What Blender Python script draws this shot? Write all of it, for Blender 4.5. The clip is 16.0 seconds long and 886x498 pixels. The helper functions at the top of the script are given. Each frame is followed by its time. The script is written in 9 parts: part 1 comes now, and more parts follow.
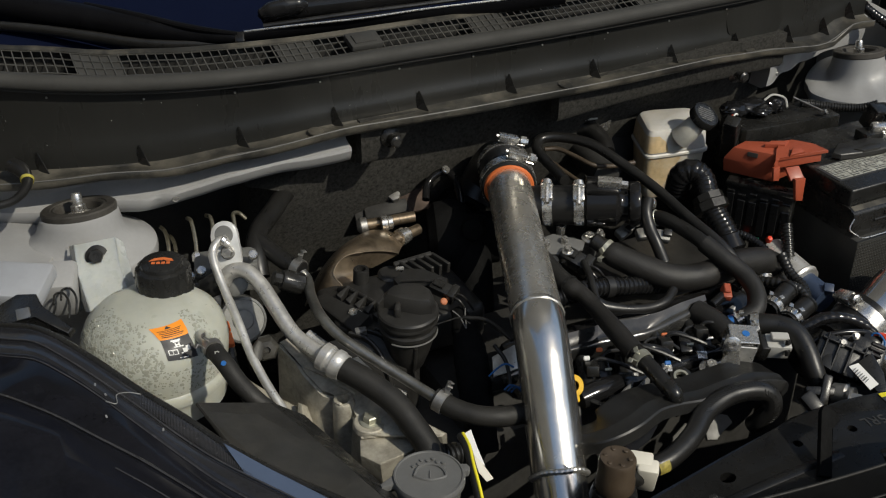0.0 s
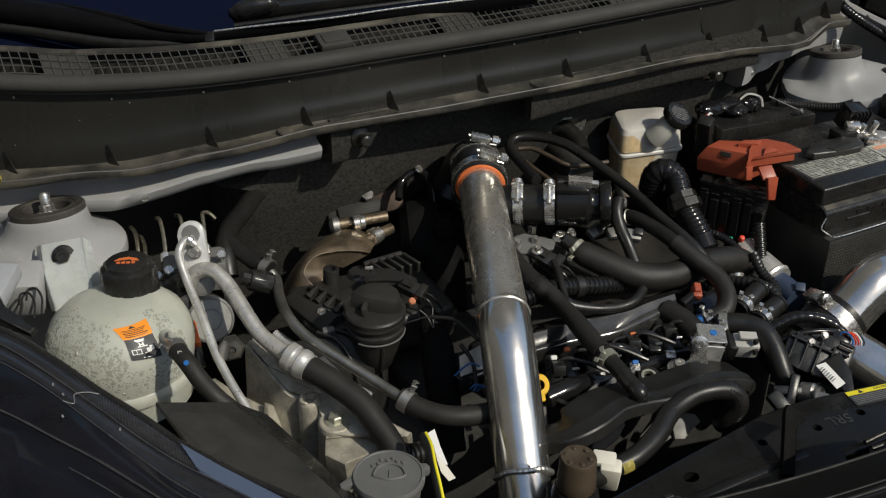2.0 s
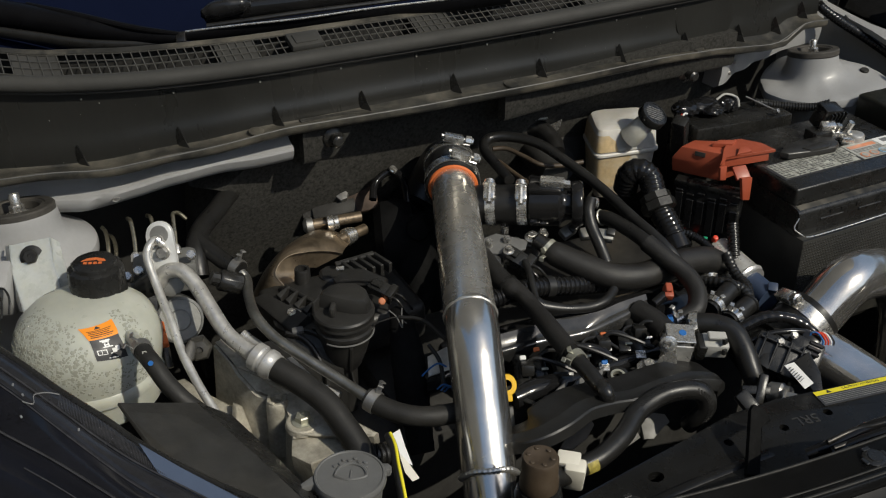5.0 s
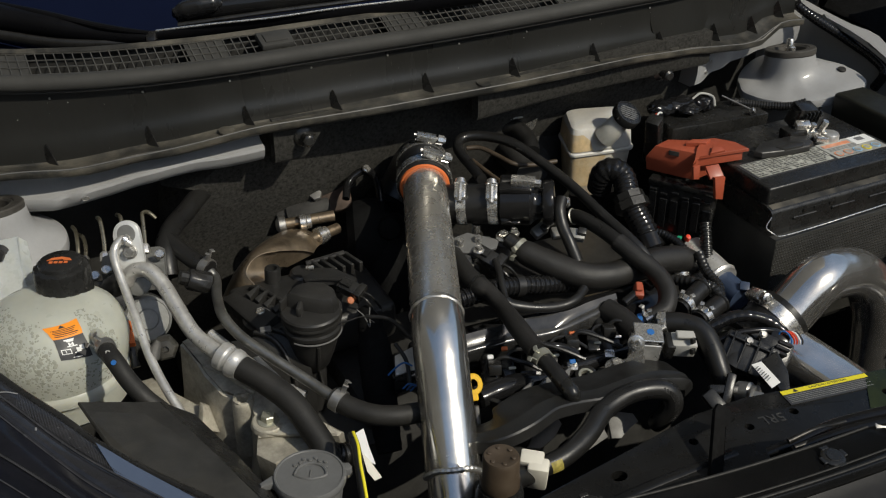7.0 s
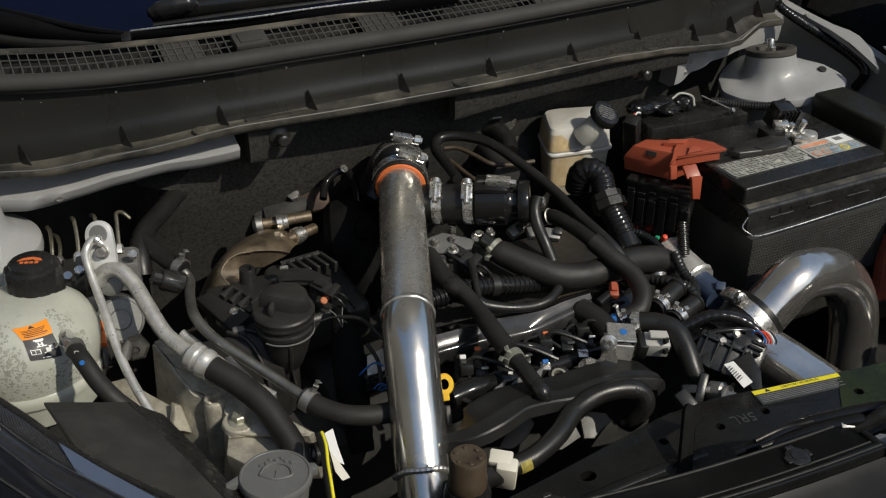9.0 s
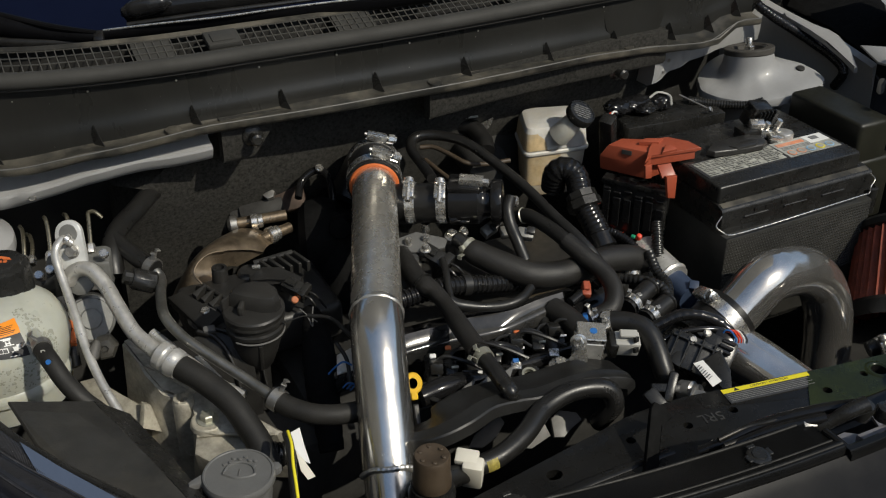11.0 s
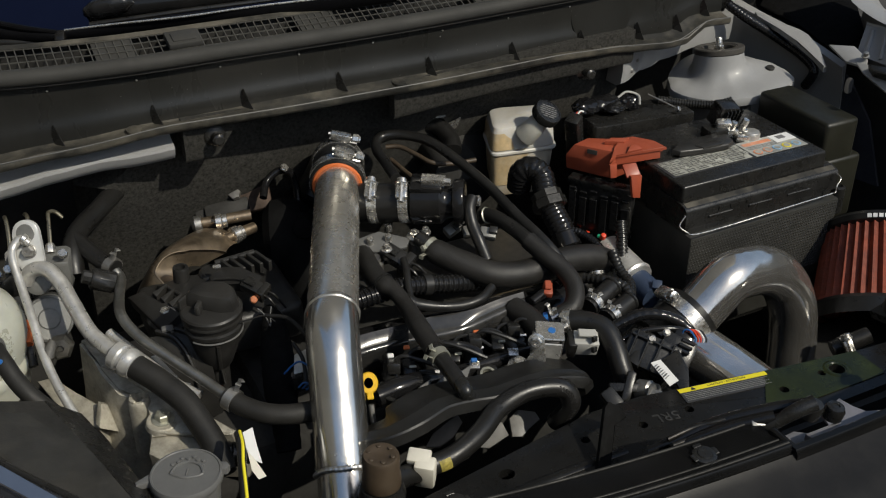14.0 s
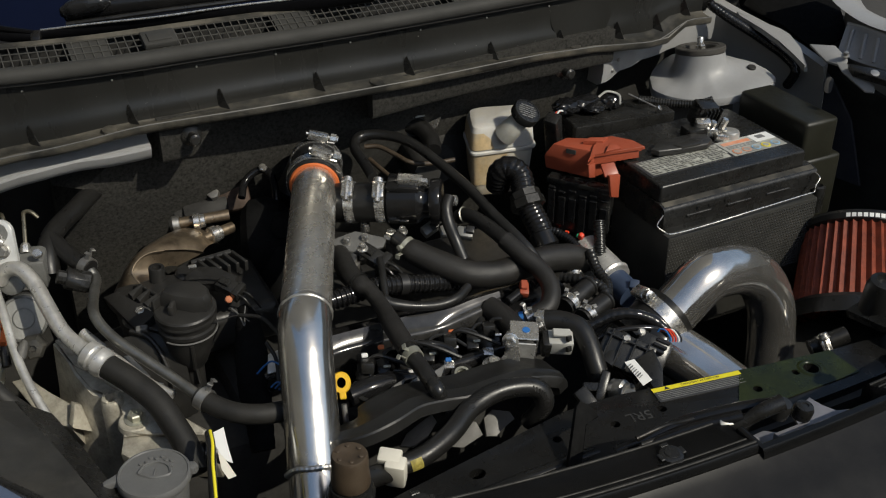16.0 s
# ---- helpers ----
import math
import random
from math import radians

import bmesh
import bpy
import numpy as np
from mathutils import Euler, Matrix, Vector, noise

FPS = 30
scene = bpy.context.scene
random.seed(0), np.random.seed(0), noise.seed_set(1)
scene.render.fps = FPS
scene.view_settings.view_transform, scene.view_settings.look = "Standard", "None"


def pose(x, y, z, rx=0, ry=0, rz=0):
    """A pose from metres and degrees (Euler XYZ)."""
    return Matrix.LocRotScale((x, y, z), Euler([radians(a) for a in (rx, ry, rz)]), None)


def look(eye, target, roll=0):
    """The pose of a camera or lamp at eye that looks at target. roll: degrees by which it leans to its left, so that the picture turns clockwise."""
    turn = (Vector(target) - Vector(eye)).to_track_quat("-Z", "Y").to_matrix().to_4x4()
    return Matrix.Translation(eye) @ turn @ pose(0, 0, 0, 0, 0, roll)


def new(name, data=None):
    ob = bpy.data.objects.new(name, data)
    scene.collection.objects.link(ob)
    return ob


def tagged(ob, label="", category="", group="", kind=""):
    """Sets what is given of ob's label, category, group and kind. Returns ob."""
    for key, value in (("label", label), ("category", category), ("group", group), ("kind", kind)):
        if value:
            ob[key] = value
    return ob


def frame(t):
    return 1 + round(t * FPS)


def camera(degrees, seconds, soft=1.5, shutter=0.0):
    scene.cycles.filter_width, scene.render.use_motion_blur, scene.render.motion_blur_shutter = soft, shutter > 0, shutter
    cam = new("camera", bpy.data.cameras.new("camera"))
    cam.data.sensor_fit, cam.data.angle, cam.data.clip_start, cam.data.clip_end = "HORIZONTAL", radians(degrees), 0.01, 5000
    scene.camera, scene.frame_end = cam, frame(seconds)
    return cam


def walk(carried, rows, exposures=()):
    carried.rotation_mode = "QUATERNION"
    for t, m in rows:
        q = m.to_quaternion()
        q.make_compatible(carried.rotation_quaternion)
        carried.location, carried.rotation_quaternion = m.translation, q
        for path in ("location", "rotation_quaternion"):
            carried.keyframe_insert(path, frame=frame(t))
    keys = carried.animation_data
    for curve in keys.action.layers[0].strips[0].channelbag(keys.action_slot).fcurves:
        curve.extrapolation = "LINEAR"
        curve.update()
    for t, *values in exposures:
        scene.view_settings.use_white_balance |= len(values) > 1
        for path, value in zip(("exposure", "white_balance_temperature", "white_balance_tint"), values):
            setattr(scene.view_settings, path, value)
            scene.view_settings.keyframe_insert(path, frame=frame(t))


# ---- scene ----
cam = camera(45.4, 16.0, soft=1.15)
METRES, EYE, TILT, LEAN, TURN = 0.235, 1.5, -30.6, 0.0, -26.3
ROWS = [
    (0.0, 0.0, 0.0, 0.0, -0.0, 0.0, 0.0),
    (0.5, 0.0392, 0.0, -0.0, 0.0, -0.01, 0.01),
    (1.0, 0.0742, 0.0009, -0.0006, -0.02, -0.01, 0.04),
    (1.5, 0.1093, 0.0011, -0.001, -0.02, -0.01, 0.05),
    (2.0, 0.1477, 0.0014, -0.0016, -0.03, -0.01, 0.05),
    (2.5, 0.1797, 0.0016, -0.0025, -0.04, -0.0, 0.07),
    (3.0, 0.2026, 0.0022, -0.0025, -0.07, 0.0, 0.08),
    (3.5, 0.2207, 0.0026, -0.003, -0.07, 0.02, 0.09),
    (4.0, 0.2363, 0.0024, -0.0029, -0.08, 0.02, 0.09),
    (6.5, 0.3973, 0.0007, -0.0023, -0.06, -0.02, 0.09),
    (7.0, 0.4337, 0.0017, -0.0029, -0.1, -0.03, 0.1),
    (7.5, 0.4633, 0.002, -0.0036, -0.09, -0.02, 0.11),
    (8.0, 0.4887, 0.0017, -0.0042, -0.09, -0.02, 0.11),
    (8.5, 0.522, 0.0021, -0.0032, -0.09, -0.03, 0.13),
    (9.0, 0.5593, 0.0023, -0.0049, -0.11, -0.01, 0.14),
    (11.5, 0.7201, -0.0029, -0.0028, -0.19, -0.09, 0.16),
    (12.0, 0.7496, -0.0026, -0.003, -0.21, -0.09, 0.16),
    (12.5, 0.7841, -0.0028, -0.0042, -0.22, -0.09, 0.17),
    (13.0, 0.8094, -0.0025, -0.0036, -0.23, -0.1, 0.16),
    (13.5, 0.8432, -0.0029, -0.0036, -0.21, -0.1, 0.2),
    (14.0, 0.8824, -0.0031, -0.0055, -0.21, -0.08, 0.2),
    (14.5, 0.9174, -0.0031, -0.0063, -0.25, -0.08, 0.2),
    (15.0, 0.9447, -0.0031, -0.0062, -0.25, -0.09, 0.23),
    (15.5, 0.9678, -0.0032, -0.0053, -0.25, -0.1, 0.24),
    (16.0, 0.9993, -0.0036, -0.0076, -0.24, -0.08, 0.25),
]
walk(cam, [(t, pose(0, 0, EYE, TILT, LEAN, TURN) @ pose(METRES * x, METRES * y, METRES * z, 90 + pitch, roll, yaw)) for t, x, y, z, yaw, pitch, roll in ROWS],
     exposures=((0.0, -0.18, 6850, 6), (16.0, -0.18, 6850, 6)))

# ---- light: low clear sun from the front right of the car, open sky ----
SUN_FROM = Vector((0.30, -0.66, 0.69)).normalized()
world = bpy.data.worlds.new("sky")
scene.world = world
world.use_nodes = True
_n = world.node_tree.nodes
_sky = _n.new("ShaderNodeTexSky")
_sky.sky_type = "NISHITA"
_sky.sun_disc = False
_sky.sun_elevation = math.asin(SUN_FROM.z)
_sky.sun_rotation = math.atan2(SUN_FROM.x, SUN_FROM.y)
_n["Background"].inputs["Strength"].default_value = 0.15
world.node_tree.links.new(_sky.outputs[0], _n["Background"].inputs["Color"])
_sun = new("sun", bpy.data.lights.new("sun", "SUN"))
_sun.data.energy = 3.6
_sun.data.angle = radians(0.53)
_sun.data.color = (1.0, 0.95, 0.87)
_sun.matrix_world = look(SUN_FROM * 10, (0, 0, 0))


# ---- materials ----
def mat(name, col, rough=0.5, metal=0.0, var=0.12, scale=30.0, bump=0.1, fine=600.0, dust=0.0, dust_col=(0.20, 0.185, 0.16),
        coat=0.0, rvar=0.1, spec=0.5, trans=0.0, sss=0.0, ior=1.45, streak=None, island=0.0):
    """A node material: colour varied at two scales, roughness varied, fine bump, and a thin film of dust in patches."""
    m = bpy.data.materials.new(name)
    m.use_nodes = True
    nt = m.node_tree
    N, L = nt.nodes, nt.links
    p = N["Principled BSDF"]
    tc = N.new("ShaderNodeTexCoord")
    co = tc.outputs["Object"]
    if streak:
        mp = N.new("ShaderNodeMapping")
        mp.inputs["Scale"].default_value = streak
        L.new(co, mp.inputs["Vector"])
        co = mp.outputs["Vector"]

    def noise_tex(s, detail=3.0, rough_=0.6):
        n = N.new("ShaderNodeTexNoise")
        n.inputs["Scale"].default_value = s
        n.inputs["Detail"].default_value = detail
        n.inputs["Roughness"].default_value = rough_
        L.new(co, n.inputs["Vector"])
        return n.outputs["Fac"]

    def ramp(fac, lo, hi, a, b):
        r = N.new("ShaderNodeMapRange")
        r.inputs["From Min"].default_value, r.inputs["From Max"].default_value = lo, hi
        r.inputs["To Min"].default_value, r.inputs["To Max"].default_value = a, b
        L.new(fac, r.inputs["Value"])
        return r.outputs["Result"]

    def mix(fac, a, b, mode="MIX"):
        x = N.new("ShaderNodeMix")
        x.data_type, x.blend_type = "RGBA", mode
        if isinstance(fac, float):
            x.inputs[0].default_value = fac
        else:
            L.new(fac, x.inputs[0])
        for s, v in ((6, a), (7, b)):
            if isinstance(v, tuple):
                x.inputs[s].default_value = (*v, 1)
            else:
                L.new(v, x.inputs[s])
        return x.outputs[2]

    big, small = noise_tex(scale), noise_tex(fine * 0.35, 4)
    dark = tuple(c * (1 - var) for c in col)
    light = tuple(min(1, c * (1 + var)) for c in col)
    c = mix(ramp(big, 0.3, 0.7, 0, 1), dark, light)
    c = mix(ramp(small, 0.35, 0.65, 0, 0.5 * var), c, (0.0, 0.0, 0.0) if sum(col) > 1.2 else tuple(min(1.0, 2.2 * v + 0.004) for v in col))
    if island:
        g = N.new("ShaderNodeNewGeometry")
        c = mix(ramp(g.outputs["Random Per Island"], 0, 1, 0, island), c, (0.02, 0.02, 0.02))
    if dust:
        d = noise_tex(scale * 0.45, 6, 0.7)
        d2 = ramp(d, 0.42, 0.68, 0, dust)
        c = mix(d2, c, dust_col)
    L.new(c, p.inputs["Base Color"])
    r = ramp(noise_tex(scale * 2.3, 5), 0.3, 0.7, max(0.02, rough - rvar), min(1, rough + rvar))
    L.new(r, p.inputs["Roughness"])
    p.inputs["Metallic"].default_value = metal
    p.inputs["Specular IOR Level"].default_value = spec
    p.inputs["IOR"].default_value = ior
    p.inputs["Coat Weight"].default_value = coat
    p.inputs["Coat Roughness"].default_value = 0.06
    p.inputs["Transmission Weight"].default_value = trans
    if sss:
        p.inputs["Subsurface Weight"].default_value = sss
        p.inputs["Subsurface Radius"].default_value = (0.02, 0.016, 0.01)
        p.inputs["Subsurface Scale"].default_value = 0.6
    if bump:
        b = N.new("ShaderNodeBump")
        b.inputs["Strength"].default_value = bump
        b.inputs["Distance"].default_value = 0.0006
        L.new(noise_tex(fine, 3), b.inputs["Height"])
        L.new(b.outputs["Normal"], p.inputs["Normal"])
    return m


PLASTIC = mat("black_plastic", (0.0120, 0.0119, 0.0113), 0.28, var=0.25, dust=0.08, bump=0.2, fine=900, rvar=0.12, dust_col=(0.09, 0.083, 0.072))
ENGINE_PLASTIC = mat("dusty_engine_plastic", (0.0165, 0.0160, 0.0152), 0.40, var=0.25, dust=0.16, bump=0.25, fine=700, rvar=0.12, scale=40, dust_col=(0.075, 0.07, 0.06))
PLASTIC_GLOSS = mat("glossy_black_plastic", (0.008, 0.008, 0.0085), 0.13, var=0.1, dust=0.03, bump=0.06, rvar=0.06, spec=0.4)
PLASTIC_DUSTY = mat("dusty_black_plastic", (0.017, 0.0165, 0.0145), 0.48, var=0.3, dust=0.62, bump=0.25, fine=700, scale=26, dust_col=(0.165, 0.148, 0.115))
PLASTIC_GREY = mat("grey_plastic", (0.105, 0.105, 0.102), 0.48, var=0.1, bump=0.2, dust=0.15, dust_col=(0.16, 0.15, 0.135))
RUBBER = mat("black_rubber", (0.0108, 0.0105, 0.0100), 0.36, var=0.2, dust=0.05, bump=0.2, fine=500, rvar=0.12, dust_col=(0.08, 0.074, 0.066))
RUBBER_SEAL = mat("weather_seal_rubber", (0.031, 0.0307, 0.0288), 0.72, var=0.15, dust=0.2, bump=0.2, fine=400, scale=10, dust_col=(0.085, 0.08, 0.072), spec=0.3)
FOAM = mat("black_foam", (0.0125, 0.0118, 0.0108), 0.48, var=0.3, bump=0.7, fine=900, dust=0.08, dust_col=(0.08, 0.07, 0.06))
FELT = mat("fibre_felt", (0.031, 0.0300, 0.0272), 0.95, var=0.6, bump=1.0, fine=1100, scale=220, dust=0.12, spec=0.1, dust_col=(0.08, 0.075, 0.068))
WHITE_PAINT = mat("white_body_paint", (0.285, 0.285, 0.284), 0.42, var=0.07, coat=0.08, bump=0.03, dust=0.25, dust_col=(0.24, 0.23, 0.21), scale=12)
HOSE_MATT = mat("matt_hose_rubber", (0.0125, 0.0120, 0.0108), 0.55, var=0.25, dust=0.18, bump=0.4, fine=900, rvar=0.12, dust_col=(0.05, 0.046, 0.04), spec=0.4)
PIPE_DULL = mat("dull_pipe_steel", (0.26, 0.255, 0.235), 0.36, metal=0.85, var=0.25, bump=0.15, dust=0.3, dust_col=(0.10, 0.095, 0.08))
POLISHED = mat("hazy_polished_aluminium", (0.66, 0.635, 0.595), 0.15, metal=0.91, var=0.15, bump=0.12, fine=60, rvar=0.08, scale=18, dust=0.25, dust_col=(0.32, 0.30, 0.26))
CHROME = mat("polished_aluminium", (0.70, 0.675, 0.625), 0.20, metal=0.96, var=0.12, bump=0.14, fine=50, rvar=0.08, scale=16, dust=0.12, dust_col=(0.42, 0.40, 0.36))
ALU = mat("bare_aluminium", (0.60, 0.585, 0.55), 0.34, metal=0.6, var=0.25, bump=0.25, fine=600, dust=0.30, dust_col=(0.20, 0.19, 0.165), scale=40)
CAST = mat("cast_aluminium", (0.37, 0.345, 0.285), 0.5, metal=0.3, var=0.35, bump=1.0, fine=700, dust=0.55, dust_col=(0.13, 0.118, 0.096), scale=46)
STEEL = mat("zinc_plated_steel", (0.68, 0.66, 0.62), 0.27, metal=0.9, var=0.15, bump=0.15, scale=80)
STEEL_DULL = mat("dull_steel", (0.34, 0.33, 0.31), 0.45, metal=0.9, var=0.2, bump=0.3, scale=60)
BRASS = mat("yellow_zinc", (0.40, 0.395, 0.33), 0.42, metal=0.7, var=0.2, bump=0.2, scale=80)
HEATSHIELD = mat("heat_tinted_steel", (0.23, 0.18, 0.125), 0.36, metal=0.8, var=0.6, bump=0.35, fine=200, scale=30, dust=0.35, rvar=0.12, dust_col=(0.075, 0.055, 0.042))
SILICONE_ORANGE = mat("orange_silicone", (0.58, 0.14, 0.04), 0.5, var=0.08, bump=0.1)
SILICONE_BLUE = mat("blue_silicone", (0.030, 0.045, 0.080), 0.45, var=0.2, bump=0.15)
RED_PLASTIC = mat("orange_red_plastic", (0.31, 0.064, 0.031), 0.45, var=0.07, bump=0.12, dust=0.15, dust_col=(0.14, 0.06, 0.04))
RED_SMALL = mat("red_plastic", (0.62, 0.05, 0.02), 0.4, var=0.05)
GREEN_SMALL = mat("green_plastic", (0.02, 0.30, 0.16), 0.4, var=0.05)
BLUE_SMALL = mat("blue_plastic", (0.02, 0.12, 0.36), 0.4, var=0.05)
YELLOW = mat("yellow_plastic", (0.72, 0.42, 0.02), 0.42, var=0.06)
LABEL_YELLOW = mat("yellow_print", (0.72, 0.62, 0.03), 0.5, var=0.04, bump=0)
LABEL_ORANGE = mat("orange_print", (0.80, 0.26, 0.02), 0.5, var=0.03, bump=0)
LABEL_BLACK = mat("black_print", (0.03, 0.03, 0.032), 0.5, var=0.05, bump=0)
LABEL_WHITE = mat("white_print", (0.72, 0.72, 0.70), 0.5, var=0.03, bump=0)
LABEL_SILVER = mat("silver_print", (0.36, 0.36, 0.33), 0.5, var=0.25, bump=0, dust=0.5, scale=60, dust_col=(0.10, 0.10, 0.09))
LABEL_GREY = mat("grey_print", (0.16, 0.16, 0.16), 0.5, var=0.05, bump=0)
LABEL_BLUE = mat("pale_blue_print", (0.25, 0.42, 0.58), 0.5, var=0.03, bump=0)
TANK = mat("milky_polyethylene", (0.42, 0.425, 0.370), 0.34, var=0.10, bump=0.12, fine=300, sss=0.35, dust=0.25, scale=22, dust_col=(0.34, 0.35, 0.29))
TANK_DROP = mat("clear_droplet", (0.285, 0.29, 0.24), 0.14, var=0.05, bump=0, spec=0.4)
RES_WHITE = mat("aged_polypropylene", (0.50, 0.485, 0.45), 0.42, var=0.12, bump=0.08, sss=0.2, scale=14, dust=0.35, dust_col=(0.47, 0.41, 0.31))
RES_AMBER = mat("brake_fluid_in_plastic", (0.52, 0.48, 0.40), 0.42, var=0.08, bump=0.08, sss=0.15, scale=22, dust=0.8, dust_col=(0.44, 0.27, 0.12))
WHITE_PLASTIC = mat("off_white_plastic", (0.66, 0.63, 0.54), 0.5, var=0.05, bump=0.1, dust=0.1)
GREY_CONN = mat("pale_grey_plastic", (0.36, 0.355, 0.33), 0.5, var=0.06, bump=0.1)
BROWN_RUBBER = mat("brown_dusty_cap", (0.045, 0.031, 0.019), 0.55, var=0.25, bump=0.3, dust=0.25, dust_col=(0.10, 0.08, 0.055))
FILTER_RED = mat("red_oiled_gauze", (0.150, 0.027, 0.011), 0.65, var=0.4, bump=0.9, fine=700, scale=60)
SCREEN_GLASS = mat("tinted_windscreen", (0.004, 0.006, 0.017), 0.05, var=0.05, bump=0, spec=0.02)
LENS = mat("dark_headlamp_lens", (0.0060, 0.0064, 0.0092), 0.10, var=0.4, bump=0.02, rvar=0.06, spec=0.17, scale=16, dust=0.12, dust_col=(0.03, 0.03, 0.03))
LENS_IN = mat("ribbed_lens_edge", (0.015, 0.0153, 0.018), 0.14, var=0.3, bump=0.1, spec=0.6, rvar=0.08, dust=0.15, dust_col=(0.06, 0.06, 0.06), scale=40)
PAINT_BLACK = mat("black_painted_steel", (0.0075, 0.0074, 0.0072), 0.30, var=0.3, bump=0.08, dust=0.08, scale=24, spec=0.32, rvar=0.1, dust_col=(0.05, 0.047, 0.042))
# green reflection on the black beam, put into a colour
GREEN_SHEEN = mat("painted_green_sheen", (0.017, 0.022, 0.004), 0.30, var=0.6, bump=0.05, dust=0.85, scale=14, spec=0.3, dust_col=(0.008, 0.012, 0.008))
DARK = mat("grimy_dark_metal", (0.030, 0.0292, 0.0275), 0.6, var=0.3, bump=0.3, dust=0.12, dust_col=(0.05, 0.045, 0.04), spec=0.25)
ASPHALT = mat("asphalt", (0.055, 0.053, 0.050), 0.9, var=0.2, bump=1.0, fine=160, scale=3)
PAINTED_GREY = mat("grey_body_primer", (0.30, 0.31, 0.33), 0.4, var=0.05, coat=0.2, bump=0.03, dust=0.1)
NAVY = mat("dark_fender_liner", (0.020, 0.022, 0.030), 0.5, var=0.2, bump=0.15, dust=0.1)

SOOT = mat("sooty_rust", (0.045, 0.030, 0.022), 0.7, metal=0.2, var=0.45, bump=0.5, fine=300, scale=40, dust=0.3, dust_col=(0.09, 0.05, 0.035))
GREY_CAST = mat("grey_die_cast", (0.20, 0.20, 0.19), 0.5, metal=0.5, var=0.2, bump=0.3, dust=0.3, dust_col=(0.10, 0.095, 0.085))
# matt near-black: cloth tape, the fin, and painted shade on turbo and wing recess
TAPE_SHADE = mat("black_tape_and_shade", (0.006, 0.006, 0.006), 0.7, var=0.3, bump=0.6, fine=350, scale=60, spec=0.06)
COWL = mat("satin_black_cowl", (0.0140, 0.0139, 0.0126), 0.30, var=0.2, bump=0.1, fine=500, scale=5, dust=0.14, rvar=0.08, dust_col=(0.05, 0.046, 0.039), streak=(1, 1, 0.3))
FLAP = mat("smeared_black_plastic", (0.0190, 0.0183, 0.0165), 0.42, var=0.3, bump=0.3, fine=500, scale=22, dust=0.45, rvar=0.12, dust_col=(0.070, 0.065, 0.055))
BRUSHED = mat("satin_aluminium", (0.74, 0.705, 0.635), 0.27, metal=0.89, var=0.09, bump=0.15, fine=70, rvar=0.05, scale=24, dust=0.10, dust_col=(0.38, 0.36, 0.32))
DULL_BOLT = mat("blackened_steel", (0.05, 0.048, 0.045), 0.4, metal=0.8, var=0.25, bump=0.3, scale=80)
FLANGE = mat("machined_aluminium", (0.62, 0.62, 0.60), 0.42, metal=0.35, var=0.08, bump=0.15, scale=60)
TUBE = mat("olive_plated_steel", (0.20, 0.18, 0.13), 0.32, metal=0.85, var=0.3, bump=0.2, scale=80)
BRACKET = mat("translucent_nylon", (0.46, 0.475, 0.45), 0.3, var=0.12, bump=0.1, sss=0.4, dust=0.15, dust_col=(0.34, 0.34, 0.31))
RAIL = mat("dusty_glossy_plastic", (0.018, 0.018, 0.018), 0.15, var=0.2, bump=0.05, rvar=0.06, dust=0.5, scale=26, dust_col=(0.085, 0.081, 0.074), coat=0.6)


# ---- helpers ----
def add_mesh(name, bm, material, smooth=True, angle=35):
    me = bpy.data.meshes.new(name)
    bmesh.ops.recalc_face_normals(bm, faces=bm.faces)
    for f in bm.faces:
        f.smooth = smooth
    if smooth:
        lim = radians(angle)
        for e in bm.edges:
            if len(e.link_faces) == 2 and e.calc_face_angle(0) > lim:
                e.smooth = False
    bm.to_mesh(me)
    bm.free()
    me.materials.append(material)
    return me


def part(name, bm, material, parent, label="", smooth=True):
    ob = new(name, add_mesh(name, bm, material, smooth))
    if parent is not None:
        ob.parent = parent
        root = parent
        m = Matrix()
        while root is not None:
            m = root.matrix_parent_inverse @ root.matrix_basis @ m
            root = root.parent
        ob.matrix_parent_inverse = m.inverted()
    if label:
        tagged(ob, label)
    return ob


def thing(name, base, label, category, group="", kind=""):
    ob = new(name)
    ob.empty_display_size = 0.02
    ob.location = base
    ob.matrix_basis = Matrix.Translation(base)
    return tagged(ob, label, category, group, kind)


def solo(name, bm, material, label, category, group="", kind=""):
    return tagged(part(name, bm, material, None), label, category, group, kind)


def at(p, z=(0, 0, 1), x=None):
    """A frame at p whose z axis points along z, and whose x axis lies as near to x as it can."""
    z = Vector(z).normalized()
    x = Vector(x) if x else (Vector((1, 0, 0)) if abs(z.x) < 0.9 else Vector((0, 1, 0)))
    y = z.cross(x).normalized()
    x = y.cross(z)
    m = Matrix((x, y, z)).transposed().to_4x4()
    m.translation = p
    return m


def box(m, size, bevel=0.0, seg=2, bm=None, taper=None):
    """A box centred at m's origin; taper narrows its top in x and y."""
    bm = bm or bmesh.new()
    vs = bmesh.ops.create_cube(bm, size=1.0)["verts"]
    for v in vs:
        s = [v.co[i] * size[i] for i in range(3)]
        if taper and v.co.z > 0:
            s[0] *= taper[0]
            s[1] *= taper[1]
        v.co = Vector(s)
    if bevel:
        es = {e for v in vs for e in v.link_edges}
        r = bmesh.ops.bevel(bm, geom=list(es), offset=bevel, segments=seg, affect="EDGES", profile=0.5)
        vs = {v for f in r["faces"] for v in f.verts} | {v for v in vs if v.is_valid}
    for v in vs:
        v.co = m @ v.co
    return bm


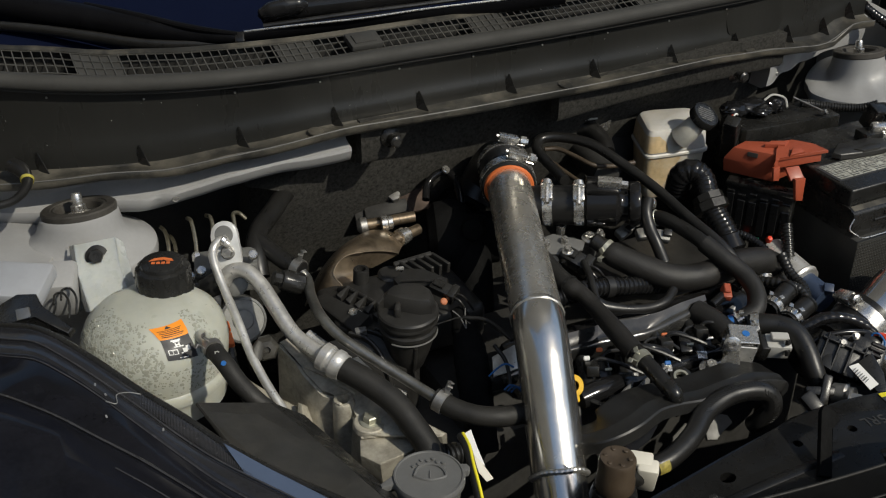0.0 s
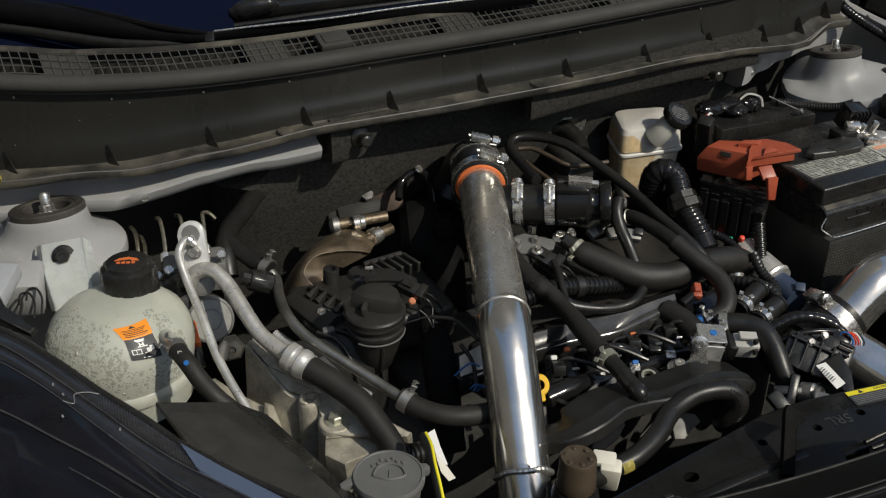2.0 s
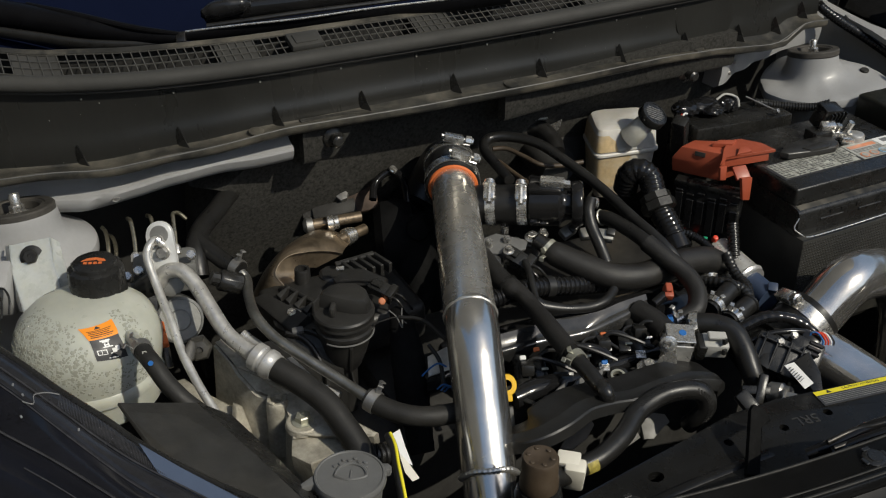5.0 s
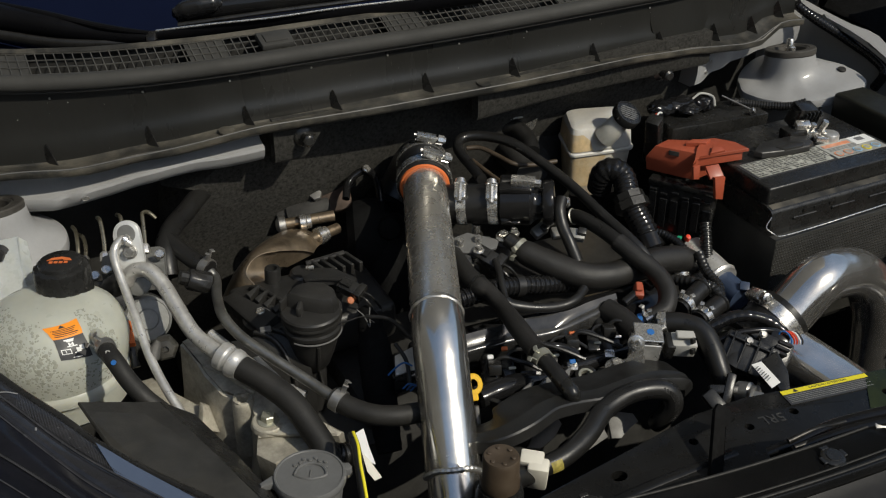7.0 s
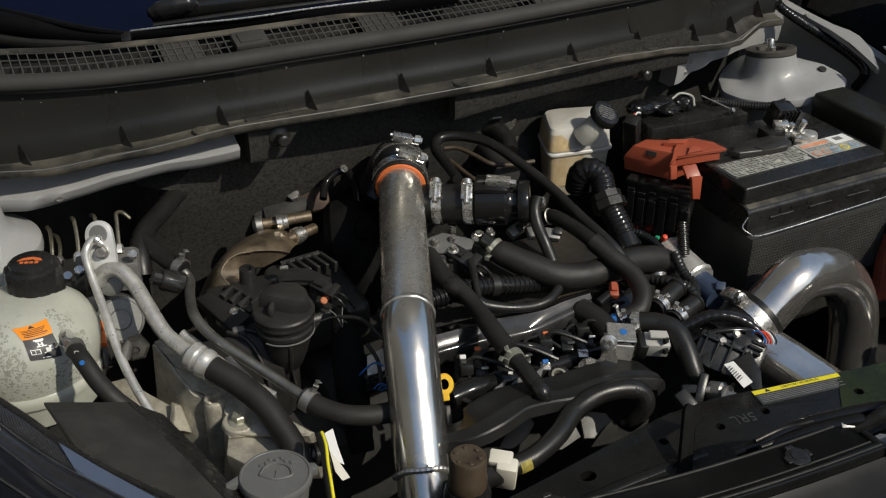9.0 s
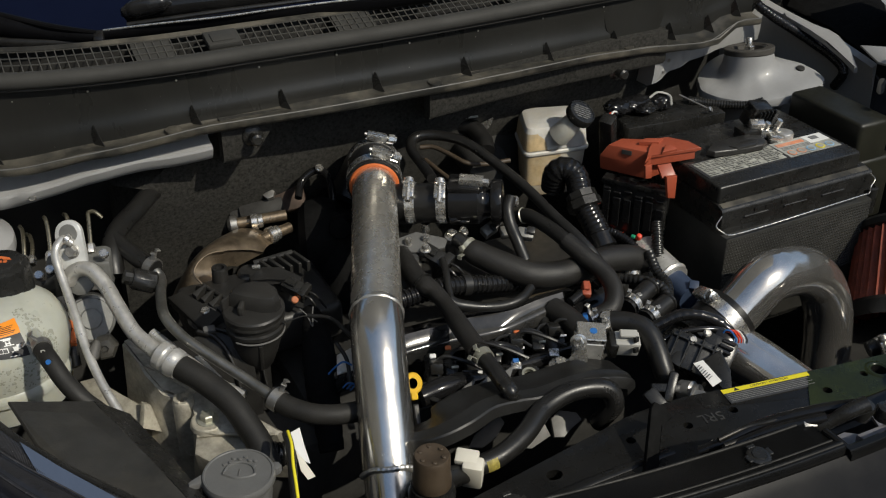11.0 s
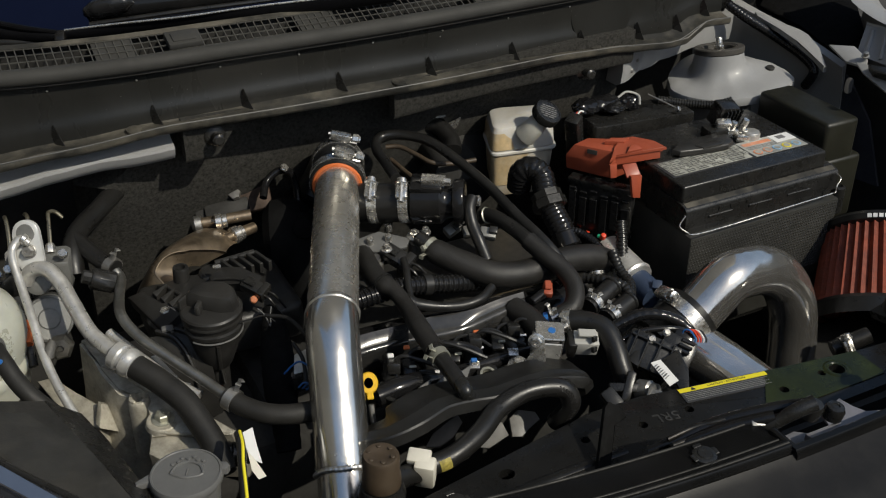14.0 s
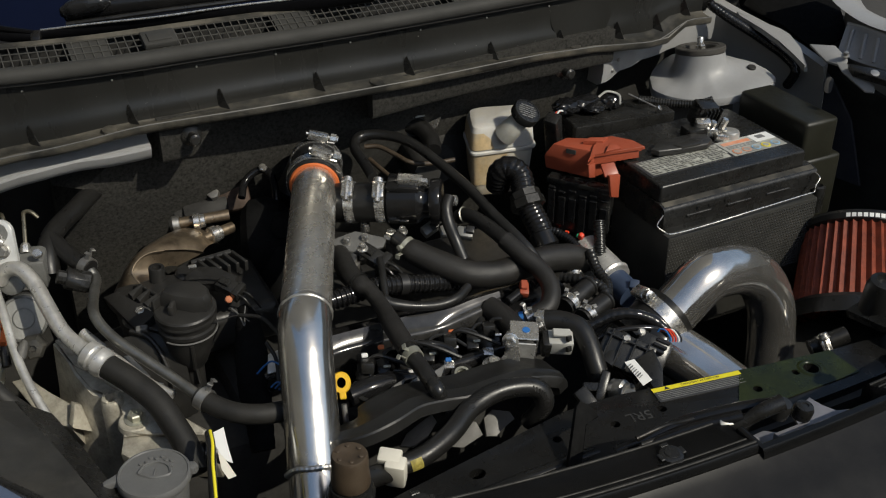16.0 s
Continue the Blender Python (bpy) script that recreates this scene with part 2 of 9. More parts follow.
def lathe(m, profile, seg=24, bm=None, arc=1.0, squash=1.0):
    """Turns (radius, height) pairs round m's z axis."""
    bm = bm or bmesh.new()
    rings = []
    n = seg if arc >= 1 else seg + 1
    for r, h in profile:
        if r < 1e-6:
            rings.append([bm.verts.new(m @ Vector((0, 0, h)))])
        else:
            rings.append([bm.verts.new(m @ Vector((r * math.cos(math.tau * arc * i / seg), squash * r * math.sin(math.tau * arc * i / seg), h))) for i in range(n)])
    for a, b in zip(rings, rings[1:]):
        for i in range(seg):
            j = (i + 1) % n
            if len(a) == 1 and len(b) == 1:
                continue
            if len(a) == 1:
                bm.faces.new((a[0], b[i], b[j]))
            elif len(b) == 1:
                bm.faces.new((a[i], a[j], b[0]))
            else:
                bm.faces.new((a[i], a[j], b[j], b[i]))
    return bm


def cyl(m, r, h, bevel=0.0, seg=24, bm=None):
    """A closed cylinder from m's origin up its z axis."""
    b = bevel
    return lathe(m, [(0, 0), (r - b, 0), (r, b), (r, h - b), (r - b, h), (0, h)] if b else [(0, 0), (r, 0), (r, h), (0, h)], seg, bm)


def curve_points(pts, res=8):
    """A smooth line through the points, and for each place on it the position along the list."""
    P = [Vector(p) for p in pts]
    if len(P) == 2:
        return [P[0].lerp(P[1], i / 4) for i in range(5)], [i / 4 for i in range(5)]
    ext = [2 * P[0] - P[1], *P, 2 * P[-1] - P[-2]]
    out, us = [], []
    for k in range(len(P) - 1):
        a, b, c, d = ext[k:k + 4]
        for i in range(res):
            t = i / res
            out.append(0.5 * (2 * b + (c - a) * t + (2 * a - 5 * b + 4 * c - d) * t * t + (3 * b - a - 3 * c + d) * t ** 3))
            us.append(k + t)
    return out + [P[-1]], us + [len(P) - 1.0]


def resample(line, us, step):
    """The same line cut in even steps."""
    ln = [0.0]
    for a, b in zip(line, line[1:]):
        ln.append(ln[-1] + (b - a).length)
    n = max(2, int(ln[-1] / step))
    out, uo, k = [], [], 0
    for i in range(n + 1):
        s = ln[-1] * i / n
        while k < len(ln) - 2 and ln[k + 1] < s:
            k += 1
        f = (s - ln[k]) / max(1e-9, ln[k + 1] - ln[k])
        out.append(line[k].lerp(line[k + 1], f))
        uo.append(us[k] + f * (us[k + 1] - us[k]))
    return out, uo


def sweep(pts, r, seg=16, res=8, bm=None, rib=0.0, pitch=0.006, hollow=0.0, flat=1.0, side=None, raw=False):
    """A round tube along the points. r: one radius, or one for each point. rib: depth of corrugation. hollow: wall, for open ends."""
    bm = bm or bmesh.new()
    line, us = ([Vector(p) for p in pts], list(range(len(pts)))) if raw else curve_points(pts, res)
    if rib:
        line, us = resample(line, us, pitch / 4)
    rad = []
    for i, u in enumerate(us):
        if isinstance(r, (list, tuple)):
            k = min(int(u), len(r) - 2)
            f = u - k
            q = r[k] + (r[k + 1] - r[k]) * f * f * (3 - 2 * f)
        else:
            q = r
        rad.append(q - (rib if i % 4 in (2, 3) else 0))
    n = Vector(side) if side else None
    rings = []
    for i, p in enumerate(line):
        t = (line[min(i + 1, len(line) - 1)] - line[max(i - 1, 0)]).normalized()
        if n is None:
            n = t.orthogonal()
        n = (n - t * n.dot(t)).normalized()
        b = t.cross(n)
        rings.append([bm.verts.new(p + rad[i] * (math.cos(math.tau * j / seg) * n + flat * math.sin(math.tau * j / seg) * b)) for j in range(seg)])
    for a, b in zip(rings, rings[1:]):
        for j in range(seg):
            bm.faces.new((a[j], a[(j + 1) % seg], b[(j + 1) % seg], b[j]))
    for ring, p, q in ((rings[0], line[0], line[1]), (rings[-1], line[-1], line[-2])):
        if hollow:
            d = (q - p).normalized() * 0.012
            inner = [bm.verts.new(p + (v.co - p) * (1 - hollow)) for v in ring]
            deep = [bm.verts.new(v.co + d) for v in inner]
            for A, B in ((ring, inner), (inner, deep)):
                for j in range(seg):
                    bm.faces.new((A[j], A[(j + 1) % seg], B[(j + 1) % seg], B[j]))
            bm.faces.new(deep)
        else:
            bm.faces.new(ring)
    return bm


def on_line(pts, u):
    """The frame at position u (0 to 1) of a smooth line, z along it."""
    line, us = curve_points(pts, 8)
    line, us = resample(line, us, 0.002)
    i = min(len(line) - 2, max(1, int(u * (len(line) - 1))))
    return at(line[i], line[i + 1] - line[i - 1], (0.3, -0.6, 0.74))


def loft(rows, bm=None, closed=False, cap=False):
    """Skins rows of points of equal number."""
    bm = bm or bmesh.new()
    R = [[bm.verts.new(p) for p in row] for row in rows]
    for a, b in zip(R, R[1:]):
        n = len(a)
        for j in range(n if closed else n - 1):
            bm.faces.new((a[j], a[(j + 1) % n], b[(j + 1) % n], b[j]))
    if cap and closed:
        bm.faces.new(R[0])
        bm.faces.new(R[-1])
    return bm


def slab(m, outline, h, bevel=0.0, bm=None):
    """A plate of a 2D outline, from m's origin up by h."""
    bm = bm or bmesh.new()
    a = [bm.verts.new((x, y, 0)) for x, y in outline]
    b = [bm.verts.new((x, y, h)) for x, y in outline]
    top = bm.faces.new(b)
    bm.faces.new(a[::-1])
    n = len(a)
    for i in range(n):
        bm.faces.new((a[i], a[(i + 1) % n], b[(i + 1) % n], b[i]))
    vs = set(a + b)
    if bevel:
        r = bmesh.ops.bevel(bm, geom=list(top.edges), offset=bevel, segments=2, affect="EDGES", profile=0.5)
        vs = {v for v in vs if v.is_valid} | {v for f in r["faces"] for v in f.verts}
    for v in vs:
        v.co = m @ v.co
    return bm


def stadium(w, h, n=8):
    """Outline of a plate with round ends, h long in y."""
    r = w / 2
    return [(r * math.cos(math.pi * i / n), h / 2 - r + r * math.sin(math.pi * i / n)) for i in range(n + 1)] + \
           [(r * math.cos(math.pi + math.pi * i / n), -h / 2 + r + r * math.sin(math.pi + math.pi * i / n)) for i in range(n + 1)]


def bolt(p, z, r=0.006, h=0.005, material=None, parent=None, name="bolt", washer=1.55, label=""):
    """A flanged hexagon head."""
    m = at(p, z)
    bm = lathe(m, [(0, 0), (r * washer, 0), (r * washer, 0.0012), (r * 1.1, 0.002), (0, 0.002)], 20)
    lathe(m @ pose(0, 0, 0.0015), [(r, 0), (r, h * 0.85), (r * 0.85, h), (r * 0.35, h), (r * 0.3, h * 0.9), (0, h * 0.9)], 6, bm)
    return part(name, bm, material or STEEL, parent, label)


def worm_clamp(m, r, w=0.011, screw=0.0, parent=None, material=None, name="worm_clamp"):
    """A slotted steel band round m's z axis with its screw housing, at the angle screw (degrees) from m's x."""
    mt = material or STEEL
    bm = lathe(m @ pose(0, 0, -w / 2), [(r, 0), (r + 0.0011, 0), (r + 0.0011, w), (r, w), (r, 0)], 40)
    a = m @ pose(0, 0, 0, 0, 0, screw) @ pose(r + 0.001, 0, 0)
    box(a @ pose(0.0040, 0, 0), (0.008, 0.018, w * 1.2), 0.002, 2, bm)
    lathe(a @ pose(0.0070, -0.008, 0, 90, 0, 0), [(0, 0), (0.0070, 0), (0.0078, 0.001), (0.0078, 0.0030), (0.0062, 0.0034), (0.0062, 0.0075), (0.0054, 0.0085), (0.0022, 0.0085), (0.0022, 0.0070), (0, 0.0070)], 12, bm)
    lathe(a @ pose(0.0058, -0.008, 0, -90, 0, 0), [(0, 0), (0.0035, 0), (0.0035, 0.022), (0, 0.022)], 10, bm)
    for k in range(9):
        b = m @ pose(0, 0, 0, 0, 0, screw + 40 + k * 7) @ pose(r + 0.0012, 0, 0)
        box(b, (0.0007, 0.0011, w * 0.55), 0, 1, bm)
    return part(name, bm, mt, parent)


def spring_clamp(m, r, w=0.009, ear=90.0, parent=None, material=None, name="spring_clamp"):
    """A flat spring band with two ears that stand up."""
    bm = lathe(m @ pose(0, 0, -w / 2), [(r, 0), (r + 0.0014, 0), (r + 0.0014, w), (r, w), (r, 0)], 32)
    for s in (-1, 1):
        e = m @ pose(0, 0, 0, 0, 0, ear) @ pose(r + 0.004, s * 0.004, s * w * 0.2, s * 22, 0, 0)
        box(e, (0.010, 0.0014, w * 0.5), 0.0004, 1, bm)
        box(e @ pose(0.0055, s * 0.002, 0), (0.0013, 0.005, w * 0.6), 0.0003, 1, bm)
    return part(name, bm, material or STEEL, parent)


def hose(name, label, pts, r, material=None, category="hose", group="", **kw):
    return solo(name, sweep(pts, r, **kw), material or RUBBER, label, category, group)


def words(text, m, size, material, parent, name="lettering", depth=0.0004, align="CENTER"):
    """Raised letters in the built-in font, made into a mesh."""
    cu = bpy.data.curves.new(name, "FONT")
    cu.body, cu.size, cu.extrude = text, size, depth
    cu.align_x, cu.align_y = align, "CENTER"
    ob = bpy.data.objects.new(name, cu)
    scene.collection.objects.link(ob)
    dg = bpy.context.evaluated_depsgraph_get()
    me = bpy.data.meshes.new_from_object(ob.evaluated_get(dg))
    bpy.data.objects.remove(ob)
    bm = bmesh.new()
    bm.from_mesh(me)
    bpy.data.meshes.remove(me)
    bm.transform(m)
    return part(name, bm, material, parent, smooth=False)


def bars(m, rows, material, parent, name="print", depth=0.0003, seed=3):
    """Lines of unreadable small print as plain bars: rows of (x0, x1, y, height)."""
    bm = bmesh.new()
    rnd = random.Random(seed)
    for x0, x1, y, h in rows:
        x = x0
        while x < x1:
            w = min(x1 - x, rnd.uniform(1.2, 4.5) * h)
            box(m @ pose(x + w / 2, y, depth / 2), (w, h * 0.62, depth), 0, 1, bm)
            x += w + h * 0.5
    return part(name, bm, material, parent, smooth=False)



# ---- the car's body round the engine bay (centre line at x = 0.68) ----
MID = 0.68


def cowl_y(x):
    """The cowl's front line, which bows back towards both sides."""
    return 1.073 + (0.34 if x < MID else 0.13) * abs(x - MID) ** 3


def frange(a, b, n):
    return [a + (b - a) * i / n for i in range(n + 1)]


bm = bmesh.new()
bmesh.ops.create_grid(bm, x_segments=1, y_segments=1, size=120)
solo("ground", bm, ASPHALT, "grey asphalt ground under the car", "ground", kind="structure")

# cowl: dusty black plastic panel with a ledge, ribs and a lip
cowl = thing("cowl_panel", (MID, 1.08, 0.98), "dusty black plastic cowl panel with small ribs below the windscreen", "cowl", kind="structure")
XS = frange(-0.16, 1.255, 84)


def smooth(x, stops):
    """A soft line through (place, height) stops."""
    for (x0, z0), (x1, z1) in zip(stops, stops[1:]):
        if x <= x1:
            f = min(1.0, max(0.0, (x - x0) / (x1 - x0)))
            return z0 + (z1 - z0) * f * f * (3 - 2 * f)
    return stops[-1][1]


def lip_z(x):
    """Height of the ledge's front lip, which droops towards both ends."""
    return smooth(x, ((-0.10, 0.958), (0.06, 0.964), (0.13, 0.971), (0.20, 0.969), (0.28, 0.979), (0.42, 0.992), (0.60, 0.990), (0.74, 0.989), (0.93, 0.991), (1.03, 0.987), (1.085, 0.980), (1.135, 0.975), (1.168, 0.975), (1.207, 0.994), (1.26, 0.990)))


def crease_z(x):
    """Height of the fold between ledge and upright face."""
    return smooth(x, ((0.06, 0.968), (0.18, 0.969), (0.29, 0.979), (0.40, 0.988), (0.57, 0.992), (0.88, 0.990), (0.99, 0.988), (1.10, 0.983), (1.148, 0.980), (1.195, 0.997), (1.26, 0.992)))


def crest_dz(x):
    return smooth(x, ((0.02, 0.016), (0.09, 0.0105), (0.17, 0.0020), (0.26, -0.0010), (0.36, -0.0012), (0.50, 0.0008), (0.68, 0.0), (1.0, 0.0030), (1.30, 0.0110)))


def ledge_row(x):
    y, l, c = cowl_y(x), lip_z(x), crease_z(x)
    w = 0.0004 * math.sin(x * 47) + 0.0003 * math.sin(x * 113 + 1)
    return [(x, y + a, z) for a, z in ((-0.0085, l - 0.0105), (-0.0108, l - 0.0085), (-0.0116, l - 0.0055), (-0.0112, l - 0.0010), (-0.0100, l + 0.0004), (-0.0086, l - 0.0006), (-0.0060, l * 0.75 + c * 0.25 - 0.0016 + w),
                                       (0.0030, l * 0.4 + c * 0.6 - 0.0012 + w), (0.0100, c - 0.0004), (0.0128, c + 0.0016), (0.017, c + 0.003), (0.017, c - 0.010), (-0.002, min(l, c) - 0.0105))]


def face_row(x):
    y, c, d = cowl_y(x), crease_z(x), crest_dz(x)
    return [(x, y + a, z) for a, z in ((0.0122, c), (0.0126, c + 0.005), (0.0136, c + 0.30 * (1.05 + d - c)), (0.0160, c + 0.36 * (1.05 + d - c)), (0.0172, c + 0.7 * (1.05 + d - c)), (0.0185, 1.050 + d), (0.030, 1.050 + d), (0.030, c - 0.004), (0.0155, c - 0.004))]


part("ledge", loft([ledge_row(x) for x in XS], closed=True, cap=True), PLASTIC_DUSTY, cowl, "dusty ledge")
part("panel", loft([face_row(x) for x in XS], closed=True, cap=True), COWL, cowl)
# thin grey strip: the lip's bright highlight put into its colour
part("front_lip", sweep([(x, cowl_y(x) - 0.0108, lip_z(x) - 0.0002) for x in XS[::3]], 0.0007, seg=8, res=3), PLASTIC_GREY, cowl, "pale line painted as the lip's highlight")
rib_x = [0.066, 0.172, 0.282, 0.394, 0.502, 0.625, 0.750, 0.875, 0.986, 1.085, 1.158, 1.210]
bm = slab(Matrix(), [(-0.0150, -0.002), (0.0060, -0.002), (-0.0020, 0.0225), (-0.0035, 0.0225)], 0.0013)
bm.transform(pose(0, 0, 0, 90, 0, 90))
rib_mesh = add_mesh("rib", bm, PLASTIC, smooth=False)
for x in rib_x:
    ob = new("rib", rib_mesh)
    ob.parent = cowl
    ob.matrix_parent_inverse = Matrix.Translation((-MID, -1.08, -0.98))
    ob.matrix_basis = pose(x, cowl_y(x) + 0.012, crease_z(x) + 0.001, 0, 0, 42)
for x in (0.370, 0.706, 1.008):
    m = at((x, cowl_y(x) + 0.002, 0.5 * (lip_z(x) + crease_z(x)) - 0.001), (0, -0.1, 1))
    part("push_pin", lathe(m, [(0, 0), (0.008, 0), (0.0095, 0.001), (0.009, 0.0025), (0.005, 0.0035), (0, 0.0035)], 16), PLASTIC_DUSTY, cowl)
for k in range(13):
    x = 0.09 + k * 0.098
    m = at((x, cowl_y(x) + 0.0172, 1.043 + crest_dz(x)), (0, -1, 0.1))
    part("rivet", cyl(m, 0.0014, 0.0012, 0.0004, 8), STEEL_DULL, cowl)

bq = Vector((1.026, 1.094, 1.033))
part("bulge", lathe(at(bq, (0, -1, 0.12)), [(0.054, -0.006), (0.051, 0.0005), (0.044, 0.0012), (0.036, 0.0008), (0, 0.0012)], 48), COWL, cowl)

rnd = random.Random(5)
bm = bmesh.new()
for k in range(70):
    x, f = rnd.uniform(0.0, 1.24), rnd.random()
    s = rnd.uniform(0.0002, 0.0005) if k % 9 else rnd.uniform(0.0005, 0.0009)
    z = crease_z(x) + 0.003 + (1.047 + crest_dz(x) - crease_z(x)) * f
    box(at((x, cowl_y(x) + 0.0123 + 0.006 * f, z), (0, -1, 0.1)) @ pose(0, 0, 0, 0, 0, rnd.uniform(0, 90)), (s, s * rnd.uniform(0.6, 1.6), 0.0004), 0, 1, bm)
tagged(part("dust_specks", bm, LABEL_SILVER, cowl), kind="stuff")

# rubber weather seal along the cowl's top
seal_line = [(-0.035, 1.25, 1.118), (-0.012, 1.205, 1.100), (0.022, 1.178, 1.084)]
seal_line += [(x, cowl_y(x) + 0.012, 1.0630 + crest_dz(x)) for x in frange(0.07, 1.30, 18)]
seal_line += [(1.345, 1.165, 1.086), (1.372, 1.195, 1.110), (1.395, 1.25, 1.128)]
seal = solo("weather_seal", sweep(seal_line, 0.0096, seg=18, res=6, side=(0, -1, 0.3)), RUBBER_SEAL, "grey-black rubber weather seal lying along the cowl", "seal", kind="structure")
part("lip", sweep([(p[0], p[1] - 0.0020, p[2] - 0.0098) for p in seal_line], 0.0020, seg=10, res=6), RUBBER_SEAL, seal)

# air-inlet grille above the seal
grille = thing("cowl_grille", (MID, 1.11, 1.06), "black plastic mesh air-inlet grille with closed panels", "grille", kind="structure")


def grille_at(x, v):
    """A point of the grille: v runs from its front edge to its rear edge."""
    y = cowl_y(x) + 0.026
    w = 0.031 + 0.014 * min(1.0, abs(x - MID) / 0.6) ** 2
    return Vector((x, y + w * v, 1.0685 + 0.0105 * v + crest_dz(x)))


SOLID = [(-0.16, 0.0), (0.128, 0.176), (0.346, 0.392), (0.590, 0.640), (0.830, 0.870), (1.02, 1.06), (1.32, 1.52)]
CLIP = (0.428, 0.468)
bm = bmesh.new()
GX = frange(-0.02, 1.38, 143)
for v in (0.0, 0.34, 0.67, 1.0):
    loft([[grille_at(x, v) + Vector(o) for o in ((0, -0.0006, 0.0003), (0, 0.0006, 0.0003), (0, 0.0006, -0.0009), (0, -0.0006, -0.0009))] for x in GX], bm, closed=True, cap=True)
for x in GX:
    a, b = grille_at(x, 0), grille_at(x, 1)
    loft([[p + Vector(o) for o in ((-0.0006, 0, 0), (0.0006, 0, 0), (0.0006, 0, -0.0009), (-0.0006, 0, -0.0009))] for p in (a, b)], bm, closed=True, cap=True)
part("mesh", bm, mat("dusty_grille_plastic", (0.042, 0.041, 0.037), 0.6, var=0.2, bump=0.1, dust=0.3, dust_col=(0.10, 0.095, 0.08)), grille, smooth=False)
for x0, x1 in SOLID:
    bm = loft([[grille_at(x, v) + Vector((0, 0, -0.0015 - o)) for v, o in ((0, 0), (1, 0), (1, 0.002), (0, 0.002))] for x in frange(x0, x1, 8)], closed=True, cap=True)
    part("closed_panel", bm, RUBBER_SEAL, grille)
x0, x1 = CLIP
bm = box(at(grille_at((x0 + x1) / 2, 0.45) + Vector((0, 0, 0.002)), (0, -0.25, 1)), (x1 - x0, 0.030, 0.008), 0.002)
box(at(grille_at((x0 + x1) / 2, 0.40) + Vector((0, 0, 0.006)), (0, -0.25, 1)), (x1 - x0 - 0.012, 0.018, 0.004), 0.0015, 2, bm)
part("clip_cover", bm, RUBBER_SEAL, grille)
bm = loft([[grille_at(x, v) + Vector((0, 0, -o)) for v, o in ((-0.1, 0.005), (0.3, 0.045), (1.4, 0.045), (1.2, 0.005), (1.3, 0.005), (1.5, 0.055), (0.2, 0.055), (-0.2, 0.005))] for x in frange(-0.16, 1.52, 20)], closed=True, cap=True)
part("trough", bm, DARK, grille)
bm = loft([[grille_at(x, 1) + Vector((0, a, b)) for a, b in ((0.0, 0.001), (0.006, 0.004), (0.010, 0.003), (0.010, -0.0015), (0.0, -0.0015))] for x in frange(-0.05, 1.41, 60)], closed=True, cap=True)
part("rear_edge", bm, PLASTIC_DUSTY, grille)

# windscreen behind the cowl
bm = bmesh.new()
rows = []
for v in frange(0, 1, 8):
    rows.append([(x, cowl_y(x) * 0.35 + 0.865 + v * 0.75 + 0.06 * abs(x - MID) ** 2, 1.036 + 0.02 * max(0, abs(x - MID) - 0.3) + v * 0.40 + 0.03 * v * v) for x in frange(-0.15, 1.51, 24)])
rows2 = [[(p[0], p[1] + 0.002, p[2] - 0.005) for p in r] for r in rows]
loft(rows, bm)
loft(rows2, bm)
solo("windscreen", bm, SCREEN_GLASS, "dark tinted windscreen glass behind the grille", "windscreen", kind="structure")
solo("dashboard", box(pose(MID, 1.95, 0.82), (1.6, 0.9, 0.3), 0.05), DARK, "dark dashboard behind the windscreen", "dashboard", kind="structure")

# white body beam under the cowl, with the felt-covered bulkhead
def beam_y(x):
    return smooth(x, ((-0.12, 1.26), (0.10, 1.150), (0.203, 1.114), (0.30, 1.101), (0.43, 1.086)))


def line(x, stops):
    """A straight-run line through (place, height) stops."""
    for (x0, z0), (x1, z1) in zip(stops, stops[1:]):
        if x <= x1:
            return z0 + (z1 - z0) * max(0.0, (x - x0) / (x1 - x0))
    return stops[-1][1]


def beam_zb(x):
    """Lower edge of the beam, with a pressed step near its outer end."""
    return line(x, ((-0.120, 0.8850), (0.100, 0.9000), (0.141, 0.9040), (0.168, 0.9050), (0.199, 0.9110), (0.232, 0.9160), (0.265, 0.9240), (0.297, 0.9280), (0.331, 0.9310), (0.364, 0.9310), (0.398, 0.9340), (0.417, 0.9360)))


def beam_row(x):
    y, z = beam_y(x) + 0.001, beam_zb(x)
    dent = 0.006 * math.exp(-((x - 0.187) / 0.008) ** 2)
    top = lip_z(x) - 0.004
    return [(x, y + 0.026, top), (x, y + 0.022 + dent, z + 0.034), (x, y + 0.014 + dent, z + 0.026), (x, y - 0.002 + dent, z + 0.0215), (x, y - 0.003 + dent, z + 0.018), (x, y + 0.000 + dent, z + 0.010), (x, y + 0.005 + dent, z + 0.003), (x, y + 0.012, z), (x, y + 0.045, z - 0.002), (x, y + 0.08, z + 0.02), (x, y + 0.08, top)]


beam_l = solo("body_beam", loft([beam_row(x) for x in frange(-0.12, 0.414, 60)], closed=True, cap=True), WHITE_PAINT, "white painted body beam under the cowl", "body panel", kind="structure")
part("drain_hole", lathe(at((0.204, beam_y(0.204) - 0.0012, 0.9235), (-0.1, -1, 0.15)), [(0, 0.0), (0.0032, 0.0), (0.0042, 0.0008), (0.005, 0.0)], 16, squash=0.6), STEEL_DULL, beam_l)
rows = []
for x in frange(1.075, 1.345, 30):
    y = smooth(x, ((1.075, 1.098), (1.143, 1.132), (1.200, 1.155), (1.276, 1.175), (1.32, 1.180)))
    rows.append([(x, y, lip_z(x) - 0.005), (x, y + 0.001, 0.93), (x, y + 0.004, 0.912), (x, y + 0.014, 0.906), (x, y + 0.05, 0.904), (x, y + 0.06, lip_z(x) - 0.005)])
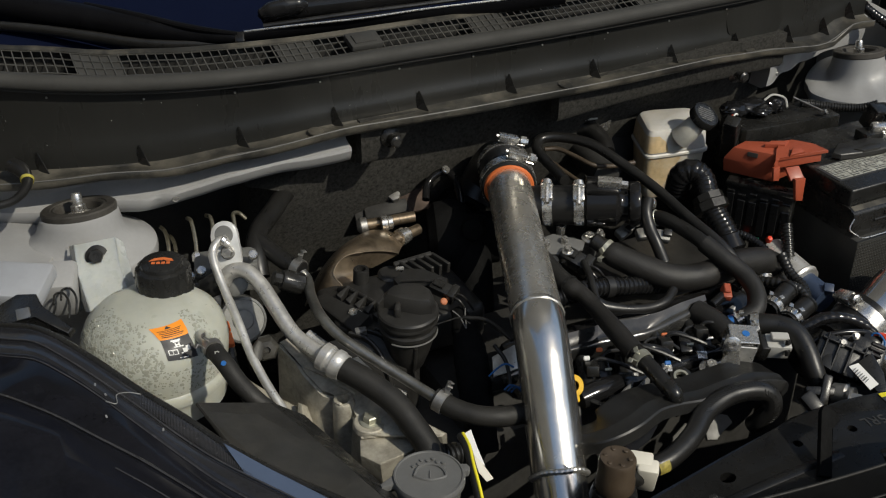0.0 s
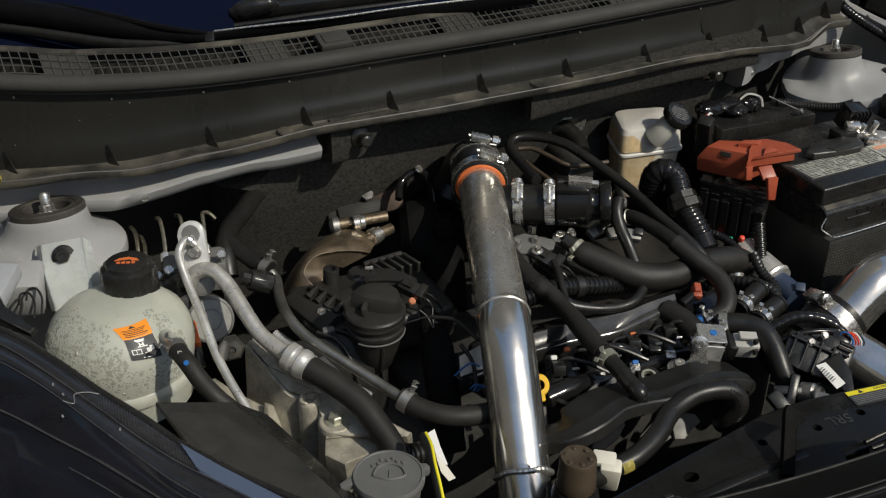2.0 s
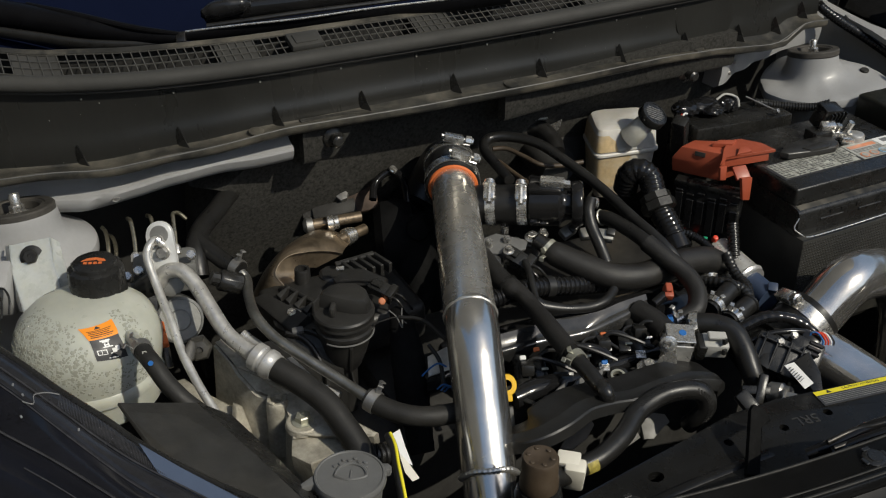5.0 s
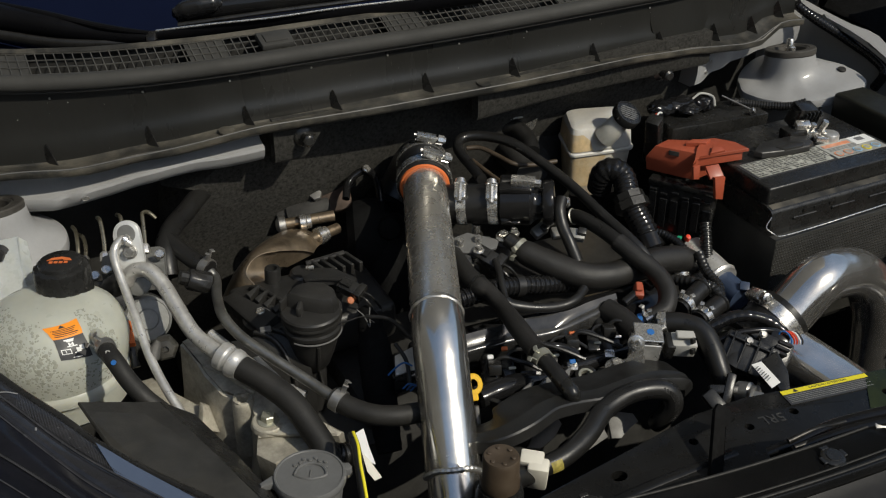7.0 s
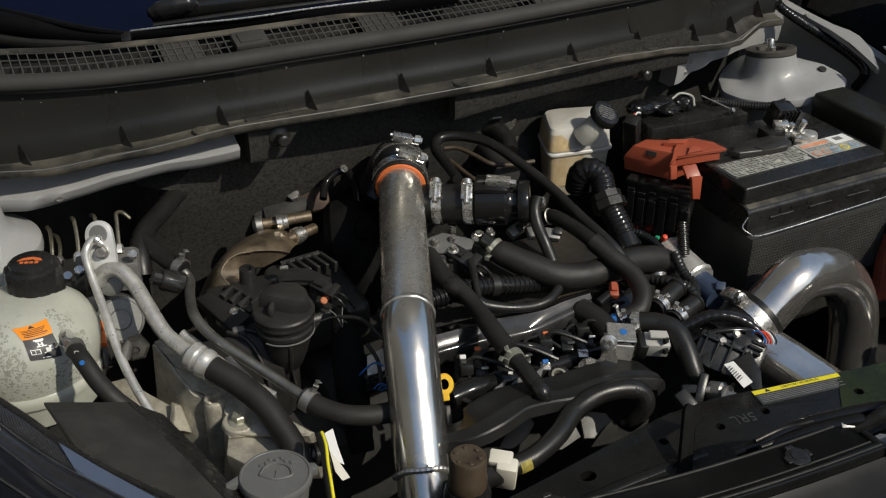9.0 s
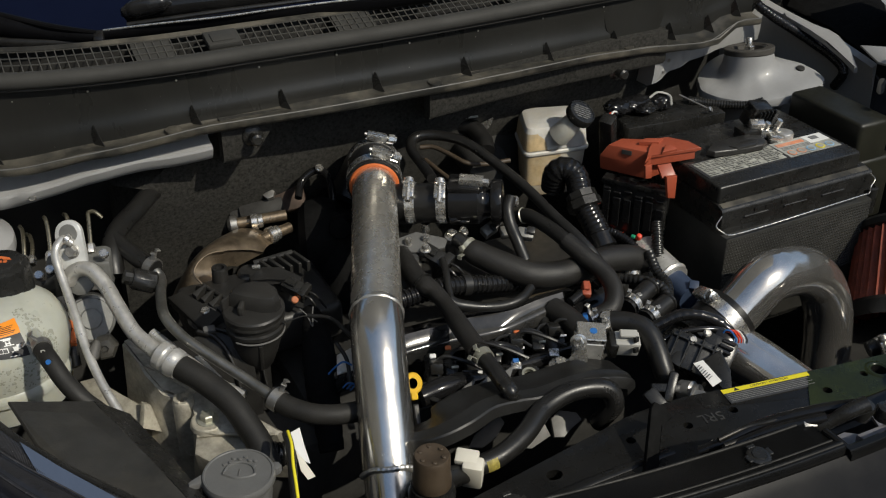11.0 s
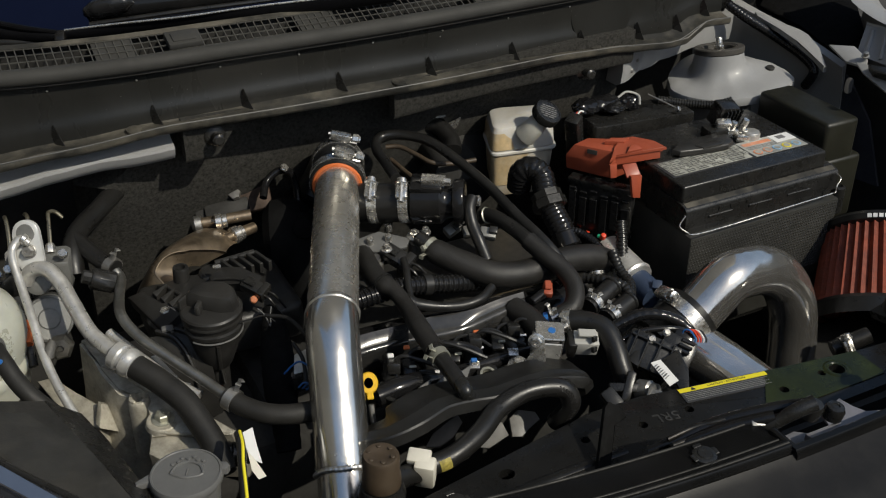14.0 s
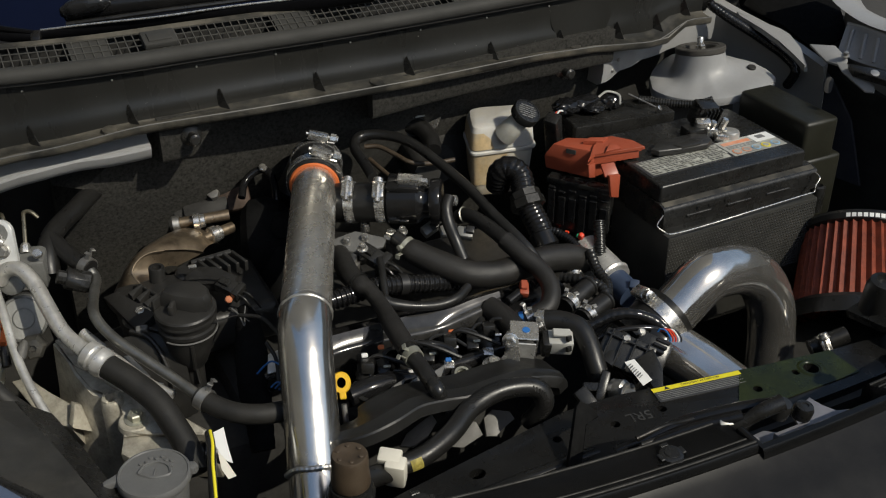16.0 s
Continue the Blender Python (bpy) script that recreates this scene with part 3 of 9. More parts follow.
beam_r = solo("body_beam", loft(rows, closed=True, cap=True), WHITE_PAINT, "white painted body beam beside the strut tower", "body panel", kind="structure")
for q in ((1.098, 1.107, 0.926), (1.112, 1.114, 0.938)):
    part("rivet", lathe(at(q, (0, -1, 0.1)), [(0, 0.001), (0.0022, 0.0008), (0.003, 0.0)], 12), STEEL_DULL, beam_r)

bulk = thing("bulkhead", (MID, 1.2, 0.5), "dark grey felt insulation on the bulkhead", "bulkhead", kind="structure")
# the first, leaning piece is cut to the outline of the sunlit patch
for x0, x1, zb, lean in ((0.425, 0.462, 0.933, 0.75), (0.70, 1.075, 0.940, 0.0)):
    bm = loft([[(x + lean * (z - zb) * (x - x0) / (x1 - x0), 1.079 + 0.003 * math.sin(x * 17) + a, z + (0 if lean else 0.012 * math.sin(3 + x * 4.4))) for a, z in ((0, 0.990), (0, zb + 0.006), (0.004, zb), (0.018, zb - 0.003), (0.018, 0.990))] for x in frange(x0, x1, 24)], closed=True, cap=True)
    part("upper_felt", bm, FELT, bulk)
rows = []
for x in frange(0.30, 1.10, 44):
    top = 0.985 if x > 0.43 else 0.955 - (0.43 - x) * 0.45
    edge = 0.0 if x > 0.38 else (0.38 - x)
    rows.append([(x + edge * 0.4, 1.130 + 0.004 * math.sin(x * 9), top), (x, 1.136 + 0.004 * math.sin(x * 11 + 1), 0.915 if x > 0.43 else top - 0.03), (x, 1.154 + 0.003 * math.sin(x * 23), 0.84 + 0.004 * math.sin(31 * x)), (x, 1.19, 0.76),
                 (x, 1.23, 0.55), (x, 1.26, 0.55), (x, 1.24, 0.76), (x, 1.21, 0.84), (x, 1.18, 0.9), (x, 1.16, top)])
part("lower_felt", loft(rows, closed=True, cap=True), FELT, bulk)
for x, z in ((0.463, 0.963), (0.994, 0.953)):
    m = at((x, 1.082, z), (0, -1, 0.05))
    part("push_clip", lathe(m, [(0, 0), (0.012, 0), (0.013, 0.002), (0.010, 0.004), (0.006, 0.005), (0.006, 0.014), (0.0075, 0.016), (0.0075, 0.020), (0.005, 0.022), (0, 0.022)], 14), PLASTIC, bulk)
part("steel_wall", box(pose(MID, 1.33, 0.6), (1.6, 0.1, 0.86)), DARK, bulk)

# unseen plain walls added round the car to limit sky light and fill reflections
UNSEEN_WALL = mat("unseen_wall_plain", (0.20, 0.185, 0.16), 0.9, var=0.2, bump=0.5, fine=60, scale=2)
for name, p, size in (("unseen_wall_left", (-2.6, 0, 2.0), (0.3, 12, 4.0)), ("unseen_wall_right", (7.0, 0, 1.6), (0.3, 12, 3.2)), ("unseen_wall_front", (0.7, -6.0, 1.3), (12.6, 0.3, 2.6)), ("unseen_wall_back", (0.7, 6.0, 1.6), (12.6, 0.3, 3.2))):
    solo(name, box(pose(*p), size), UNSEEN_WALL, "plain unseen wall added to block sky light and show in reflections", "wall", kind="structure")

# closed sides, floor and front below what is seen
solo("wall_left", box(pose(-0.125, 0.75, 0.52), (0.03, 1.1, 0.62)), WHITE_PAINT, "white painted inner wing", "body panel", kind="structure")
solo("wall_right", box(pose(1.56, 0.85, 0.47), (0.14, 1.5, 0.80)), DARK, "dark inner wing", "body panel", kind="structure")
solo("undertray", box(pose(MID, 0.75, 0.22), (1.64, 1.1, 0.03)), DARK, "black undertray below the engine", "tray", kind="structure")
solo("wall_front", box(pose(MID, 0.43, 0.48), (1.6, 0.04, 0.5)), DARK, "dark radiator front panel", "body panel", kind="structure")

# raised bonnet over the bay, dark inside
bm = loft([[(x, 1.30 - 0.46 * v + t * 0.87, 1.27 + 0.78 * v + t * 0.5) for v, t in ((0, 0), (1.25, 0), (1.25, 0.03), (0, 0.03))] for x in frange(-0.1, 1.46, 12)], closed=True, cap=True)
solo("bonnet", bm, mat("grey_bonnet_lining", (0.26, 0.255, 0.245), 0.6, var=0.1, bump=0.1), "raised bonnet with a grey lined underside", "bonnet", kind="structure")


# ---- strut towers ----
def strut_tower(cx, cy, side, label, rim=None):
    t = thing("strut_tower", (cx, cy, 0.8), label, "strut tower", "strut towers")
    prof = [(0.0, 0.930), (0.03, 0.9285), (0.06, 0.922), (0.11, 0.912), (0.20, 0.9045), (0.38, 0.898), (0.64, 0.892), (0.88, 0.887), (0.98, 0.884), (1.0, 0.880), (1.0, 0.873), (0.985, 0.870), (0.80, 0.866), (0.30, 0.86), (0.2, 0.70)]
    bm = bmesh.new()
    seg = 72
    rows = []
    if rim:
        # flange that follows its own uneven rim: (angle, reach, height) all round
        for k, w, drop in ((0.0, -0.05, 0), (0.02, 0.20, 0), (0.05, 0.46, 0), (0.10, 0.63, 0), (0.18, 0.74, 0), (0.30, 0.82, 0), (0.48, 0.88, 0), (0.70, 0.925, 0), (0.90, 0.975, 0), (0.98, 0.995, 0.001), (1.0, 1.0, 0.004), (1.0, 1.0, 0.010), (0.985, 1.0, 0.013), (0.8, 1.0, 0.018), (0.3, 1.0, 0.03), (0.25, 1.0, 0.2)):
            row = []
            for i in range(seg):
                a = 360.0 * i / seg
                end, zr = smooth(a, [(q[0], q[1]) for q in rim]), smooth(a, [(q[0], q[2]) for q in rim])
                ux, uy = math.cos(radians(a)), math.sin(radians(a))
                r = 0.037 + (end - 0.037) * k
                row.append((cx + r * ux, cy + r * uy, 0.925 + (zr - 0.925) * w - drop - 0.2 * r * uy * max(0.0, 1 - k * 3)))
            rows.append(row)
        prof = []
    for k, z in prof:
        row = []
        for i in range(seg):
            a = math.tau * i / seg
            ux, uy = math.cos(a), math.sin(a)
            ea = 0.130 if ux * side > 0 else 0.080
            eb = 0.068 if uy < 0 else 0.085
            end = 1 / math.sqrt((ux / ea) ** 2 + (uy / eb) ** 2)
            r = 0.041 + (end - 0.041) * k
            row.append((cx + r * ux, cy + r * uy, z + 0.004 * k * uy * (1 if uy < 0 else 0) - 0.2 * r * uy * max(0.0, 1 - k * 3)))
        rows.append(row)
    loft(rows, bm, closed=True)
    part("tower", bm, WHITE_PAINT, t)
    m = at((cx, cy, 0.928), (0, 0.2, 0.98)) @ (Matrix.Scale(0.92, 4) if rim else Matrix())
    part("mount_plate", lathe(m, [(0, -0.006), (0.040, -0.006), (0.040, -0.001), (0, -0.001)], 40), DARK, t)
    part("rubber_mount", lathe(m, [(0.0235, -0.002), (0.0250, 0.0070), (0.0275, 0.0088), (0.0300, 0.0080), (0.0310, 0.0092), (0.0400, 0.0090), (0.0415, 0.0075), (0.0415, 0.0005), (0.040, -0.0010), (0.0235, -0.002)], 48), BROWNISH, t)
    part("nut", lathe(m, [(0, 0.001), (0.0125, 0.001), (0.0125, 0.0025), (0.0085, 0.0035), (0.0085, 0.010), (0.0075, 0.011), (0, 0.011)], 6), STEEL, t)
    bmr = lathe(m, [(0, 0.010), (0.006, 0.010), (0.006, 0.0225), (0.0052, 0.024), (0.003, 0.024), (0.0028, 0.021), (0, 0.021)], 18)
    part("rod_end", bmr, STEEL, t)
    return t


BROWNISH = mat("weathered_mount_rubber", (0.026, 0.0235, 0.020), 0.6, var=0.2, bump=0.25, dust=0.25)
strut_tower(0.097, 1.118, -1, "white strut tower with a black rubber mount and threaded rod")
strut_tower(1.262, 1.110, 1, "white strut tower with a rubber mount beside the battery",
            [(0, 0.052, 0.913), (90, 0.060, 0.905), (157, 0.074, 0.882), (180, 0.081, 0.879), (200, 0.083, 0.880), (233, 0.089, 0.884), (259, 0.093, 0.889), (292, 0.107, 0.896), (301, 0.116, 0.899), (313, 0.118, 0.901), (321, 0.109, 0.904), (333, 0.089, 0.909), (349, 0.061, 0.912), (360, 0.052, 0.913)])
part("flange_hole", lathe(at((1.3245, 1.0610, 0.9085), (-0.1, -0.15, 1)), [(0, 0.0012), (0.0058, 0.0012), (0.0066, 0.0004), (0.0066, -0.004)], 20), DARK, bpy.data.objects["strut_tower.001"])


def sheet(pts, t, bevel=0.0, bm=None, up=None):
    """A plate with the given corners, thickened by t away from up."""
    P = [Vector(p) for p in pts]
    n = Vector((0, 0, 0))
    for i in range(len(P)):
        n += P[i].cross(P[(i + 1) % len(P)])
    n.normalize()
    if n.dot(Vector(up or (-0.3, -0.6, 0.7))) < 0:
        n = -n
    bm = bm or bmesh.new()
    a = [bm.verts.new(p) for p in P]
    b = [bm.verts.new(p - n * t) for p in P]
    top = bm.faces.new(a)
    bm.faces.new(b[::-1])
    for i in range(len(P)):
        bm.faces.new((a[i], b[i], b[(i + 1) % len(P)], a[(i + 1) % len(P)]))
    if bevel:
        bmesh.ops.bevel(bm, geom=list(top.edges), offset=bevel, segments=2, affect="EDGES", profile=0.5)
    return bm


# ---- expansion tank ----
TANK_C = Vector((0.130, 0.932, 0.859))
TANK_PROF = [(0, -0.076), (0.05, -0.076), (0.066, -0.062), (0.0695, -0.036), (0.0735, -0.034), (0.0742, -0.029), (0.0735, -0.024), (0.0712, -0.021), (0.0735, -0.008), (0.0745, 0.004), (0.0728, 0.018),
             (0.0670, 0.0305), (0.0560, 0.0412), (0.0420, 0.0483), (0.033, 0.0508), (0, 0.0529)]


def tank_pt(a, z, lift=0.0):
    """A place on the tank's skin at angle a (degrees) and height z over its middle."""
    for (r0, z0), (r1, z1) in zip(TANK_PROF, TANK_PROF[1:]):
        if z0 <= z <= z1 and z1 > z0:
            r = r0 + (r1 - r0) * (z - z0) / (z1 - z0)
            k = Vector((math.cos(radians(a)), math.sin(radians(a)), 0))
            n = (k * (z1 - z0) - Vector((0, 0, 1)) * (r1 - r0)).normalized()
            return TANK_C + k * r + Vector((0, 0, z)) + n * lift, n
    return TANK_C, Vector((0, 0, 1))


tank = thing("coolant_tank", TANK_C - Vector((0, 0, 0.076)), "milky white coolant expansion tank with beads of moisture", "tank")
part("body", lathe(Matrix.Translation(TANK_C), TANK_PROF, 64), TANK, tank)
NECK = Vector((0.152, 0.957, 0.899))
part("neck", lathe(at(NECK), [(0.034, -0.022), (0.029, -0.012), (0.026, -0.008), (0.026, 0.012), (0, 0.012)], 32), TANK, tank)
bm = lathe(at(NECK), [(0, -0.013), (0.0276, -0.013), (0.0286, -0.012), (0.0284, 0.030), (0.0272, 0.0335), (0.0240, 0.0352), (0.0224, 0.0356), (0.0214, 0.0390), (0.0200, 0.0398), (0.006, 0.0400), (0, 0.0400)], 48)
for v in bm.verts:
    d = v.co - NECK
    if -0.008 < d.z < 0.034 and d.xy.length > 0.02:
        k = math.atan2(d.y, d.x) / math.tau * 12
        if abs(k - round(k)) < 0.13:
            v.co.x, v.co.y = NECK.x + d.x * 0.94, NECK.y + d.y * 0.94
cap = part("screw_cap", bm, PLASTIC, tank, "black ribbed screw cap with an orange symbol")
bm = bmesh.new()
cm = at(NECK + Vector((0, 0, 0.0401))) @ pose(0, 0, 0, 0, 0, -22) @ Matrix.Scale(1.25, 4)
slab(cm, [(-0.010, -0.001), (-0.006, 0.003), (0.001, 0.0045), (0.008, 0.002), (0.010, -0.001), (0.004, -0.001), (0.002, 0.001), (-0.004, 0.0005)], 0.0006, 0, bm)
for k in range(4):
    box(cm @ pose(-0.006 + 0.004 * k, -0.004, 0.0003), (0.0028, 0.0026, 0.0006), 0, 1, bm)
part("symbol", bm, SILICONE_ORANGE, cap, smooth=False)


ST_ROWS = ((0.0, -104.5, 0.0471, -60.5, 0.0471), (0.22, -98.5, 0.0441, -63.5, 0.0429), (0.45, -93.6, 0.0396, -66.3, 0.0378), (0.72, -92.3, 0.0321, -67.0, 0.0288), (1.0, -91.4, 0.0238, -67.3, 0.0188))


def sticker_pt(u, v, lift):
    """A place on the label: u across, v down."""
    for p, q in zip(ST_ROWS, ST_ROWS[1:]):
        if p[0] <= v <= q[0] + 1e-9:
            f = (v - p[0]) / (q[0] - p[0])
            a0, z0, a1, z1 = (p[i] + (q[i] - p[i]) * f for i in range(1, 5))
            return tank_pt(a0 + (a1 - a0) * u, z0 + (z1 - z0) * u, lift)[0]


def tank_patch(u0, u1, v0, v1, lift, n=8, m=6, bm=None):
    return loft([[sticker_pt(u0 + (u1 - u0) * i / n, v0 + (v1 - v0) * j / m, lift) for i in range(n + 1)] for j in range(m + 1)], bm)


sticker = part("warning_label", tank_patch(0, 1, 0, 0.42, 0.0005), LABEL_ORANGE, tank, "orange and black warning label")
part("black_field", tank_patch(0, 1, 0.42, 1.0, 0.0005), LABEL_BLACK, sticker)
bm = bmesh.new()
for k in range(5):
    tank_patch(0.12 + 0.03 * (k % 2), 0.86 - 0.05 * (k % 3), 0.155 + 0.045 * k, 0.172 + 0.045 * k, 0.0009, 6, 1, bm)
loft([[sticker_pt(0.47, 0.03, 0.0009), sticker_pt(0.49, 0.03, 0.0009)], [sticker_pt(0.38, 0.12, 0.0009), sticker_pt(0.58, 0.12, 0.0009)]], bm)
part("small_print", bm, LABEL_BLACK, sticker)
bm = bmesh.new()
for u, v, w, h in ((0.30, 0.47, 0.34, 0.035), (0.36, 0.505, 0.24, 0.03), (0.40, 0.55, 0.05, 0.09), (0.52, 0.55, 0.05, 0.09), (0.44, 0.58, 0.09, 0.03), (0.34, 0.63, 0.16, 0.025), (0.50, 0.63, 0.16, 0.025),
                   (0.10, 0.70, 0.15, 0.02), (0.10, 0.70, 0.03, 0.13), (0.10, 0.81, 0.15, 0.02), (0.24, 0.70, 0.02, 0.13), (0.27, 0.70, 0.15, 0.02), (0.39, 0.70, 0.03, 0.13), (0.27, 0.81, 0.15, 0.02),
                   (0.58, 0.70, 0.14, 0.11), (0.70, 0.66, 0.14, 0.11), (0.50, 0.80, 0.07, 0.03), (0.40, 0.93, 0.30, 0.02)):
    tank_patch(u, u + w, v, v + h, 0.0009, 3, 2, bm)
part("white_pictograms", bm, LABEL_WHITE, sticker)
rnd = random.Random(11)
bm = bmesh.new()
for k in range(2600):
    a, z = rnd.uniform(-190, -40), rnd.uniform(-0.018, 0.050)
    if rnd.random() > max(0.35, (z + 0.012) / 0.035):
        continue
    if any(min(q[1], q[3]) - 3 < a < max(q[1], q[3]) + 3 and abs(z - (q[2] + q[4]) / 2) < 0.009 for q in ST_ROWS):
        continue
    p, n = tank_pt(a, z, 0.0)
    s = rnd.uniform(0.0006, 0.0012) if rnd.random() < 0.75 else rnd.uniform(0.0012, 0.0023)
    lathe(at(p, n) @ pose(0, 0, 0, 0, 0, rnd.uniform(0, 180)), [(s, -0.0002), (s * 0.85, s * 0.09), (s * 0.45, s * 0.14), (0, s * 0.15)], 8, bm, squash=rnd.uniform(0.6, 1.3))
tagged(part("condensation", bm, TANK_DROP, tank), kind="stuff")
# outlet on the tank's flank and its hose
th = [(0.169, 0.850, 0.896), (0.170, 0.837, 0.896), (0.174, 0.820, 0.893), (0.181, 0.803, 0.880), (0.192, 0.787, 0.866), (0.207, 0.777, 0.848), (0.217, 0.779, 0.820)]
part("outlet", sweep([(0.166, 0.877, 0.892), (0.167, 0.863, 0.894), (0.168, 0.849, 0.897)], 0.0068, seg=14), TANK, tank)
oh = hose("tank_hose", "black rubber hose with a paint dot on the tank outlet", th, 0.0088, HOSE_MATT)
spring_clamp(on_line(th, 0.06), 0.0087, 0.008, 60, oh, STEEL_DULL)
part("paint_dot", lathe(at(Vector((0.171, 0.813, 0.899)), (-0.35, -0.75, 0.55)), [(0, 0.001), (0.0024, 0.0008), (0.0026, -0.001), (0, -0.001)], 12), BLUE_SMALL, oh)
words("B", at(Vector((0.169, 0.825, 0.901)), (-0.35, -0.75, 0.55), (0.75, -0.5, 0.3)), 0.011, LABEL_SILVER, oh)

# translucent bracket that holds the tank to the body
brk = thing("tank_bracket", (0.097, 1.037, 0.905), "translucent white plastic tank bracket bolted to the body", "bracket")
bm = sheet([(0.079, 1.053, 0.926), (0.120, 1.033, 0.936), (0.116, 1.008, 0.915), (0.118, 0.971, 0.899), (0.076, 0.981, 0.884), (0.075, 1.023, 0.907)], 0.003, 0.001)
sheet([(0.120, 1.033, 0.936), (0.129, 1.045, 0.921), (0.127, 0.981, 0.892), (0.118, 0.971, 0.899), (0.116, 1.008, 0.915)], 0.002, 0, bm)
sheet([(0.079, 1.053, 0.926), (0.075, 1.023, 0.907), (0.076, 0.981, 0.884), (0.073, 0.997, 0.876), (0.071, 1.039, 0.899), (0.075, 1.069, 0.917)], 0.002, 0, bm)
part("plate", bm, BRACKET, brk)
bolt((0.098, 1.028, 0.920), (-0.3, -0.75, 0.55), 0.0080, 0.007, DULL_BOLT, brk, washer=1.55)

# white inner wing beside the tower, with the lamp's latch
wing = thing("inner_wing", (0.036, 1.076, 0.899), "white painted inner wing with pressed ledges", "body panel", kind="structure")
bm = sheet([(-0.020, 1.241, 0.891), (0.048, 1.261, 0.894), (0.098, 1.246, 0.888), (0.087, 1.136, 0.891), (0.047, 1.061, 0.905), (0.028, 1.023, 0.910), (-0.034, 1.009, 0.922)], 0.004, 0.002)
part("ledge", bm, WHITE_PAINT, wing)
bm = box(at((0.051, 1.031, 0.891), (-0.1, -0.3, 1), (1, -0.35, 0)), (0.050, 0.040, 0.050), 0.006)
part("step", bm, WHITE_PAINT, wing)
bm = box(at((0.013, 0.982, 0.935), (-0.1, -0.2, 1), (1, -0.6, 0)), (0.066, 0.05, 0.018), 0.004)
part("lamp_carrier", bm, PAINTED_GREY, wing)
for k in range(2):
    pts = [(0.043, 0.979, 0.904), (0.047, 0.996, 0.905), (0.055, 0.993, 0.906), (0.058, 0.982, 0.900), (0.054, 0.970, 0.889)]
    o = Vector((0.008 * k, 0.004 * k, 0.001 * k))
    part("spring_wire", sweep([Vector(p) + o for p in pts], 0.0012, seg=8), PLASTIC, wing)
latch = thing("lamp_latch", (0.009, 0.920, 0.936), "black plastic headlamp latch with a steel screw", "latch")
bm = sheet([(-0.011, 0.943, 0.938), (0.011, 0.940, 0.949), (0.027, 0.923, 0.955), (0.029, 0.905, 0.949), (0.051, 0.879, 0.936), (0.045, 0.874, 0.934), (0.021, 0.895, 0.948), (-0.010, 0.910, 0.938)], 0.006, 0.0015)
part("body", bm, PLASTIC, latch)
bm = sheet([(0.006, 0.916, 0.947), (0.018, 0.911, 0.950), (0.018, 0.898, 0.946), (0.005, 0.903, 0.943)], 0.004, 0.001)
part("clip", bm, STEEL_DULL, latch)

# grommet and lead in the cowl's corner
gl = [(0.040, 1.157, 0.984), (0.048, 1.144, 0.982), (0.051, 1.127, 0.977), (0.044, 1.108, 0.973), (0.029, 1.089, 0.973), (0.006, 1.077, 0.977)]
gr = hose("washer_lead", "black rubber washer lead with a yellow band", gl, [0.0085, 0.0085, 0.006, 0.005, 0.0045, 0.0045])
part("band", lathe(on_line(gl, 0.34), [(0.0072, -0.002), (0.0076, -0.002), (0.0070, 0.002), (0.0066, 0.002)], 16), mat("faded_yellow_band", (0.30, 0.26, 0.05), 0.6, var=0.3), gr)

# ---- headlamp in the corner ----
lamp = thing("headlamp", (0.029, 0.701, 0.934), "glossy dark headlamp with a clear ribbed upper edge", "headlamp")
E0 = [(-0.037, 0.942, 0.936), (-0.010, 0.901, 0.943), (0.017, 0.868, 0.952), (0.037, 0.838, 0.951), (0.059, 0.800, 0.946), (0.086, 0.754, 0.936), (0.113, 0.711, 0.928), (0.135, 0.672, 0.921), (0.167, 0.626, 0.914), (0.198, 0.584, 0.911), (0.233, 0.533, 0.911)]
E1 = [(-0.039, 0.913, 0.939), (-0.012, 0.872, 0.947), (0.014, 0.841, 0.955), (0.033, 0.812, 0.953), (0.054, 0.775, 0.948), (0.081, 0.729, 0.938), (0.106, 0.685, 0.928), (0.128, 0.650, 0.922), (0.160, 0.606, 0.916), (0.190, 0.563, 0.912), (0.224, 0.513, 0.913)]
E2 = [(-0.041, 0.883, 0.942), (-0.015, 0.848, 0.948), (0.011, 0.819, 0.955), (0.030, 0.791, 0.953), (0.051, 0.755, 0.948), (0.076, 0.709, 0.938), (0.101, 0.664, 0.928), (0.122, 0.628, 0.921), (0.152, 0.584, 0.916), (0.181, 0.541, 0.913), (0.215, 0.493, 0.915)]
E3 = [(-0.046, 0.792, 0.958), (-0.021, 0.773, 0.957), (0.001, 0.748, 0.955), (0.019, 0.725, 0.953), (0.040, 0.698, 0.947), (0.066, 0.662, 0.942), (0.091, 0.625, 0.935), (0.112, 0.592, 0.930), (0.141, 0.549, 0.925), (0.169, 0.507, 0.922), (0.199, 0.458, 0.929)]
E4 = [(-0.051, 0.709, 0.965), (-0.029, 0.696, 0.961), (-0.008, 0.677, 0.959), (0.009, 0.660, 0.956), (0.029, 0.636, 0.953), (0.054, 0.601, 0.949), (0.077, 0.566, 0.943), (0.096, 0.534, 0.937), (0.123, 0.494, 0.936), (0.150, 0.458, 0.932), (0.180, 0.418, 0.932)]
E5 = [(-0.065, 0.601, 0.949), (-0.044, 0.591, 0.949), (-0.024, 0.575, 0.949), (-0.008, 0.560, 0.948), (0.010, 0.538, 0.948), (0.033, 0.511, 0.943), (0.055, 0.484, 0.939), (0.073, 0.457, 0.932), (0.099, 0.424, 0.929), (0.123, 0.391, 0.928), (0.151, 0.354, 0.931)]


def finer(e):
    return curve_points(e, 4)[0]


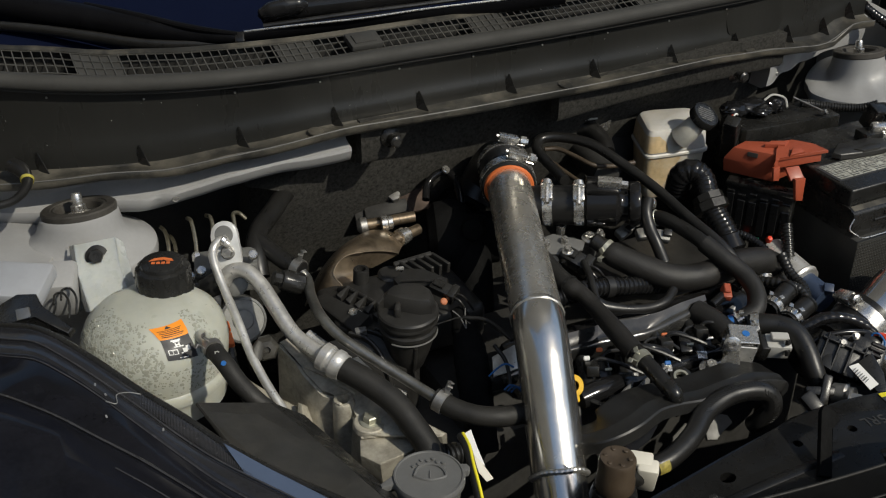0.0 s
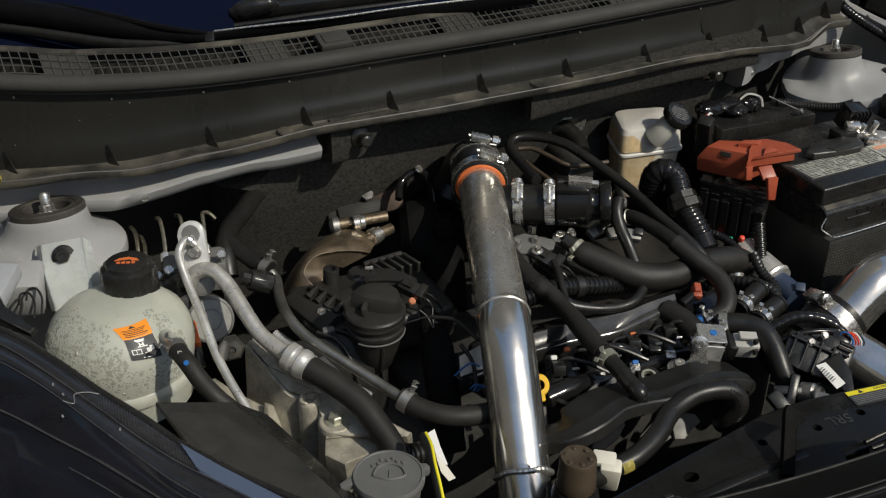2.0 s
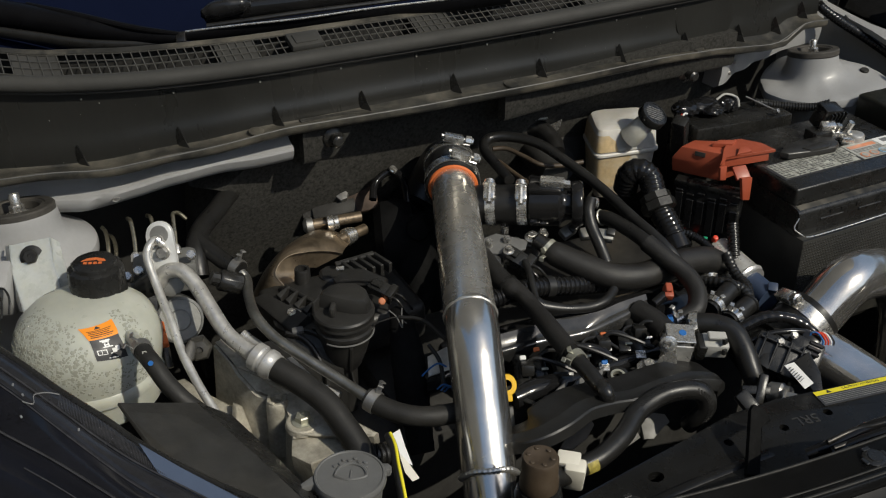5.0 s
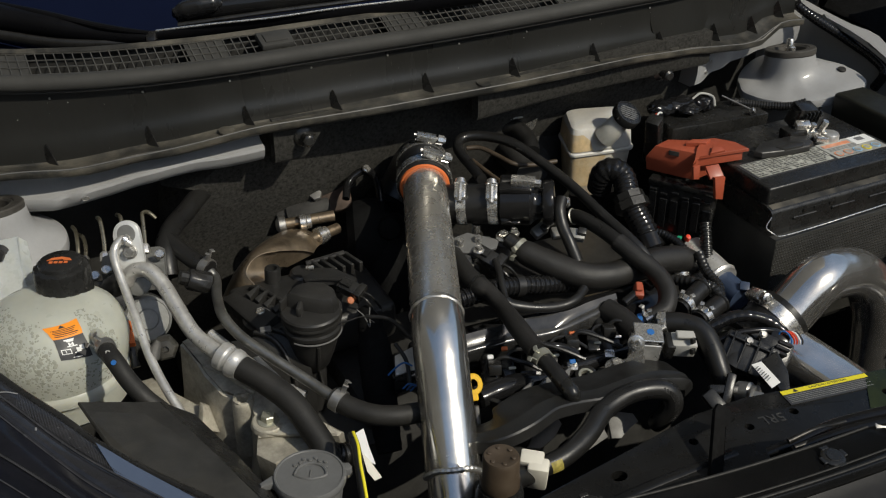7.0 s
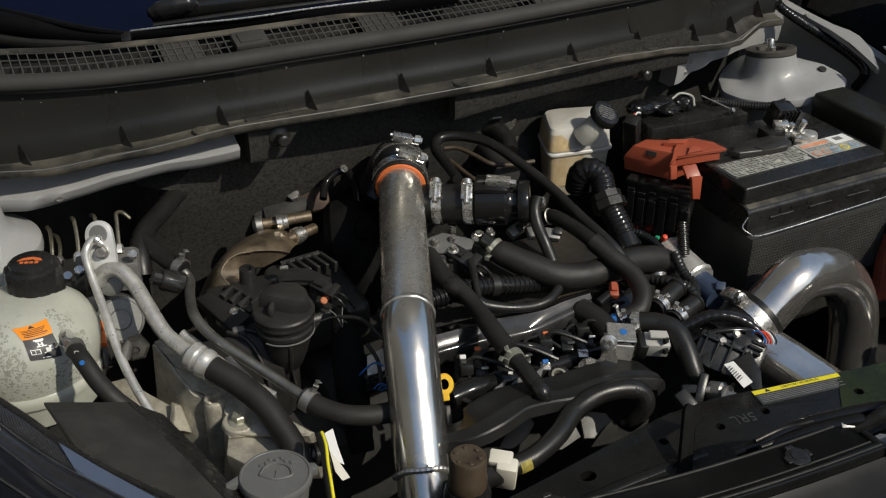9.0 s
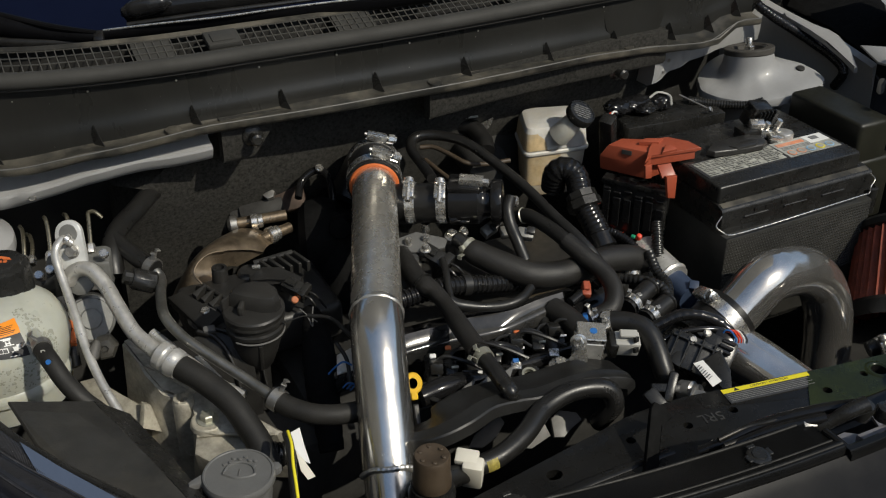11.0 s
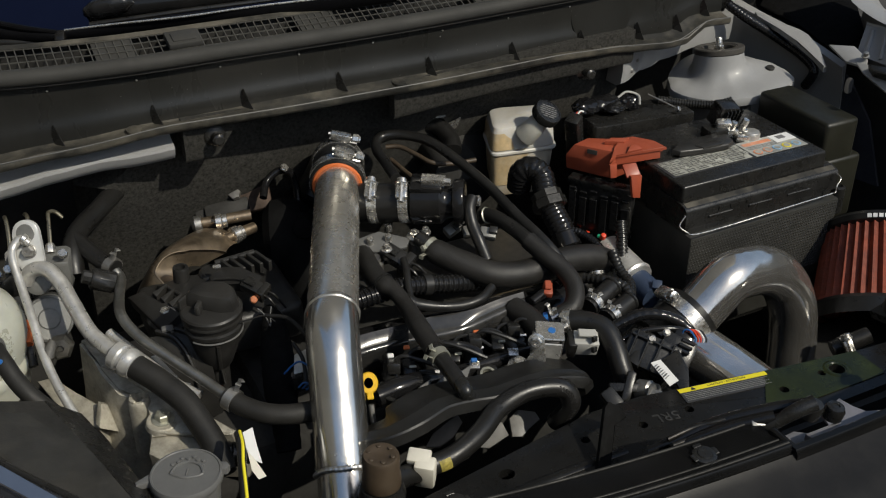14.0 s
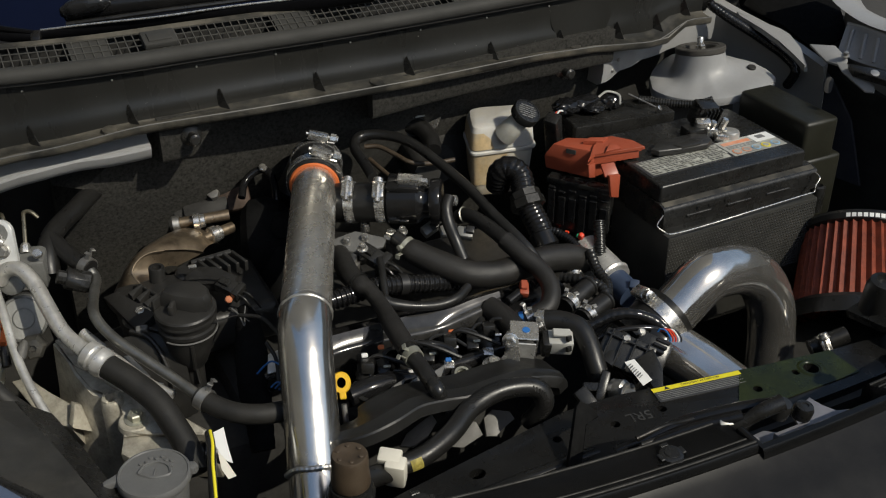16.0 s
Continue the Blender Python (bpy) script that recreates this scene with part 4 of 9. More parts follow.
def between(a, b, f, lift=0.0):
    return [p.lerp(q, f) + Vector((-0.25, -0.6, 0.75)) * lift for p, q in zip(a, b)]


F0, F1, F2, F3, F4, F5 = (finer(e) for e in (E0, E1, E2, E3, E4, E5))
part("rim", loft([F0, between(F0, F1, 0.25, 0.002), between(F0, F1, 0.6, 0.002), F1]), LENS_IN, lamp, "clear ribbed rim")
part("lens_edge", loft([F1, between(F1, F2, 0.3, 0.0025), between(F1, F2, 0.7, 0.003), F2]), LENS_IN, lamp)
part("lens", loft([F2, between(F2, F3, 0.33, 0.002), between(F2, F3, 0.66, 0.003), F3]), LENS, lamp, "glossy dark lens")
part("lower_lens", loft([F3, between(F3, F4, 0.3, 0.005), between(F3, F4, 0.7, 0.008), F4, between(F4, F5, 0.5, 0.01), F5]), LENS, lamp)
part("gasket", sweep([Vector(p) + Vector((0, 0.002, 0.0)) for p in E0], 0.0030, seg=10, res=5), PLASTIC, lamp)
part("seam", sweep(E2, 0.0009, seg=8, res=5), LENS_IN, lamp)
part("lower_seam", sweep(E3, 0.0018, seg=8, res=5), PLASTIC_GLOSS, lamp)
for u in (0.405, 0.44):
    m = on_line(E1, u)
    part("moulding_mark", box(m, (0.010, 0.0012, 0.0012), 0.0003, 1), LENS_IN, lamp)
bm = bmesh.new()
for k in range(90):
    m = on_line(E0, 0.42 + 0.0062 * k)
    a = F0[0]
    box(m @ pose(0.0008, 0.0, 0.0), (0.0016, 0.006, 0.0007), 0, 1, bm)
tagged(part("lens_ribs", bm, PLASTIC, lamp), kind="stuff")
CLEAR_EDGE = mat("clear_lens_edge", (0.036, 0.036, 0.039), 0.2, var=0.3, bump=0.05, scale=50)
# pale colour for glints painted on the lens, and for the mould line
GLINT = mat("painted_lens_glint", (0.16, 0.16, 0.16), 0.25, var=0.3, bump=0.05, scale=80)
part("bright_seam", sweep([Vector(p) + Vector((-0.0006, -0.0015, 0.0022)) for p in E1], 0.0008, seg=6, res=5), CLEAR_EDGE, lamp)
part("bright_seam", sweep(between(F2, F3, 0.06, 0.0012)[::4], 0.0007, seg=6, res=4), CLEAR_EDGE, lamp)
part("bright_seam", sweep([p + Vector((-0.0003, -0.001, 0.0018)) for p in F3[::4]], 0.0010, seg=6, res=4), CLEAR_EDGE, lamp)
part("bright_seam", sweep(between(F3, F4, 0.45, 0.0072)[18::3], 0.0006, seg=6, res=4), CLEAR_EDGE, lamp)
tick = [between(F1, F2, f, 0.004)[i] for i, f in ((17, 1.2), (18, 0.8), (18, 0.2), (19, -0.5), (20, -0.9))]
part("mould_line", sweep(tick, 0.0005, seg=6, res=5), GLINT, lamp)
# small pale flecks added as sparkles of light on the lens
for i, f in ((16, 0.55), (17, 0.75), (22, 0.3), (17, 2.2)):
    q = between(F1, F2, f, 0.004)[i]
    part("glint_fleck", box(at(q, (-0.25, -0.6, 0.75), (0.5, -0.8, 0)) @ pose(0, 0, 0, 0, 0, 30 * i), (0.0026, 0.0016, 0.001), 0.0003, 1), GLINT, lamp)
bm = bmesh.new()
for k in range(150):
    i = 20 + k * 20 // 150
    f = (20 + k * 20 / 150) - i
    a, b = F0[i].lerp(F0[min(i + 1, 40)], f), F1[i].lerp(F1[min(i + 1, 40)], f)
    lift = Vector((-0.25, -0.6, 0.75)) * 0.0022
    sweep([a.lerp(b, 0.15) + lift, a.lerp(b, 0.85) + lift], 0.00035, seg=4, bm=bm)
tagged(part("fine_ribs", bm, CLEAR_EDGE, lamp), kind="stuff")
solo("lamp_housing", box(pose(0.03, 0.58, 0.66), (0.30, 0.30, 0.36), 0.03), DARK, "black housing behind the headlamp", "housing", kind="structure")

WINDOW = mat("pale_blue_reflector", (0.075, 0.10, 0.155), 0.12, var=0.05, bump=0.02, spec=0.6)
part("clear_window", sheet([(0.132, 0.668, 0.929), (0.155, 0.629, 0.926), (0.182, 0.589, 0.922), (0.211, 0.547, 0.916), (0.175, 0.571, 0.909), (0.143, 0.619, 0.915)], 0.001), WINDOW, lamp, "pale blue clear corner of the lens")
# black splash panel between lamp and engine
flap = thing("splash_panel", (0.185, 0.723, 0.869), "dusty black plastic splash panel behind the headlamp", "panel")
part("face", sheet([(0.130, 0.752, 0.911), (0.200, 0.766, 0.876), (0.208, 0.736, 0.875), (0.228, 0.663, 0.878), (0.246, 0.596, 0.878), (0.202, 0.597, 0.886), (0.172, 0.646, 0.894), (0.144, 0.697, 0.897)], 0.003, 0.001), FLAP, flap)
part("side", sheet([(0.201, 0.770, 0.873), (0.229, 0.758, 0.856), (0.250, 0.691, 0.849), (0.264, 0.611, 0.856), (0.246, 0.596, 0.878), (0.228, 0.663, 0.878), (0.208, 0.736, 0.875)], 0.003, 0.0), PLASTIC, flap)

# ---- washer bottle neck ----
W = Vector((0.294, 0.6225, 0.8585))
wash = thing("washer_filler", W - Vector((0, 0, 0.16)), "grey washer bottle cap with an embossed spray symbol", "filler cap")
part("neck", lathe(at(W), [(0.024, -0.2), (0.026, -0.03), (0.028, -0.012), (0.028, 0.0), (0, 0.0)], 36), PLASTIC_GREY, wash)
bm = lathe(at(W), [(0, 0.001), (0.0308, 0.0), (0.0318, 0.0015), (0.0318, 0.006), (0.0305, 0.0085), (0.0292, 0.0086), (0.0285, 0.0076), (0, 0.0078)], 56)
wcap = part("lid", bm, PLASTIC_GREY, wash)
wm = at(W + Vector((0, 0, 0.0005))) @ pose(0, 0, 0, 0, 0, -26)
part("tab", slab(wm, [(-0.029, -0.010), (-0.040, -0.014), (-0.042, -0.010), (-0.031, 0.002)], 0.006, 0.0015), PLASTIC_GREY, wash)
part("hinge", slab(wm, [(0.028, 0.004), (0.0345, 0.006), (0.036, 0.011), (0.033, 0.015), (0.026, 0.015)], 0.007, 0.0015), PLASTIC_GREY, wash)
bm = bmesh.new()
sm = wm @ pose(0.001, 0.003, 0.0074) @ Matrix.Scale(1.25, 4)
fan = [(-0.011, -0.004), (-0.009, 0.003), (-0.005, 0.0065), (0.0, 0.008), (0.005, 0.0065), (0.009, 0.003), (0.011, -0.004), (0.004, -0.007), (0.0, -0.0078), (-0.004, -0.007)]
fp = [sm @ Vector((x, y, 0.0003)) for x, y in fan]
sweep(fp + [fp[0]], 0.0014, seg=6, res=3, bm=bm)
sweep([sm @ Vector(p) for p in ((0, -0.0075, 0.0003), (0, -0.002, 0.0003), (0.0, 0.001, 0.0003))], 0.0007, seg=6, bm=bm)
for k in range(8):
    a = math.pi * (0.12 + 0.76 * k / 7)
    r = 0.0125 if k % 2 else 0.0105
    lathe(sm @ pose(r * math.cos(a), 0.001 + r * math.sin(a), 0), [(0.0016, 0), (0.0013, 0.0010), (0, 0.0012)], 8, bm)
part("spray_symbol", bm, PLASTIC_GREY, wcap)

# ---- cast engine mount ----
mount = thing("engine_mount", (0.31, 0.79, 0.70), "grimy cast aluminium engine mount with a hexagon bolt", "engine mount")
top = [(0.251, 0.901, 0.842), (0.270, 0.908, 0.842), (0.287, 0.867, 0.833), (0.309, 0.838, 0.822), (0.330, 0.800, 0.813), (0.347, 0.763, 0.806), (0.367, 0.734, 0.801), (0.361, 0.732, 0.799),
       (0.293, 0.772, 0.797), (0.294, 0.799, 0.799), (0.298, 0.818, 0.806), (0.274, 0.833, 0.814), (0.263, 0.859, 0.826), (0.260, 0.875, 0.834)]
part("arm", sheet(top, 0.10, 0.0022, up=(0, 0, 1)), CAST, mount)
# sloping flank below the arm's edge
edge = [Vector(p) for p in (top[8], top[9], top[10], top[11], top[12], top[13], top[0])]
out = Vector((-0.93, -0.36, 0.0))
part("flank", loft([[p + Vector((0.006, 0.002, -0.0015)) for p in edge], [p + out * 0.002 - Vector((0, 0, 0.004)) for p in edge], [p + out * 0.004 - Vector((0, 0, 0.030)) for p in edge], [p + out * 0.006 - Vector((0, 0, 0.060)) for p in edge], [p + out * 0.012 - Vector((0, 0, 0.11)) for p in edge]]), CAST, mount)
part("front_pad", sheet([(0.290, 0.777, 0.792), (0.309, 0.772, 0.793), (0.342, 0.757, 0.793), (0.349, 0.747, 0.793), (0.347, 0.737, 0.792), (0.325, 0.736, 0.790), (0.295, 0.736, 0.785), (0.282, 0.757, 0.786)], 0.05, 0.002, up=(0, 0, 1)), CAST, mount)
part("front_rib", sweep([(0.290, 0.773, 0.793), (0.312, 0.765, 0.794), (0.339, 0.754, 0.794)], 0.0016, seg=8), CAST, mount)
part("bracket", sheet([(0.200, 0.923, 0.790), (0.218, 0.923, 0.790), (0.234, 0.887, 0.785), (0.253, 0.865, 0.782), (0.252, 0.849, 0.776), (0.246, 0.837, 0.770), (0.237, 0.850, 0.770), (0.217, 0.877, 0.774)], 0.10, 0.002, up=(0, 0, 1)), CAST, mount)
part("ledge", sheet([(0.252, 0.856, 0.792), (0.255, 0.850, 0.792), (0.247, 0.831, 0.776), (0.244, 0.840, 0.776)], 0.03, 0.001, up=(0, 0, 1)), CAST, mount)
SB = Vector((0.289, 0.816, 0.812))
part("stud_boss", lathe(at(SB, (-0.03, -0.05, 1)), [(0.0135, -0.07), (0.0115, -0.004), (0.0105, -0.001), (0.0098, 0.0), (0.0068, 0.0), (0.0060, -0.002), (0.0058, -0.012), (0, -0.012)], 26), CAST, mount)
for k in range(4):
    part("lug", box(at(SB, (-0.03, -0.05, 1)) @ pose(0, 0, 0, 0, 0, 35 + 90 * k) @ pose(0.0085, 0, 0.0008), (0.0036, 0.006, 0.003), 0.0008, 1), CAST, mount)
PB = Vector((0.305, 0.784, 0.799))
part("boss", lathe(at(PB, (0, -0.05, 1)), [(0.0185, -0.004), (0.0172, 0.0012), (0.0160, 0.0022), (0, 0.0022)], 32), CAST, mount)
bolt(PB + Vector((0, 0, 0.0022)), (0, -0.1, 1), 0.0078, 0.0075, BRASS, mount, washer=1.45)
bars(at(Vector((0.273, 0.848, 0.829)), (0.10, -0.22, 1), (0.62, -0.72, 0)), [(-0.014, 0.012, 0.001, 0.0055)], CAST, mount, "cast_mark", 0.0015)
part("rib", sweep([(0.294, 0.772, 0.798), (0.313, 0.760, 0.798), (0.338, 0.746, 0.798), (0.360, 0.734, 0.799)], 0.0016, seg=8), CAST, mount)
part("rib", sweep([(0.268, 0.891, 0.842), (0.276, 0.864, 0.832), (0.287, 0.833, 0.823), (0.302, 0.817, 0.814)], 0.0018, seg=8), CAST, mount)
part("machined_pad", sheet([(0.312, 0.845, 0.838), (0.318, 0.845, 0.838), (0.331, 0.812, 0.828), (0.325, 0.808, 0.828)], 0.004, 0.001, up=(0, 0, 1)), ALU, mount)
part("machined_lug", sheet([(0.335, 0.808, 0.822), (0.341, 0.803, 0.822), (0.342, 0.790, 0.816), (0.335, 0.789, 0.816)], 0.012, 0.001, up=(0, 0, 1)), ALU, mount)

# ---- air-conditioning and fuel lines ----
ac = [(0.213, 0.965, 0.890), (0.222, 0.962, 0.903), (0.236, 0.951, 0.907), (0.246, 0.933, 0.897), (0.252, 0.908, 0.883), (0.260, 0.879, 0.865), (0.271, 0.856, 0.857), (0.281, 0.836, 0.854)]
aco = thing("air_con_line", ac[4], "bare aluminium air-conditioning pipe crimped to a black hose", "pipe")
part("pipe", sweep(ac, 0.0083, seg=20), ALU, aco)
ah = [(0.281, 0.833, 0.855), (0.291, 0.819, 0.850), (0.309, 0.795, 0.841), (0.326, 0.768, 0.829), (0.335, 0.743, 0.814), (0.341, 0.719, 0.800), (0.341, 0.696, 0.786)]
part("rubber_hose", sweep(ah, 0.0128, seg=24), HOSE_MATT, aco, "matt black hose")
m = on_line(ah, 0.03)
bm = lathe(m, [(0.0085, -0.014), (0.0125, -0.013), (0.0148, -0.011), (0.0150, -0.003), (0.0135, -0.001), (0.0135, 0.002), (0.0155, 0.004), (0.0155, 0.010), (0.0142, 0.012), (0.0142, 0.016), (0.0128, 0.016)], 28)
part("crimp_collar", bm, ALU, aco)
part("corrugated_end", sweep([(0.344, 0.720, 0.795), (0.354, 0.717, 0.788), (0.372, 0.718, 0.784)], 0.0125, seg=20, rib=0.0022, pitch=0.0055), PLASTIC, aco)
hose("return_pipe", "thin bare aluminium pipe under the air-conditioning line", [(0.280, 0.891, 0.849), (0.288, 0.877, 0.844), (0.305, 0.839, 0.838), (0.329, 0.804, 0.823), (0.346, 0.785, 0.817)], 0.0055, ALU, "pipe", seg=14)
tl = [(0.226, 0.972, 0.931), (0.219, 0.976, 0.936), (0.210, 0.973, 0.930), (0.206, 0.962, 0.921), (0.208, 0.934, 0.898), (0.210, 0.900, 0.880), (0.211, 0.869, 0.862), (0.216, 0.834, 0.843), (0.226, 0.796, 0.821)]
tlo = hose("thin_air_con_pipe", "thin bare aluminium air-conditioning pipe", tl, 0.0046, ALU, "pipe", seg=14)
part("end_plug", cyl(on_line(tl, 0.02), 0.0062, 0.006, 0.001, 16), STEEL, tlo)
kn = at((0.229, 0.871, 0.859), (-0.2, -0.9, 0.35))
bm = lathe(kn, [(0, -0.02), (0.011, -0.02), (0.013, -0.008), (0.0135, 0.0), (0.010, 0.005), (0.004, 0.006), (0.003, 0.003), (0, 0.003)], 6)
knob = solo("line_clip", bm, PLASTIC_DUSTY, "black hexagonal plastic clip on the thin pipe", "clip")
part("arm", sheet([(0.208, 0.864, 0.862), (0.221, 0.872, 0.873), (0.228, 0.871, 0.868), (0.221, 0.860, 0.856), (0.210, 0.852, 0.856)], 0.008, 0.002), PLASTIC_DUSTY, knob)

# flange plate of the air-conditioning joint
fl = thing("flange_plate", (0.224, 0.985, 0.919), "machined aluminium flange plate with one bolt", "plate")
fm = at(Vector((0.224, 0.976, 0.925)), (-0.42, -0.80, 0.42), (0.88, -0.42, -0.18)) @ pose(0, 0, 0, 0, 0, 18)
part("plate", slab(fm @ pose(0, 0, -0.006), stadium(0.029, 0.058, 10), 0.006, 0.001), FLANGE, fl)
part("port", lathe(fm @ pose(0.0, 0.0145, 0), [(0, 0.0006), (0.0095, 0.0006), (0.0100, 0.0002)], 24), GREY_CAST, fl)
bolt(fm @ Vector((0.001, -0.005, 0)), fm.to_3x3() @ Vector((0, 0, 1)), 0.0062, 0.007, STEEL_DULL, fl, washer=1.25)
part("lower_port", lathe(at((0.226, 0.963, 0.888), (-0.3, -0.8, 0.4)), [(0.013, -0.01), (0.0145, 0), (0.0145, 0.003), (0.012, 0.004), (0, 0.004)], 24), GREY_CAST, fl)

# brake modulator: block, motor and tubes
mod = thing("brake_modulator", (0.239, 1.020, 0.867), "aluminium brake modulator block with steel tubes", "modulator")
bm = box(at(Vector((0.234, 1.028, 0.865)), (0, 0, 1), (0.95, -0.25, 0)), (0.070, 0.04, 0.036), 0.003)
part("block", bm, GREY_CAST, mod)
mm = at(Vector((0.228, 0.953, 0.845)), (-0.05, -0.88, 0.47))
part("motor", lathe(mm, [(0, -0.08), (0.026, -0.08), (0.026, -0.004), (0.0255, 0.0), (0.023, 0.0015), (0.0225, 0.0005), (0.012, 0.0005), (0.0105, 0.002), (0, 0.002)], 40), GREY_CAST, mod)
part("motor_shell", lathe(mm @ pose(0, 0, -0.085), [(0.0275, 0), (0.0275, 0.055), (0.026, 0.058)], 36), PLASTIC, mod)
part("solenoid_box", box(at(Vector((0.195, 0.996, 0.856)), (-0.2, -0.8, 0.5), (0.9, -0.4, 0)), (0.045, 0.04, 0.05), 0.004), PLASTIC, mod)
TUBES = [[(0.205, 1.044, 0.876), (0.209, 1.058, 0.892), (0.211, 1.073, 0.906), (0.211, 1.082, 0.910), (0.211, 1.098, 0.904)],
         [(0.226, 1.046, 0.875), (0.230, 1.061, 0.892), (0.234, 1.074, 0.904), (0.234, 1.083, 0.908), (0.233, 1.099, 0.902)],
         [(0.248, 1.027, 0.884), (0.252, 1.042, 0.900), (0.255, 1.056, 0.912), (0.257, 1.063, 0.916), (0.264, 1.066, 0.914), (0.271, 1.063, 0.906)],
         [(0.178, 1.064, 0.867), (0.183, 1.085, 0.884), (0.185, 1.107, 0.888), (0.184, 1.125, 0.885)],
         [(0.185, 1.070, 0.862), (0.191, 1.088, 0.873), (0.192, 1.109, 0.877), (0.189, 1.127, 0.872)]]
for k, p in enumerate(TUBES):
    tb = part("brake_tube", sweep(p, 0.0024, seg=10), TUBE, mod)
    part("union_nut", lathe(at(p[0], Vector(p[1]) - Vector(p[0])), [(0.0028, 0.0), (0.0055, 0.0), (0.0055, 0.008), (0.004, 0.011), (0.0028, 0.011)], 6), STEEL, tb)
for p in (((0.201, 1.006, 0.885)), ((0.189, 1.013, 0.877)), ((0.259, 1.002, 0.892))):
    part("port_plug", cyl(at(p, (-0.2, -0.6, 0.8)), 0.0055, 0.006, 0.001, 12), STEEL, mod)
hz = [(0.175, 0.991, 0.853), (0.192, 0.987, 0.869), (0.211, 0.980, 0.882), (0.226, 0.976, 0.888)]
hose("modulator_hose", "black rubber hose beside the brake modulator", hz, 0.0125)
for p, q in ((((0.202, 0.932, 0.861)), ((0.201, 0.923, 0.857))), (((0.201, 0.921, 0.854)), ((0.200, 0.908, 0.848)))):
    solo("pipe_marker", sweep([p, q], 0.0055, seg=12), SILICONE_ORANGE, "orange band round a dark pipe", "band", "orange bands")
hose("dark_pipe", "dark pipe with orange bands behind the thin pipe", [(0.198, 0.957, 0.867), (0.202, 0.935, 0.857), (0.201, 0.913, 0.842), (0.200, 0.897, 0.827)], 0.005, PLASTIC, "pipe")

# heater hoses at the bulkhead
h1 = [(0.359, 1.155, 0.886), (0.340, 1.138, 0.885), (0.317, 1.109, 0.883), (0.292, 1.081, 0.880), (0.277, 1.054, 0.878), (0.271, 1.033, 0.870), (0.268, 1.016, 0.853)]
hose("heater_hose", "thick black heater hose curving down the bulkhead", h1, 0.0118, RUBBER)
h2 = [(0.279, 1.055, 0.880), (0.286, 1.036, 0.876), (0.298, 1.009, 0.870), (0.310, 0.989, 0.866)]
ho2 = hose("coolant_hose", "black coolant hose ending in a spring clamp", h2, 0.0102)
spring_clamp(on_line(h2, 0.92), 0.0104, 0.010, -20, ho2, STEEL_DULL)
nut = lathe(at((0.292, 0.973, 0.865), (-0.75, 0.1, 0.35)), [(0, -0.014), (0.011, -0.014), (0.0125, -0.012), (0.0125, 0.010), (0.011, 0.013), (0.008, 0.013), (0.008, 0.022), (0, 0.022)], 10)
solo("quick_connector", nut, PLASTIC, "ribbed black quick connector on the coolant pipe", "connector")
cl = [(0.309, 0.987, 0.865), (0.312, 0.976, 0.859), (0.303, 0.940, 0.861), (0.295, 0.885, 0.870), (0.305, 0.853, 0.860), (0.325, 0.823, 0.848), (0.349, 0.789, 0.835), (0.367, 0.756, 0.828)]
clo = hose("coolant_pipe", "dull steel coolant pipe with soldered tabs", cl, 0.0058, PIPE_DULL, "pipe", seg=14)
part("tab", box(on_line(cl, 0.44), (0.006, 0.010, 0.003), 0.0005, 1), STEEL_DULL, clo)
part("tab", box(on_line(cl, 0.72), (0.006, 0.010, 0.003), 0.0005, 1), STEEL_DULL, clo)
ch = [(0.366, 0.759, 0.828), (0.378, 0.741, 0.823), (0.395, 0.724, 0.820), (0.415, 0.713, 0.819), (0.435, 0.709, 0.818), (0.462, 0.707, 0.816)]
cho = hose("outlet_hose", "black rubber coolant hose with a spring clamp", ch, 0.0105, HOSE_MATT)
spring_clamp(on_line(ch, 0.08), 0.0108, 0.010, -30, cho, STEEL_DULL)

# paper tag and striped lead by the washer neck
hose("striped_lead", "black lead with a yellow stripe", [(0.357, 0.684, 0.839), (0.354, 0.666, 0.840), (0.349, 0.647, 0.836), (0.343, 0.626, 0.829), (0.337, 0.602, 0.818)], 0.0042, RUBBER, "cable")
hose("lead_stripe", "yellow stripe along a black lead", [(0.358, 0.682, 0.843), (0.355, 0.663, 0.843), (0.349, 0.643, 0.839), (0.344, 0.622, 0.832), (0.338, 0.598, 0.821)], 0.0016, LABEL_YELLOW, "stripe")
tag = thing("paper_tag", (0.364, 0.671, 0.825), "crumpled white paper tag tied to a lead", "tag")
part("leaf", sheet([(0.360, 0.691, 0.832), (0.374, 0.696, 0.831), (0.372, 0.679, 0.823), (0.371, 0.661, 0.815), (0.362, 0.659, 0.825), (0.359, 0.673, 0.833)], 0.0008), LABEL_WHITE, tag)
part("fold", sheet([(0.359, 0.665, 0.832), (0.363, 0.654, 0.828), (0.368, 0.639, 0.818), (0.360, 0.637, 0.819), (0.357, 0.647, 0.823)], 0.0008), WHITE_PLASTIC, tag)


# ---- engine: block and valve cover ----
eng = thing("engine", (0.58, 0.90, 0.30), "dark transverse engine with a black plastic valve cover", "engine")
part("block", box(pose(0.60, 0.93, 0.52), (0.62, 0.30, 0.42), 0.02), DARK, eng)
part("gearbox", box(pose(1.0, 0.86, 0.40), (0.24, 0.32, 0.30), 0.03), DARK, eng)
part("head", box(pose(0.66, 0.885, 0.725), (0.48, 0.17, 0.06), 0.01), DARK, eng)
for vx, vy, vw, vd, vz in ((0.415, 0.955, 0.17, 0.12, 0.797), (0.755, 0.905, 0.20, 0.17, 0.770)):
    part("valve_cover", box(pose(vx, vy, vz), (vw, vd, 0.05), 0.010, 3), ENGINE_PLASTIC, eng, "black plastic valve cover")
